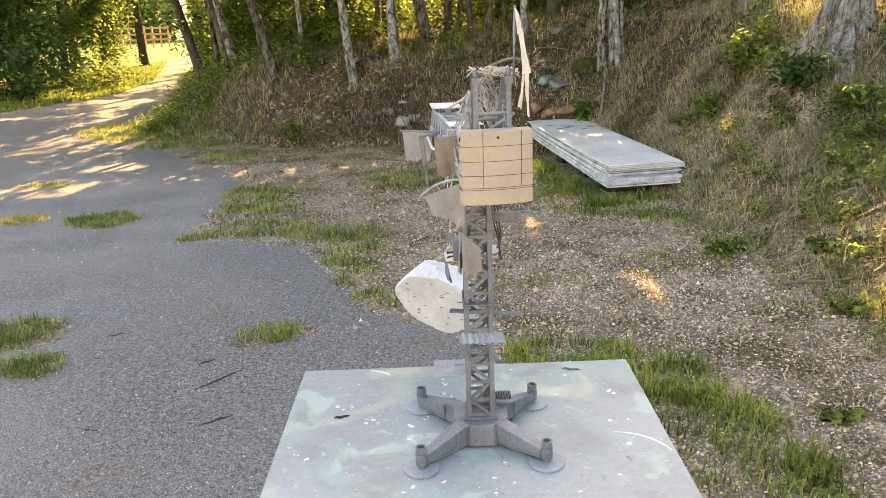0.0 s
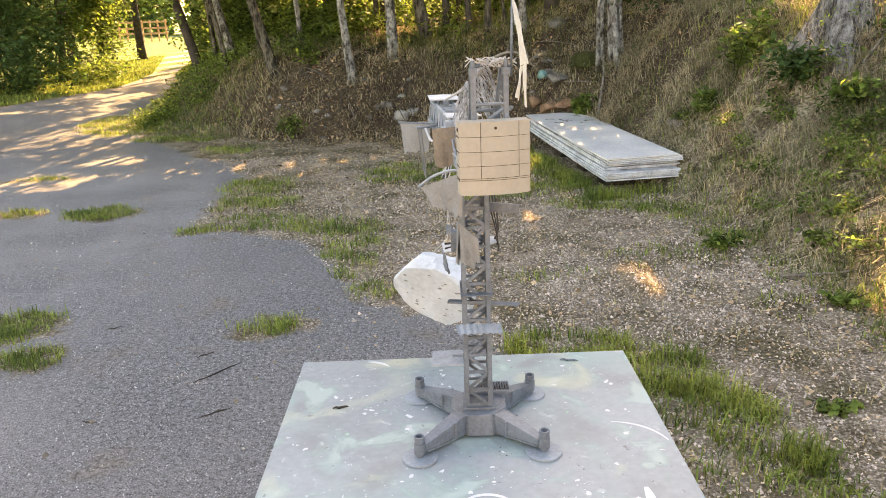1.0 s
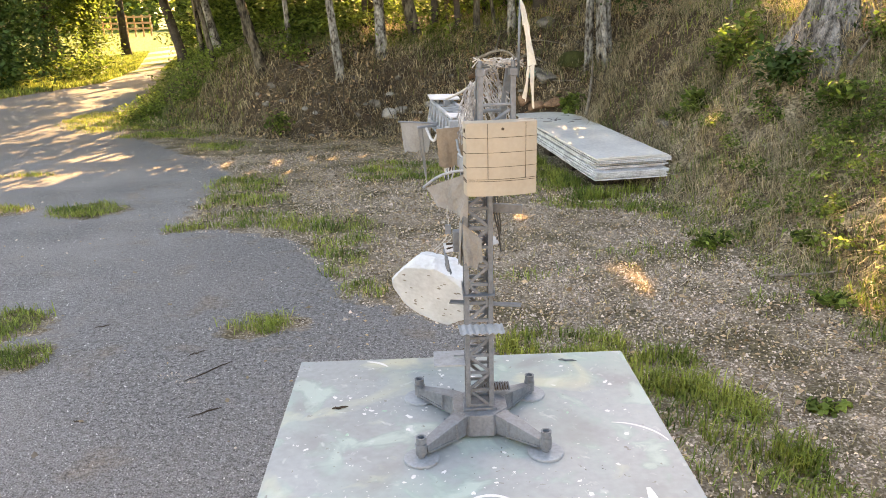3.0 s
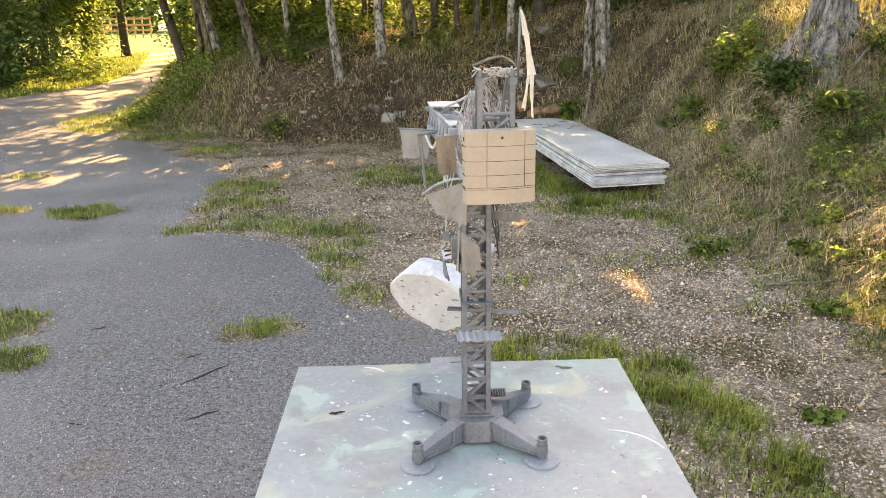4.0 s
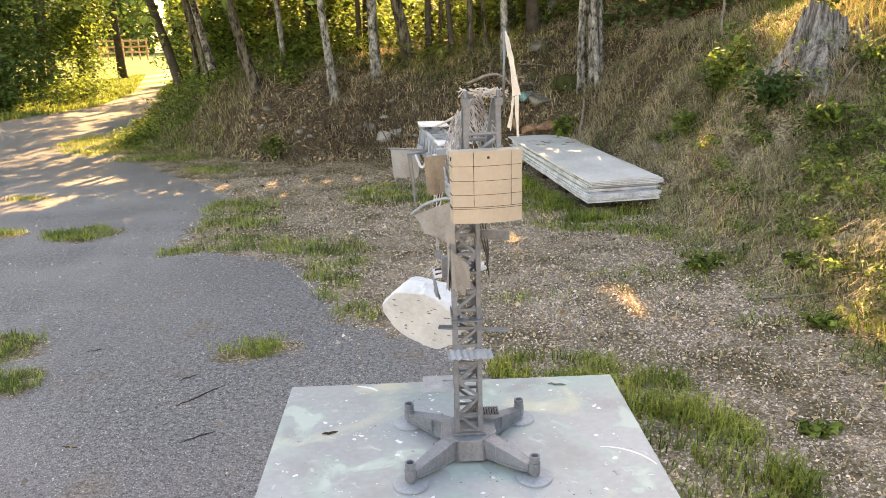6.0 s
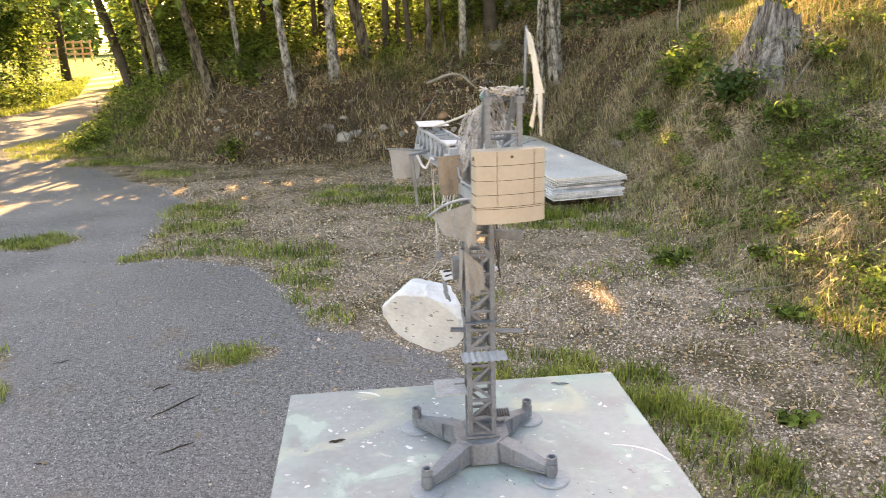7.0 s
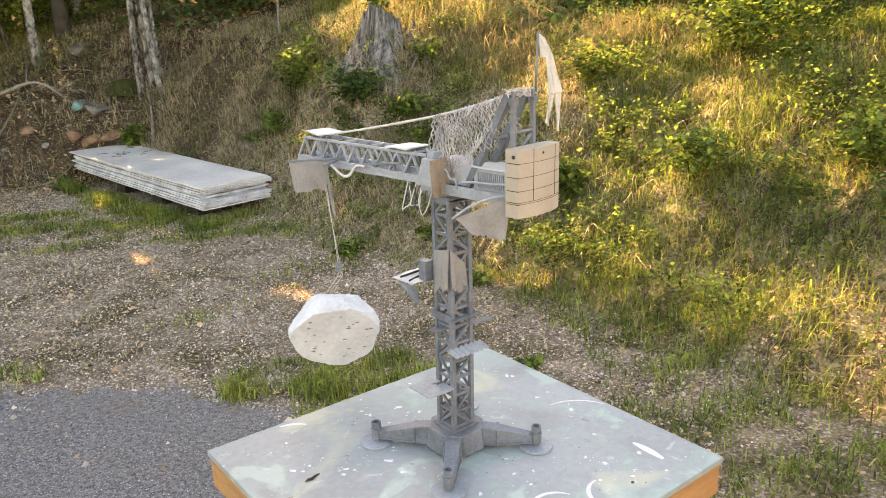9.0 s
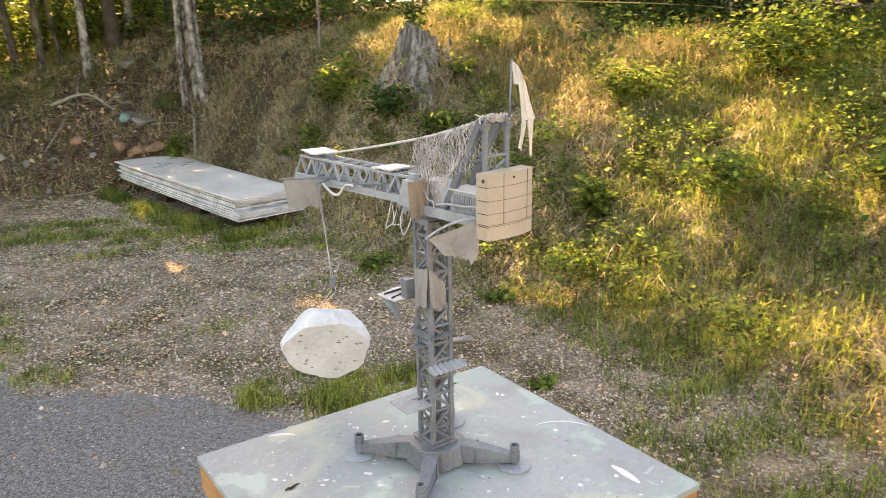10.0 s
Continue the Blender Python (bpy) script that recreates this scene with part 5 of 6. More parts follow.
def leaf_arrays(p, size, rs, droop=0.3, flat=0.5):
    """A folded diamond leaf at each point."""
    n = len(p)
    ax = rs.normal(size=(n, 3))
    ax[:, 2] = ax[:, 2] * flat - droop
    ax = unit(ax)
    sd = unit(np.cross(ax, rs.normal(size=(n, 3)) * [0.35, 0.35, 0.35] + [0, 0, 1]))
    nm = np.cross(sd, ax)
    s = (size * rs.uniform(0.6, 1.35, n))[:, None]
    v = np.stack([p, p + ax * s * 0.5 + sd * s * 0.32 + nm * s * 0.08, p + ax * s, p + ax * s * 0.5 - sd * s * 0.32 + nm * s * 0.08], 1)
    i = np.arange(n)[:, None] * 4
    return v.reshape(-1, 3), np.concatenate([i + [0, 1, 2], i + [0, 2, 3]])


def stick_arrays(p, length, radius, rs, tilt=0.25):
    """Thin three-sided sticks lying at each point."""
    n = len(p)
    a = rs.uniform(0, 2 * np.pi, n)
    gx = (height(p[:, 0] + 0.05, p[:, 1]) - p[:, 2]) / 0.05
    gy = (height(p[:, 0], p[:, 1] + 0.05) - p[:, 2]) / 0.05
    d = unit(np.stack([np.cos(a), np.sin(a), gx * np.cos(a) + gy * np.sin(a) + rs.normal(0, tilt, n)], 1))
    u = unit(np.cross(d, [[0, 0, 1.0]]))
    w = np.cross(u, d)
    ln = (length * np.exp(rs.normal(0, 0.5, n)))[:, None]
    r = (radius * rs.uniform(0.6, 1.5, n))[:, None]
    bend = u * ln * rs.normal(0, 0.08, (n, 1))
    rings = [[c + u * q * k * x + w * q * k * y for x, y in ((1, 0), (-0.5, 0.87), (-0.5, -0.87))] for c, k in ((p - d * ln / 2, 1.0), (p + bend, 0.85), (p + d * ln / 2, 0.4)) for q in (r,)]
    v = np.stack([x for ring in rings for x in ring], 1)
    tri = [[b + i, b + (i + 1) % 3, b + 3 + (i + 1) % 3] for b in (0, 3) for i in range(3)] + [[b + i, b + 3 + (i + 1) % 3, b + 3 + i] for b in (0, 3) for i in range(3)]
    return v.reshape(-1, 3), (np.arange(n)[:, None, None] * 9 + np.array(tri)[None]).reshape(-1, 3)


def blade_arrays(p, length, width, rs, lean=0.5, toward=None):
    """Bent, tapering blades: five corners each; toward gives the angle they mostly fall to."""
    n = len(p)
    a = rs.uniform(0, 2 * np.pi, n) if toward is None else rs.normal(toward, 0.9, n)
    out = np.stack([np.cos(a), np.sin(a), np.zeros(n)], 1)
    sd = np.stack([-np.sin(a), np.cos(a), np.zeros(n)], 1)
    ln = (length * rs.uniform(0.45, 1.3, n))[:, None]
    w = (width * rs.uniform(0.7, 1.4, n))[:, None]
    b = rs.uniform(0.1, 1.0, n)[:, None] * lean
    up = np.array([[0, 0, 1.0]])
    mid = p + up * ln * 0.55 + out * ln * b * 0.3
    tip = p + up * ln * (1 - 0.45 * b) + out * ln * b
    v = np.stack([p - sd * w, p + sd * w, mid + sd * w * 0.8, mid - sd * w * 0.8, tip], 1)
    i = np.arange(n)[:, None] * 5
    return v.reshape(-1, 3), np.concatenate([i + [0, 1, 2], i + [0, 2, 3], i + [3, 2, 4]])


def stuff(name, arrays, material, label, category):
    return tagged(new(name, mesh_from(name, *arrays, material)), label, category, kind="stuff")


def scatter(n, x0, x1, y0, y1, dens, rs):
    """About n points over a stretch of ground, kept by a density between 0 and 1."""
    x, y = rs.uniform(x0, x1, n), rs.uniform(y0, y1, n)
    keep = rs.uniform(size=n) < dens(x, y)
    x, y = x[keep], y[keep]
    return np.stack([x, y, height(x, y)], 1)


def blobs(x, y, spots):
    """Soft ellipses (x, y, rx, ry, weight)."""
    d = np.zeros(np.shape(x))
    for a, b, ra, rb, w in spots:
        q = ((x - a) / ra) ** 2 + ((y - b) / rb) ** 2
        d = np.maximum(d, w * np.clip(1.6 - 1.3 * q + 0.5 * wavy(x, y, 9.0, start=3), 0, 1))
    return d


# ground patches kept sunlit by cutting leaves off the sun's way: (x, y, rx, ry)
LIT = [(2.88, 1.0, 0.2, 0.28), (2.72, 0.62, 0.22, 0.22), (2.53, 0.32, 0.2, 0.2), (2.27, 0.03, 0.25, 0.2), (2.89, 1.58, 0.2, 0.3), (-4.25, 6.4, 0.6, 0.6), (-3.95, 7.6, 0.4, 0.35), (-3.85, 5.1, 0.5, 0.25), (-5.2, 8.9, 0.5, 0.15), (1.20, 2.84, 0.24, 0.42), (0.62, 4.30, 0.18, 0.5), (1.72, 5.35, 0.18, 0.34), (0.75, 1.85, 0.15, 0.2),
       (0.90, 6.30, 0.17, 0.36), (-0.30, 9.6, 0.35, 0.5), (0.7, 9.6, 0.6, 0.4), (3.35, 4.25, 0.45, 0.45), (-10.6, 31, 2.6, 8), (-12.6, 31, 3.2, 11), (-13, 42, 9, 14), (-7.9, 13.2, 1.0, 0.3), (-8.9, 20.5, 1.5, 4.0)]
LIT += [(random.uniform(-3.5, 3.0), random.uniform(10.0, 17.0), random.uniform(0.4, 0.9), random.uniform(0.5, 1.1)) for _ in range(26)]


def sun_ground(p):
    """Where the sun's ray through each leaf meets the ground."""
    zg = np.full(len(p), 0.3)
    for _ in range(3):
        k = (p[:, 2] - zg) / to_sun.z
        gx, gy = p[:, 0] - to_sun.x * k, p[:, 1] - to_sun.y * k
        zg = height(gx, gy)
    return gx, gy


def sunny_bank(x, y):
    mottle = np.sin(x * 3.1 + 1) + np.sin(y * 2.3 + x * 1.3) + 0.8 * np.sin(x * 7 + y * 5) + 0.6 * np.sin(y * 11 - x * 4)
    return ((x > 2.95 + 0.2 * np.sin(y * 3)) & (x < 5.3) & (y < 4.9 + 1.2 * (x > 3.5)) & (mottle > -1.7)) | ((x > 2.2) & (x < 2.75) & (y < 2.0) & (mottle > -0.8)) | ((x > 2.1) & (x < 3.2) & (y > 2.0) & (y < 4.6) & (mottle > 0.2))


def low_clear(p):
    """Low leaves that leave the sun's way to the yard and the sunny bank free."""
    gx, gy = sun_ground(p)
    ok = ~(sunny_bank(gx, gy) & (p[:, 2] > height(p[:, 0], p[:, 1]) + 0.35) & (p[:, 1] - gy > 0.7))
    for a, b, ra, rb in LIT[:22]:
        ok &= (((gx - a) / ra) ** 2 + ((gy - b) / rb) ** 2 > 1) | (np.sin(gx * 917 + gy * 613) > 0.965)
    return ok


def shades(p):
    """Which leaves to keep: the rest are cut so the sun reaches the set places."""
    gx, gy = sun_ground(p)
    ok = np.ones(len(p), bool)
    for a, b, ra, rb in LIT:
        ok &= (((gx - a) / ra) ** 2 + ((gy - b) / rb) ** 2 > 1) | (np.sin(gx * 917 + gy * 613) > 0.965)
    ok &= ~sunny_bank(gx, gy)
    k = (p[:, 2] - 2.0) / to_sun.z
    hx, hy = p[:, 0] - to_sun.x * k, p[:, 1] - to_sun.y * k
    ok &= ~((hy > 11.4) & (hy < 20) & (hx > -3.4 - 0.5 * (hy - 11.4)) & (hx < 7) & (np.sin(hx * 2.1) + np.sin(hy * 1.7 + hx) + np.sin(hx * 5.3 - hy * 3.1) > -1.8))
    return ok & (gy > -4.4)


def tree(x, y, r, top, lean, material, leafmat, seed, label, low=1.7, crown=1.9, leaves=2800, leaf=0.17, multi=0):
    rs = np.random.RandomState(seed)
    rng = random.Random(seed)
    z0 = zat(x, y) - 0.12
    root = thing("tree", (x, y, z0), label, "tree", "forest trees")
    tips = []
    for st in range(multi + 1):
        ox, oy = (0, 0) if not st else (rng.uniform(-0.22, 0.22), rng.uniform(-0.15, 0.15))
        lx, ly = lean[0] + (rng.uniform(-0.08, 0.08) if st else 0), lean[1] + (rng.uniform(-0.05, 0.05) if st else 0)
        rr, tp = (r, top) if not st else (r * rng.uniform(0.6, 0.95), top * rng.uniform(0.75, 1))
        pts, rad = [], []
        for k in range(12):
            f = k / 11
            zz = tp * f ** 1.5
            zl = min(zz, 2.2) + 0.25 * max(zz - 2.2, 0)
            pts.append(Vector((x + ox + lx * zl + 0.06 * math.sin(2.2 * f * 3 + seed) * f, y + oy + ly * zl + 0.05 * math.sin(1.7 * f * 3 + seed * 2), z0 + zz)))
            rad.append(rr * (1 - 0.75 * f ** 1.5) * (1.5 if k == 0 else 1.18 if k == 1 else 1.05 if k == 2 else 1))
        bm = bmesh.new()
        tube(bm, pts, [0.82 * v for v in rad], seg=12, jitter=0.06, rng=rng)
        part("trunk", bm, material, root, smooth_faces=True)
        for k in range(5 if not multi else 2):
            i = rng.randint(6, 10)
            a = rng.uniform(0, 6.28)
            d = Vector((math.cos(a), math.sin(a), rng.uniform(0.3, 0.9))) * rng.uniform(0.9, 1.6)
            bm = bmesh.new()
            tube(bm, curve_pts([pts[i], pts[i] + d * 0.5 + Vector((0, 0, 0.1)), pts[i] + d], 7), [max(0.012, rad[i] * 0.55 * (1 - 0.13 * j)) for j in range(7)], seg=6)
            part("limb", bm, material, root, smooth_faces=True)
            tips.append(pts[i] + d)
        tips.append(pts[-1])
    if leaves:
        c = np.array([[*t] for t in tips])
        extra = np.stack([x + lean[0] * 3.0 + rs.normal(0, crown * 0.75, 14), y + lean[1] * 3.0 + rs.normal(0, crown * 0.75, 14), z0 + rs.uniform(low, top, 14)], 1)
        c = np.concatenate([c, extra])
        p = c[rs.randint(0, len(c), leaves)] + rs.normal(0, 1, (leaves, 3)) * [0.62, 0.62, 0.45]
        p = p[(p[:, 2] > z0 + low - 0.4)]
        # crown is out of view; its leaves are cut to steer sun and shade
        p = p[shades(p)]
        v, f = leaf_arrays(p, leaf, rs)
        ob = new("crown", mesh_from("crown", v - np.array([x, y, z0]), f, leafmat))
        ob.parent = root
    return root


GREYT, BIRT, SPRT = "slender grey-barked tree on the forest bank", "pale birch-like tree with mottled bark on the forest bank", "dark straight conifer trunk at the forest edge"
TREES = [(-2.30, 9.62, 0.085, 7.6, (-0.22, 0.0), BARK, GREYT), (-3.25, 11.2, 0.075, 7.5, (-0.20, 0.0), BIRCH, BIRT), (-3.20, 10.6, 0.050, 6.5, (-0.20, 0.02), BARK, GREYT), (-4.05, 12.0, 0.10, 8.0, (-0.24, 0.0), DARKBARK, GREYT),
         (-2.0, 10.1, 0.048, 6.5, (-0.03, 0.0), BIRCH, BIRT), (-1.18, 9.10, 0.068, 7.5, (-0.08, 0.0), BIRCH, BIRT), (-0.63, 9.33, 0.090, 8.0, (-0.01, 0.0), BIRCH, BIRT), (-0.13, 9.85, 0.105, 8.2, (-0.20, 0.0), BARK, GREYT),
         (-1.75, 11.3, 0.06, 7.5, (-0.01, 0.0), DARKBARK, GREYT), (0.68, 9.6, 0.055, 7.0, (-0.01, 0.0), BARK, GREYT), (1.10, 9.05, 0.062, 7.3, (-0.02, 0.0), BIRCH, BIRT), (1.55, 9.6, 0.10, 8.0, (-0.03, 0.0), DARKBARK, GREYT),
         (0.85, 10.4, 0.05, 7.0, (0.06, 0.0), BARK, GREYT), (-0.9, 12.2, 0.08, 8.0, (0.02, 0.0), DARKBARK, GREYT), (0.2, 12.6, 0.07, 8.0, (-0.02, 0.0), BARK, GREYT), (-2.6, 12.8, 0.09, 8.5, (0.0, 0.0), DARKBARK, GREYT),
         (-4.0, 13.6, 0.08, 8.5, (0.02, 0.0), BARK, GREYT), (1.4, 12.4, 0.09, 8.5, (0.0, 0.0), BARK, GREYT), (2.5, 11.2, 0.09, 8.5, (0.0, 0.0), DARKBARK, GREYT), (2.9, 13.0, 0.10, 8.5, (0.0, 0.0), BARK, GREYT), (3.6, 15.5, 0.10, 9.0, (0.0, 0.0), DARKBARK, GREYT), (2.2, 14.2, 0.10, 9.0, (0.0, 0.0), BARK, GREYT), (-4.5, 14.6, 0.10, 8.5, (0.0, 0.0), BARK, GREYT),
         (-3.2, 15.5, 0.11, 9.0, (0.0, 0.0), DARKBARK, GREYT), (-1.4, 15.0, 0.10, 9.0, (0.0, 0.0), BARK, GREYT), (0.9, 15.2, 0.10, 9.0, (0.0, 0.0), DARKBARK, GREYT), (-5.2, 18.0, 0.12, 9.5, (0.0, 0.0), BARK, GREYT)]
TREES += [(-2.75, 10.9, 0.04, 6.0, (-0.12, 0.0), BARK, GREYT), (-1.5, 10.4, 0.035, 6.0, (0.04, 0.0), BARK, GREYT), (-0.95, 10.9, 0.05, 6.5, (0.0, 0.0), DARKBARK, GREYT), (0.3, 11.0, 0.045, 6.5, (0.05, 0.0), BARK, GREYT), (0.95, 9.7, 0.03, 6.0, (-0.10, 0.0), BARK, GREYT),
          (0.55, 10.8, 0.04, 6.0, (-0.14, 0.0), BIRCH, BIRT), (1.9, 10.2, 0.06, 7.0, (0.02, 0.0), BIRCH, BIRT), (-3.7, 11.8, 0.05, 6.5, (-0.1, 0.0), BARK, GREYT), (1.25, 11.2, 0.06, 7.0, (0.0, 0.0), DARKBARK, GREYT)]
TREES += [(0.1, 10.3, 0.06, 7.0, (0.03, 0.0), DARKBARK, GREYT), (0.45, 9.9, 0.05, 6.8, (-0.05, 0.0), DARKBARK, GREYT), (1.35, 10.3, 0.085, 7.5, (0.0, 0.0), DARKBARK, GREYT), (1.7, 11.6, 0.07, 7.0, (0.03, 0.0), BARK, GREYT),
          (2.4, 10.0, 0.05, 6.5, (0.04, 0.0), DARKBARK, GREYT), (2.8, 11.9, 0.08, 7.5, (-0.03, 0.0), DARKBARK, GREYT), (-1.5, 12.0, 0.07, 7.5, (0.05, 0.0), DARKBARK, GREYT), (-2.3, 11.6, 0.06, 7.0, (-0.1, 0.0), DARKBARK, GREYT), (3.3, 10.8, 0.06, 6.8, (0.0, 0.0), DARKBARK, GREYT)]
for k, (x, y, r, top, lean, mt, lab) in enumerate(TREES):
    tree(x, y, r, top, lean, mt, LEAF, 500 + k, lab, low=1.7 if y < 12.7 else 4.2)
# added beside the road so their out-of-view crowns shade it
for k, (x, y) in enumerate(((-6.3, 20.5), (-6.9, 23.5), (-4.9, 16.6), (-10.9, 21.5), (-7.4, 26.5))):
    tree(x, y, 0.13, 9.5, (-0.12 if x > -8 else 0.1, 0.0), BARK, LEAF, 560 + k, GREYT, low=3.4, crown=2.6, leaves=5000, leaf=0.22)
# unseen trees, added only to put the crest bushes in shade
for k, (x, y) in enumerate(((5.4, 10.6), (6.6, 9.0), (7.6, 6.6), (8.6, 3.6), (7.0, 12.2), (9.0, 8.5))):
    tree(x, y, 0.13, 8.5, (0.0, 0.0), DARKBARK, DARKLEAF, 580 + k, "added leafy tree shading the top of the bank", low=2.0, crown=1.8, leaves=4200, leaf=0.2)
tree(2.02, 7.85, 0.05, 6.5, (-0.02, 0.02), BIRCH, LEAF, 600, "clump of slender pale birch stems on the bank", multi=5, leaves=1200)
for k, (x, y, r) in enumerate(((-12.15, 27.5, 0.13), (-12.75, 26.5, 0.13), (-13.0, 23.5, 0.24), (-14.8, 21.5, 0.2), (-16.5, 18.5, 0.22), (-13.0, 27.0, 0.2), (-18, 24, 0.25), (-15.5, 15.5, 0.2), (-19, 19, 0.2), (-12.0, 31, 0.2))):
    tree(x, y, r, 11.0, (0.0, 0.0), DARKBARK, DARKLEAF, 640 + k, SPRT, low=2.0, crown=2.2, leaves=2200, leaf=0.26)


# leafy undergrowth of the forest, the far woods and the bank's top
def cloud(n, spots, size, rs, droop=0.25):
    """Leaves in soft clumps: spots are (x, y, height over ground, rx, ry, rz, weight)."""
    w = np.array([s[6] for s in spots], float)
    pick = rs.choice(len(spots), n, p=w / w.sum())
    s = np.array(spots)[pick]
    sub = np.array([[rs.normal(0, 0.5), rs.normal(0, 0.5), rs.normal(0, 0.5)] for _ in range(len(spots) * 14)]).reshape(len(spots), 14, 3)
    c = sub[pick, rs.randint(0, 14, n)] + rs.normal(0, 0.22, (n, 3))
    p = s[:, :3] + c * s[:, 3:6]
    p[:, 2] += height(s[:, 0], s[:, 1])
    over = p[:, 2] - height(p[:, 0], p[:, 1])
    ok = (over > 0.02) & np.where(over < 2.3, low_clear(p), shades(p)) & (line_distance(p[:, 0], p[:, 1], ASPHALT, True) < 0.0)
    return leaf_arrays(p[ok], size, rs, droop)


rs = np.random.RandomState(31)
def ratio_spots(n, r0, r1, y0, y1, h0, h1, rx, ry, rz):
    """Clumps over a fan of ground seen from the yard: r is x over y."""
    out = []
    for _ in range(n):
        y = rs.uniform(y0, y1)
        out.append((-0.1 + rs.uniform(r0, r1) * (y + 1.43), y, rs.uniform(h0, h1), rx, ry, rz, 1.0))
    return out


under = ratio_spots(38, -0.245, -0.185, 11.5, 14.0, 0.1, 1.3, 0.55, 0.5, 0.45) + ratio_spots(22, -0.20, -0.10, 10.6, 13.0, 0.1, 0.9, 0.5, 0.5, 0.35)
stuff("undergrowth", cloud(26000, under, 0.085, rs), LEAF, "dense green leafy undergrowth beneath the forest trees", "undergrowth")
under2 = ratio_spots(60, 0.2, 0.42, 11.6, 20.0, 0.05, 1.0, 0.9, 0.9, 0.5) + ratio_spots(90, -0.13, 0.24, 11.4, 19.0, 0.05, 0.9, 0.9, 0.9, 0.5) + ratio_spots(40, -0.27, -0.13, 14.0, 20.0, 0.1, 1.4, 0.9, 0.9, 0.6)
stuff("undergrowth", cloud(46000, under2, 0.10, rs), LEAF, "sunlit green leaves of the forest undergrowth", "undergrowth")
far = ratio_spots(110, -0.25, 0.45, 19.0, 26.0, 0.1, 1.9, 1.6, 1.6, 0.8)
stuff("far_woods", cloud(22000, far, 0.20, rs), LEAF, "sunlit green far woods behind the forest trees", "woods")
deep = ratio_spots(90, -0.21, 0.5, 29.0, 36.0, 0.2, 5.0, 2.4, 2.0, 1.6)
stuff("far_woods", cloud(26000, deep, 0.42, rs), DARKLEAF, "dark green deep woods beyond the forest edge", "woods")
left = ratio_spots(70, -0.45, -0.385, 20.5, 33.0, 0.05, 2.5, 0.5, 0.8, 0.7) + ratio_spots(26, -0.46, -0.40, 19.0, 21.5, 0.02, 0.5, 0.35, 0.4, 0.25)
stuff("roadside_bush", cloud(64000, left, 0.115, rs), LEAF, "bright sunlit yellow-green bushes beside the road", "bushes")
# woods across the road: part of their shade is in the darker leaf colour
shady = ratio_spots(80, -0.80, -0.475, 16.5, 21.5, 0.05, 3.0, 0.9, 0.9, 0.8)
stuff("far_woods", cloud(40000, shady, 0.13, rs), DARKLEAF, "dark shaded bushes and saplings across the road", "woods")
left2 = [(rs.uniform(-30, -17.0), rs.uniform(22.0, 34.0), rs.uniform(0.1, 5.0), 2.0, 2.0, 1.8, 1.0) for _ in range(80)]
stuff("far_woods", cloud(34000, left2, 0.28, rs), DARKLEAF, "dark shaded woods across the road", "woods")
left3 = [(rs.uniform(-56, -34), rs.uniform(62, 74), rs.uniform(0.5, 7.0), 4.0, 3.0, 2.6, 1.0) for _ in range(40)] + [(rs.uniform(-9, 10), rs.uniform(52, 60), rs.uniform(0.5, 6.0), 4.0, 3.0, 2.6, 1.0) for _ in range(40)]
stuff("far_woods", cloud(20000, left3, 0.6, rs), DARKLEAF, "far woods beyond the road", "woods")
horizon_woods = ratio_spots(90, -0.58, -0.28, 82.0, 98.0, 0.3, 9.0, 4.0, 4.0, 3.0)
stuff("far_woods", cloud(18000, horizon_woods, 0.9, rs), LEAF, "pale sunlit woods at the far end of the road", "woods")
roadtrees = ratio_spots(30, -0.285, -0.26, 15.5, 19.0, 0.3, 2.0, 0.3, 0.5, 0.45)
stuff("undergrowth", cloud(15000, roadtrees, 0.10, rs), LEAF, "overhanging green leaves at the road bend", "undergrowth")
slope = [(rs.uniform(-3.2, 2.4), rs.uniform(9.4, 10.6), rs.uniform(0.05, 0.25), 0.3, 0.3, 0.16, 1.0) for _ in range(30)]
stuff("undergrowth", cloud(5000, slope, 0.055, rs), LEAF, "low green leafy plants along the top of the forest bank", "undergrowth")
front = [(rs.uniform(-2.1, -1.25), rs.uniform(9.9, 10.8), rs.uniform(0.1, 0.6), 0.3, 0.3, 0.25, 1.0) for _ in range(12)]
front += [(rs.uniform(0.6, 3.4), rs.uniform(9.8, 12.0), rs.uniform(0.1, 0.9), 0.4, 0.4, 0.3, 1.0) for _ in range(22)]
stuff("undergrowth", cloud(11000, front, 0.07, rs), LEAF, "young green leafy saplings between the forest trunks", "undergrowth")
fresh = [(rs.uniform(2.2, 3.5), rs.uniform(1.8, 5.2), rs.uniform(0.02, 0.12), 0.16, 0.16, 0.07, 1.0) for _ in range(34)]
stuff("bank_herbs", cloud(9000, fresh, 0.032, rs), LEAF, "fresh green weeds at the foot of the dry bank", "herbs")
herbs = [(rs.uniform(2.3, 5.2), -1.0 + 7.2 * rs.uniform() ** 1.9, rs.uniform(0.03, 0.2), 0.24, 0.24, 0.12, 1.0) for _ in range(170)]
stuff("bank_herbs", cloud(52000, herbs, 0.030, rs), LEAF, "low green herbs and weeds over the bank", "herbs")
# the crest's shade is put into its darker leaf colour
crest = [(rs.uniform(5.3, 7.4), rs.uniform(-2.5, 7.0), rs.uniform(0.1, 1.5), 0.8, 0.8, 0.6, 1.0) for _ in range(80)]
crest += [(rs.uniform(2.6, 6.5), rs.uniform(7.4, 10.5), rs.uniform(0.1, 0.8), 0.8, 0.8, 0.7, 0.7) for _ in range(26)]
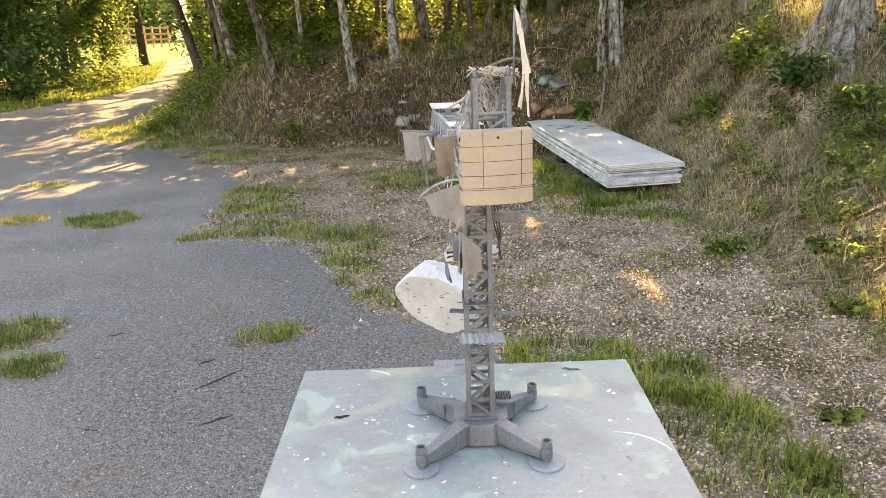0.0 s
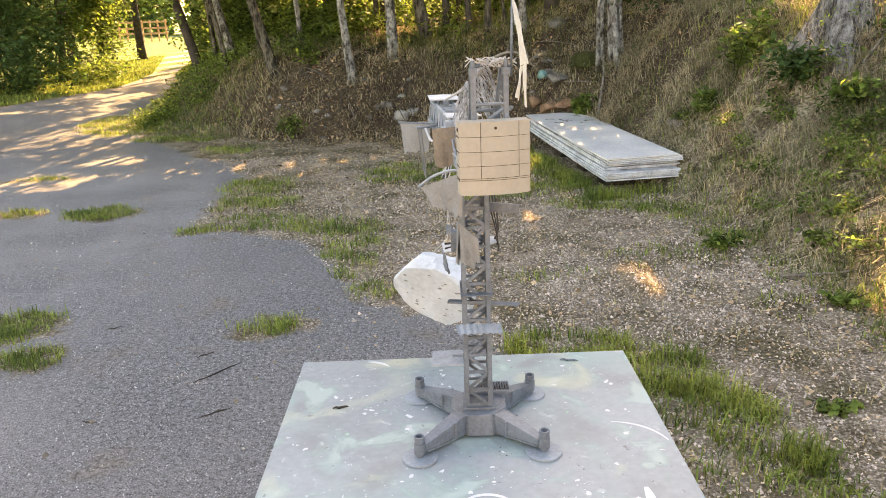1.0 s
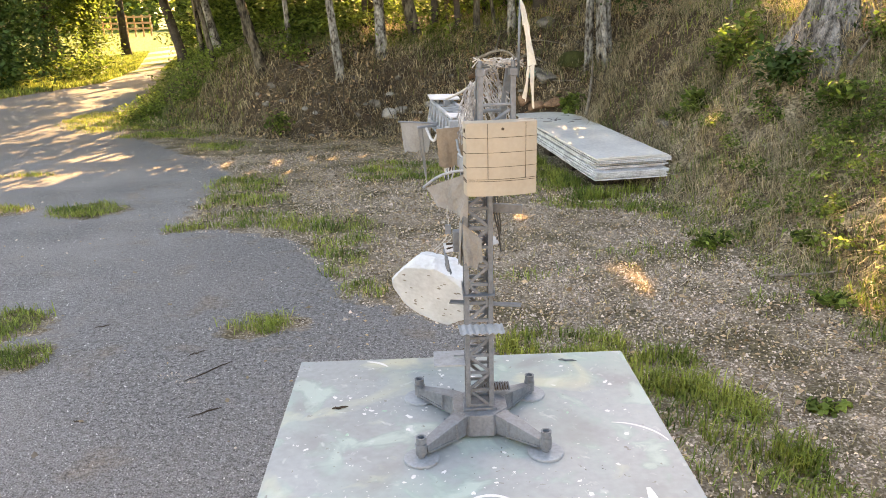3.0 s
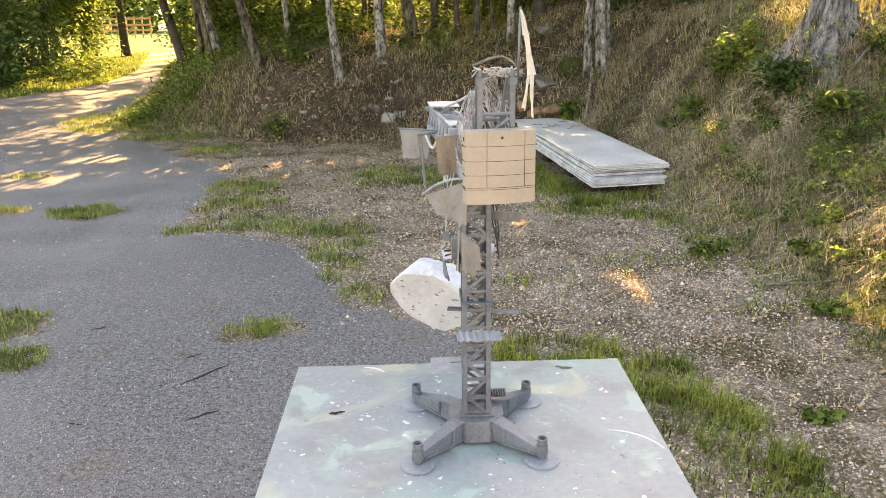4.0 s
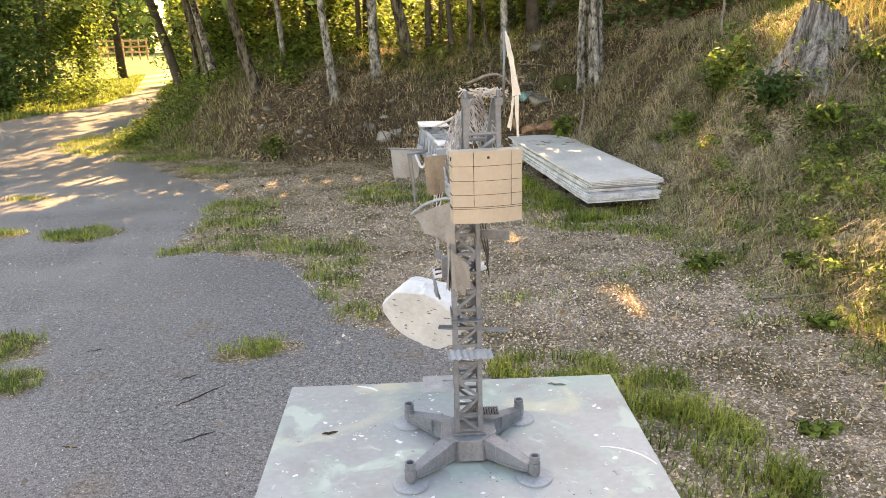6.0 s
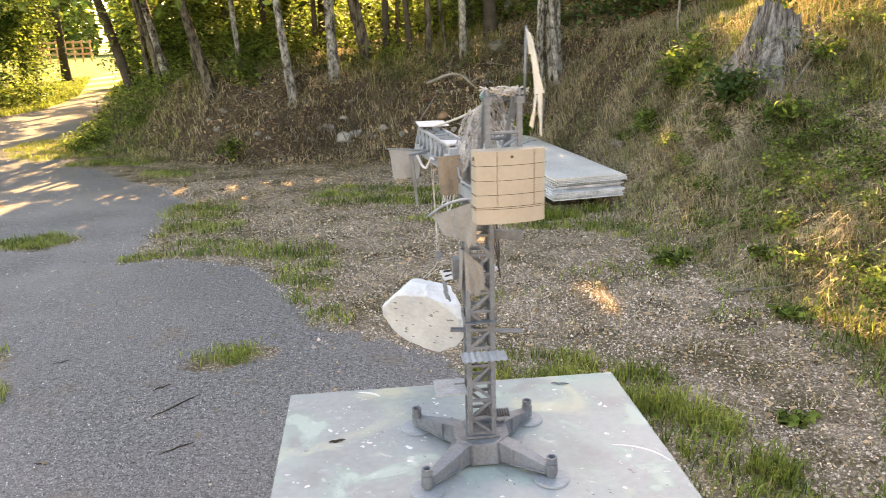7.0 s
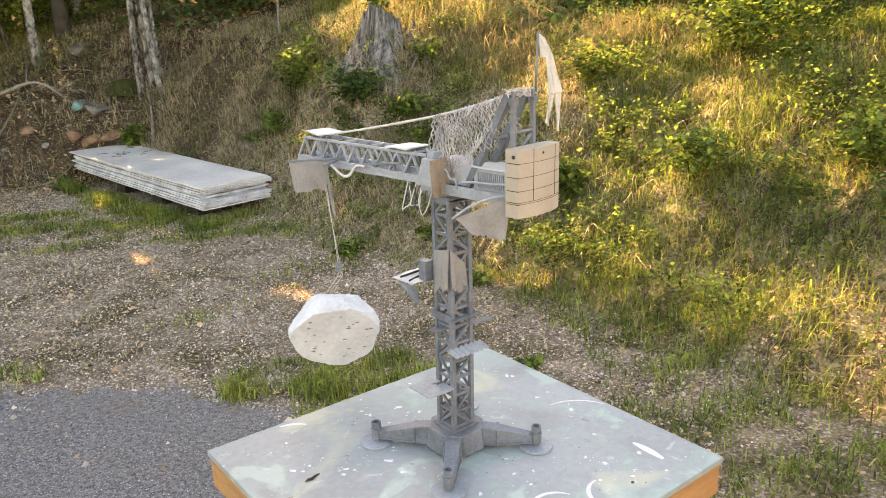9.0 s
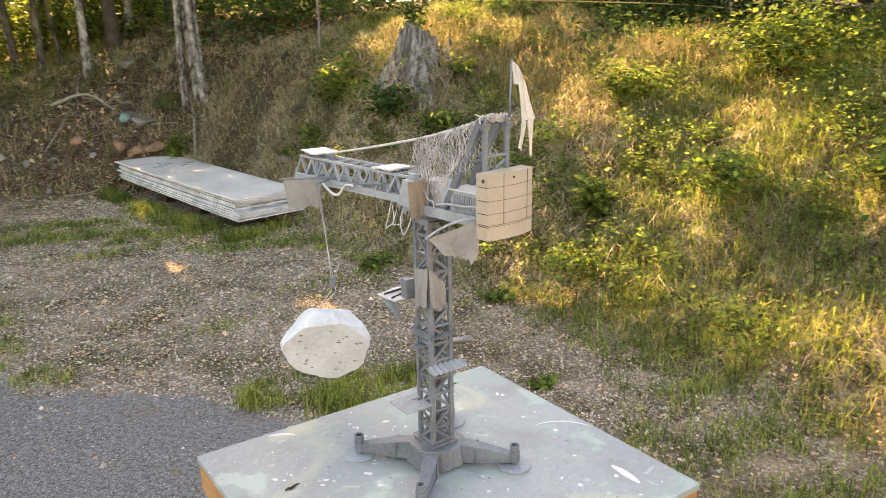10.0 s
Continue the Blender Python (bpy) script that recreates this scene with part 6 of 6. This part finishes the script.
stuff("crest_bush", cloud(90000, crest, 0.075, rs), DARKLEAF, "dense bushes along the top of the bank, coloured dark for shade", "bushes")


def plant(name, x, y, n, radius, hgt, leaf, material, label, category, seed, group="", stems=5):
    rs = np.random.RandomState(seed)
    z0 = zat(x, y)
    root = thing(name, (x, y, z0), label, category, group)
    bm = bmesh.new()
    cs = []
    for k in range(stems):
        a, d = rs.uniform(0, 6.28), radius * rs.uniform(0.2, 0.9)
        e = Vector((d * math.cos(a), d * math.sin(a), hgt * rs.uniform(0.6, 1.0)))
        tube(bm, curve_pts([(0, 0, -0.03), (e.x * 0.4, e.y * 0.4, e.z * 0.6), e], 6), 0.004, seg=5)
        cs += [e * f + Vector((0, 0, hgt * 0.15 * (1 - f))) for f in (0.45, 0.6, 0.75, 0.9, 1.0)]
    bmesh.ops.translate(bm, vec=Vector((x, y, z0)), verts=bm.verts)
    part("stem", bm, material, root)
    c = np.array([[*v] for v in cs])
    p = c[rs.randint(0, len(c), n)] + rs.normal(0, 1, (n, 3)) * [radius * 0.25, radius * 0.25, hgt * 0.12]
    p[:, 2] = np.maximum(p[:, 2], 0.01)
    ob = new("foliage", mesh_from("foliage", *leaf_arrays(p, leaf, rs, droop=0.15), material))
    ob.parent = root
    return root


for k, (x, y, n, r, h, lf, mt, lab) in enumerate((
        (2.86, 5.0, 500, 0.26, 0.34, 0.07, DARKLEAF, "dark green leafy shrub on the bank below the stump"), (3.14, 4.5, 330, 0.28, 0.28, 0.065, LEAF, "bright green broad-leaved shrub on the bank"),
        (2.42, 5.72, 260, 0.18, 0.22, 0.07, LEAF, "small green leafy shrub at the foot of the bank"), (2.75, 5.95, 520, 0.35, 0.7, 0.07, LEAF, "tall sunlit yellow-green shrub beside the stump"),
        (3.62, 4.78, 330, 0.28, 0.26, 0.05, LEAF, "sunlit green shrub before the stump"), (3.20, 1.60, 800, 0.30, 0.36, 0.045, LEAF, "bushy green weed on the sunny bank"), (2.95, 2.35, 360, 0.24, 0.30, 0.06, LEAF, "bushy green weed on the sunny bank"),
        (4.45, 2.1, 1700, 0.55, 0.65, 0.055, LEAF, "large sunlit leafy shrub on the bank"), (5.0, 1.3, 2000, 0.6, 0.9, 0.06, LEAF, "large sunlit leafy shrub on the bank"), (4.6, 0.4, 1900, 0.6, 0.8, 0.055, LEAF, "large sunlit leafy shrub on the bank"),
        (3.9, 3.1, 420, 0.3, 0.4, 0.06, LEAF, "yellow-green weed in dry grass on the bank"), (3.55, 0.7, 420, 0.3, 0.4, 0.06, LEAF, "yellow-green weed in dry grass on the bank"), (3.1, 0.2, 320, 0.25, 0.25, 0.05, DARKLEAF, "dark low weed on the bank"),
        (1.47, 1.30, 46, 0.07, 0.03, 0.055, LEAF, "flat green rosette weed in the gravel"), (1.80, 3.42, 160, 0.13, 0.09, 0.05, LEAF, "low bright green weed in the gravel"), (1.62, 7.55, 200, 0.16, 0.28, 0.08, LEAF, "green leafy seedling on the bank"),
        (2.28, 5.9, 160, 0.16, 0.14, 0.06, LEAF, "low green weed at the foot of the bank"), (2.30, 3.1, 120, 0.12, 0.12, 0.05, LEAF, "low green weed at the foot of the bank"), (2.05, 2.35, 80, 0.10, 0.06, 0.05, LEAF, "low green weed at the foot of the bank"),
        (-2.0, 8.75, 180, 0.18, 0.34, 0.06, LEAF, "green seedling at the foot of the forest bank"), (3.5, 5.45, 260, 0.16, 0.80, 0.06, DARKLEAF, "dark green sprig growing on the stump"))):
    plant("shrub" if h > 0.24 else "weed", x, y, n, r, h, lf, mt, lab, "shrub" if h > 0.24 else "weed", 700 + k, "shrubs and weeds")

# grass: green in the yard, long and dry on the banks
YARD = [(0.35, 1.98, 0.18, 0.16, 1), (0.62, 1.92, 0.2, 0.2, 1), (0.9, 1.65, 0.25, 0.3, 1), (1.05, 1.2, 0.22, 0.4, 1), (1.15, 0.9, 0.2, 0.3, .9), (0.8, 1.2, 0.25, 0.5, .55), (0.75, 0.5, 0.3, 0.6, .5), (1.15, 0.2, 0.4, 0.5, .4),
        (-0.50, 2.82, 0.18, 0.16, .9), (-0.66, 3.25, 0.16, 0.2, .9), (-0.70, 3.75, 0.25, 0.35, .8), (-0.9, 4.3, 0.4, 0.35, .8), (-1.5, 4.55, 0.5, 0.25, .7), (-1.98, 4.3, 0.16, 0.10, 1), (-1.7, 5.2, 0.4, 0.35, .75), (-1.85, 5.85, 0.4, 0.4, .8),
        (-1.0, 2.35, 0.22, 0.15, 1), (-3.0, 5.02, 0.34, 0.26, .9), (-3.75, 5.1, 0.25, 0.16, .9), (-2.45, 2.45, 0.3, 0.25, .9), (-2.15, 2.05, 0.2, 0.16, .6), (-4.3, 6.6, 0.3, 0.1, .6), (0.1, 6.1, 0.6, 0.5, .95), (-0.5, 6.3, 0.4, 0.5, .85), (0.8, 5.5, 0.5, 0.45, 1),
        (1.3, 4.75, 0.5, 0.25, 1), (1.75, 4.4, 0.35, 0.3, .9), (1.0, 6.2, 0.25, 0.9, .9), (-2.6, 8.1, 0.4, 0.35, .7), (-3.6, 9.2, 0.7, 0.4, .9), (-4.6, 10.2, 0.8, 0.6, 1), (-5.4, 11.3, 0.7, 0.9, 1), (2.0, 3.9, 0.3, 0.5, .6), (2.1, 2.9, 0.25, 0.4, .5),
        (2.2, 2.3, 0.25, 0.4, .6), (2.25, 1.6, 0.4, 0.5, .7), (2.2, 0.7, 0.5, 0.6, .85), (1.7, 0.3, 0.6, 0.6, .7), (1.6, -0.4, 0.8, 0.5, .8), (0.2, 5.1, 0.3, 0.15, .5), (1.75, 2.4, 0.2, 0.2, .35), (1.4, 3.3, 0.4, 0.3, .25), (0.55, 3.0, 0.3, 0.12, .3)]
rs = np.random.RandomState(41)


def cut(x, y):
    """No grass under the boards."""
    u = (x - SA.x) * SW.x + (y - SA.y) * SW.y
    v = (x - SA.x) * SL.x + (y - SA.y) * SL.y
    return 1.0 - ((u > 0.02) & (u < 0.62) & (v > 0.05) & (v < 2.65))


def yard(x, y):
    return blobs(x, y, YARD) * cut(x, y)


p = scatter(620000, -5.8, 2.8, -0.8, 12.0, lambda x, y: yard(x, y) * 0.95 * np.clip(0.5 + 1.1 * wavy(x, y, 14.0, start=7) + 0.6 * wavy(x, y, 31.0, start=2), 0.05, 1) * np.clip(1.5 - 0.07 * y, 0.4, 1), rs)
stuff("grass", blade_arrays(p, 0.062, 0.0026, rs, 1.35), GRASS, "short green grass tufts in the gravel yard", "grass")
p = scatter(330000, -5.8, 2.8, -0.8, 12.0, lambda x, y: np.clip(yard(x, y) * 0.16 + 0.05 * (line_distance(x, y, ASPHALT, True) < -0.1), 0, 1) * cut(x, y), rs)
stuff("grass", blade_arrays(p, 0.055, 0.0018, rs, 1.9), STRAW, "dry yellow grass among the green tufts", "grass")


p = scatter(70000, 0.2, 1.5, 0.0, 2.3, lambda x, y: blobs(x, y, [(0.35, 1.95, 0.16, 0.16, 1), (0.62, 1.88, 0.22, 0.2, 1), (0.92, 1.6, 0.2, 0.28, .8), (1.05, 1.15, 0.16, 0.3, .6), (1.17, 0.95, 0.1, 0.12, 1), (0.55, 1.5, 0.2, 0.3, .9)]) * 0.42 * np.clip(0.3 + 1.2 * wavy(x, y, 13.0, start=5), 0.03, 1), rs)
stuff("grass", blade_arrays(p, 0.115, 0.0028, rs, 1.1), GREENGRASS, "thick fresh green grass beside the table", "grass")


def bank_density(x, y):
    d = line_distance(x, y, FOOT)
    bare = blobs(x, y, [(-1.6, 9.0, 1.4, 0.9, 1), (-0.3, 9.0, 1.2, 0.9, 1), (1.2, 8.3, 0.8, 0.8, .95), (2.2, 7.0, 0.5, 0.8, .6), (3.2, 4.95, 0.4, 0.35, 1), (3.35, 4.0, 0.5, 0.45, .95), (3.0, 3.4, 0.4, 0.4, .7)])
    return smooth(-0.25, 0.35, d) * (0.45 + 0.55 * np.clip(wavy(x, y, 2.2, start=2) + 0.4, 0, 1)) * (1 - 0.85 * bare)


right = lambda x, y: bank_density(x, y) * (y < 7.6) * (x > 1.5)
p = scatter(230000, 1.5, 6.5, -2.5, 7.6, lambda x, y: right(x, y) * (0.45 + 0.5 * (wavy(x, y, 2.6, start=11) > 0.0)) * (1 - 0.86 * smooth(1.9, 3.0, y) * smooth(4.2, 3.4, x)), rs)
stuff("bank_grass", blade_arrays(p, 0.15, 0.0028, rs, 1.5), GRASS, "long green grass on the sunny bank", "grass")
p = scatter(90000, 1.5, 6.5, -2.5, 7.6, lambda x, y: right(x, y) * (0.10 + 0.38 * (wavy(x, y, 1.6, start=9) > 0)) * (1 - 0.5 * smooth(1.9, 3.0, y) * smooth(4.2, 3.4, x)), rs)
stuff("bank_grass", blade_arrays(p, 0.13, 0.0021, rs, 1.8), STRAW, "long dry straw-coloured grass on the bank", "grass")
p = scatter(9000, 3.0, 5.6, 2.6, 6.0, lambda x, y: blobs(x, y, [(4.3, 4.4, 0.6, 0.6, 1), (4.6, 3.3, 0.7, 0.6, 1), (3.9, 5.4, 0.4, 0.5, .7)]), rs)
stuff("bank_grass", blade_arrays(p, 0.30, 0.0026, rs, 1.9), STRAW, "tall seeding dry grass near the stump", "grass")
p = scatter(120000, -7.0, 2.4, 7.6, 11.5, lambda x, y: bank_density(x, y) * 0.22 * (0.25 + 0.75 * smooth(-1.9, -3.2, x)), rs)
stuff("bank_grass", blade_arrays(p, 0.17, 0.003, rs, 1.1), GRASS, "shaded green grass on the forest bank", "grass")
p = scatter(40000, -6.0, 2.4, 7.4, 10.8, lambda x, y: bank_density(x, y) * 0.2, rs)
stuff("bank_grass", blade_arrays(p, 0.13, 0.0024, rs, 2.0), STRAW, "dry shaded grass on the forest bank", "grass")
p = scatter(60000, -6.6, -2.6, 8.4, 14.5, lambda x, y: smooth(-0.15, 0.25, line_distance(x, y, FOOT)) * smooth(-2.7, -4.3, x) * 0.6 * np.clip(0.55 + 0.8 * wavy(x, y, 6.0, start=4), 0.05, 1), rs)
stuff("bank_grass", blade_arrays(p, 0.15, 0.003, rs, 1.6), SHADEGRASS, "olive green grass on the bank beside the road", "grass")
weeds = [(rs.uniform(-4.9, -2.8), rs.uniform(10.4, 12.4), rs.uniform(0.02, 0.16), 0.25, 0.25, 0.10, 1.0) for _ in range(60)]
stuff("bank_herbs", cloud(13000, weeds, 0.045, rs), LEAF, "low leafy weeds among the grass of the shaded bank", "herbs")
back = lambda x, y: smooth(-0.1, 0.3, line_distance(x, y, FOOT)) * np.clip(0.35 + 1.3 * wavy(x, y, 5.0, start=12) + 0.7 * wavy(x, y, 13.0, start=6), 0.03, 1)
p = scatter(70000, -5.5, 3.0, 7.4, 11.0, lambda x, y: back(x, y) * 0.7, rs)
stuff("bank_grass", blade_arrays(p, 0.15, 0.0024, rs, 2.2, toward=-1.57), THATCH, "matted dead grass drooping down the forest bank", "grass")
p = scatter(30000, -3.0, 2.4, 7.6, 10.2, lambda x, y: smooth(0.55, 0.9, line_distance(x, y, FOOT)) * smooth(1.7, 1.2, line_distance(x, y, FOOT)) * np.clip(wavy(x, y, 5.0, start=9) + 0.2, 0, 1) * 0.8, rs)
stuff("bank_grass", blade_arrays(p, 0.24, 0.0028, rs, 2.3, toward=-1.57), SHADEGRASS, "grass tufts hanging over the edge of the eroded bank", "grass")
p = scatter(16000, -5.5, 3.2, 7.6, 11.5, lambda x, y: smooth(-0.3, 0.3, line_distance(x, y, FOOT)), rs)
p[:, 2] += rs.uniform(0.004, 0.03, len(p))
stuff("twig_litter", stick_arrays(p, 0.11, 0.0026, rs), TWIGS, "dry twigs and root ends strewn over the forest bank", "twigs")
p = scatter(120000, 1.7, 5.4, -1.5, 7.8, lambda x, y: smooth(-0.2, 0.4, line_distance(x, y, FOOT)) * np.clip(0.4 + 1.2 * wavy(x, y, 4.0, start=13) + 0.8 * wavy(x, y, 11.0, start=2), 0.03, 1) * smooth(0.5, 2.5, y + 0.6 * x - 2.0) * (0.2 + 0.8 * smooth(1.2, 3.0, y)), rs)
stuff("bank_grass", blade_arrays(p, 0.14, 0.0022, rs, 2.1, toward=3.6), THATCH, "matted dead grass fallen down the bank", "grass")
p = scatter(60000, 1.8, 5.0, 1.0, 7.8, lambda x, y: smooth(-0.1, 0.4, line_distance(x, y, FOOT)) * np.clip(wavy(x, y, 4.2, start=3) + 0.25, 0, 1) * 0.7, rs)
stuff("bank_grass", blade_arrays(p, 0.13, 0.0026, rs, 1.6, toward=3.6), SHADEGRASS, "olive grass tufts on the dry bank", "grass")
p = scatter(13000, 1.6, 5.2, -0.6, 7.8, lambda x, y: smooth(-0.5, 0.3, line_distance(x, y, FOOT)), rs)
p[:, 2] += rs.uniform(0.004, 0.03, len(p))
stuff("twig_litter", stick_arrays(p, 0.09, 0.0018, rs), TWIGS, "thin dry stalks and twigs lying on the bank", "twigs")
p = scatter(9000, -2.4, 2.4, 0.6, 8.0, lambda x, y: (line_distance(x, y, ASPHALT, True) < -0.02) * (line_distance(x, y, FOOT) < 0.2) * cut(x, y), rs)
p[:, 2] += 0.004
stuff("twig_litter", stick_arrays(p, 0.035, 0.0012, rs, 0.1), TWIGS, "small dry stalks on the gravel yard", "twigs")
p = scatter(26000, -4.8, -0.6, 1.7, 7.0, lambda x, y: blobs(x, y, [(-1.0, 2.35, 0.17, 0.12, 1), (-3.0, 5.02, 0.3, 0.2, .9), (-3.75, 5.1, 0.2, 0.12, .9), (-2.45, 2.45, 0.26, 0.2, .9), (-2.15, 2.05, 0.18, 0.12, .9)]), rs)
p = np.repeat(p, 5, axis=0) + rs.normal(0, 0.014, (5 * len(p), 3)) * [1, 1, 0]
stuff("grass", blade_arrays(p, 0.055, 0.0015, rs, 1.7), GRASS, "dense low grass tufts growing through the asphalt", "grass")
p = scatter(9000, -1.0, 1.6, 9.3, 10.9, lambda x, y: blobs(x, y, [(-0.4, 9.75, 0.4, 0.25, 1), (0.6, 10.0, 0.6, 0.4, .8), (0.1, 9.4, 0.3, 0.2, .7), (1.2, 9.9, 0.3, 0.3, .6)]), rs)
stuff("bank_grass", blade_arrays(p, 0.16, 0.003, rs, 1.2), GREENGRASS, "sunlit grass tufts on the forest floor", "grass")
board_u = lambda x, y: (x - SA.x) * SW.x + (y - SA.y) * SW.y
board_v = lambda x, y: (x - SA.x) * SL.x + (y - SA.y) * SL.y
p = scatter(60000, 0.7, 2.3, 4.6, 8.0, lambda x, y: (board_u(x, y) > -0.2) * (board_u(x, y) < 0.75) * (board_v(x, y) > -0.22) * (board_v(x, y) < 2.8) * ((board_u(x, y) < 0.0) | (board_v(x, y) < -0.01)) * np.clip(0.35 + wavy(x, y, 9.0, start=3), 0.1, 0.8), rs)
stuff("grass", blade_arrays(p, 0.12, 0.0026, rs, 1.2), GRASS, "green grass growing up round the stacked boards", "grass")
p = scatter(90000, -12.5, -7.6, 12.0, 34.0, lambda x, y: (line_distance(x, y, ASPHALT, True) < 0) * 0.6, rs)
stuff("verge_grass", blade_arrays(p, 0.11, 0.008, rs, 1.2), GRASS, "sunlit grass verge along the far road", "grass")


# fallen leaves and stones
p = scatter(22000, -4.5, 3.2, 7.5, 11.5, lambda x, y: smooth(-0.3, 0.3, line_distance(x, y, FOOT)) * np.clip(0.45 + wavy(x, y, 6.0, start=1), 0.05, 1), rs)
p[:, 2] += rs.uniform(0.01, 0.03, len(p))
stuff("fallen_leaves", leaf_arrays(p, 0.052, rs, 0.0, 0.55), LITTER, "curled brown oak and birch leaves lying on the forest bank", "leaf litter")
def litter_density(x, y):
    d, a = line_distance(x, y, FOOT), line_distance(x, y, ASPHALT, True)
    return np.clip(0.5 * (a < -0.05) + 0.5 * smooth(-0.6, 0.8, d), 0, 1) * (0.55 + 0.45 * wavy(x, y, 1.9, start=6)) * cut(x, y)


p = scatter(150000, -4.0, 5.0, -0.8, 10.8, litter_density, rs)
p[:, 2] += rs.uniform(0.001, 0.010, len(p))
stuff("fallen_leaves", leaf_arrays(p, 0.024, rs, 0.0, 0.3), LITTER, "small brown fallen leaves scattered on the ground", "leaf litter")
p = scatter(110000, -3.0, 4.2, 0.2, 8.6, lambda x, y: litter_density(x, y), rs)
p[:, 2] += rs.uniform(0.002, 0.008, len(p))
stuff("chaff", leaf_arrays(p, 0.016, rs, 0.0, 0.2), CHAFF, "pale chips of leaf and bark on the gravel", "leaf litter")
p = scatter(26000, -3.0, 4.5, 0.5, 10.8, lambda x, y: litter_density(x, y) * (0.25 + 0.75 * smooth(-0.2, 0.6, line_distance(x, y, FOOT))), rs)
p[:, 2] += 0.006
stuff("fallen_leaves", leaf_arrays(p, 0.040, rs, 0.0, 0.3), LITTER, "larger brown fallen leaves on the ground", "leaf litter")


def pebble_arrays(p, size, rs):
    n = len(p)
    base = np.array([[1, 0, -0.3], [0, 1, -0.3], [-1, 0, -0.3], [0, -1, -0.3], [0, 0, 0.8]], float)
    tri = np.array([[0, 1, 4], [1, 2, 4], [2, 3, 4], [3, 0, 4]])
    s = size * np.exp(rs.normal(0, 0.35, (n, 1, 1)))
    a = rs.uniform(0, 6.28, n)
    v = base[None] * rs.uniform(0.6, 1.2, (n, 5, 1)) * s
    x = v[..., 0] * np.cos(a)[:, None] - v[..., 1] * np.sin(a)[:, None] * 0.8
    y = v[..., 0] * np.sin(a)[:, None] + v[..., 1] * np.cos(a)[:, None] * 0.8
    v = np.stack([x, y, v[..., 2]], -1) + p[:, None]
    return v.reshape(-1, 3), (np.arange(n)[:, None, None] * 5 + tri[None]).reshape(-1, 3)


p = scatter(150000, -3.2, 2.6, 0.3, 7.5, lambda x, y: (line_distance(x, y, ASPHALT, True) < 0.05) * (1 - smooth(0.0, 0.5, line_distance(x, y, FOOT))) * (0.55 + 0.45 * wavy(x, y, 2.5, start=1)), rs)
stuff("gravel", pebble_arrays(p, 0.0075, rs), PEBBLE, "small pale gravel stones on the yard", "gravel")
p = scatter(80000, -4.5, 0.6, 0.2, 8.0, lambda x, y: (line_distance(x, y, ASPHALT, True) > 0.02) * (0.25 + 0.75 * np.clip(wavy(x, y, 1.8, start=5), 0, 1)), rs)
stuff("gravel", pebble_arrays(p, 0.0042, rs), GRIT, "loose grit and small stones on the asphalt", "gravel")
p = scatter(9000, -1.5, -1.1, 1.5, 2.0, lambda x, y: blobs(x, y, [(-1.29, 1.80, 0.09, 0.03, .5), (-1.22, 1.74, 0.05, 0.02, .8)]) * 0.3, rs)
stuff("gravel", pebble_arrays(p, 0.004, rs), PEBBLE, "pale crumbs of gravel beside a crack in the asphalt", "gravel")
p = scatter(200, -4.5, 1.6, 0.6, 8.5, lambda x, y: np.ones(np.shape(x)), rs)
stuff("gravel", pebble_arrays(p, 0.014, rs), PEBBLE, "scattered larger pale stones", "gravel")
p = scatter(4500, -5.0, 0.5, 1.0, 9.5, lambda x, y: (line_distance(x, y, ASPHALT, True) > 0) * (0.12 + 0.88 * smooth(0.9, 0.0, line_distance(x, y, ASPHALT, True))) * (0.5 + 0.5 * wavy(x, y, 2.1, start=3)), rs)
p[:, 2] += rs.uniform(0.002, 0.008, len(p))
stuff("fallen_leaves", leaf_arrays(p, 0.018, rs, 0.0, 0.3), LITTER, "dry leaf scraps blown over the asphalt edge", "leaf litter")
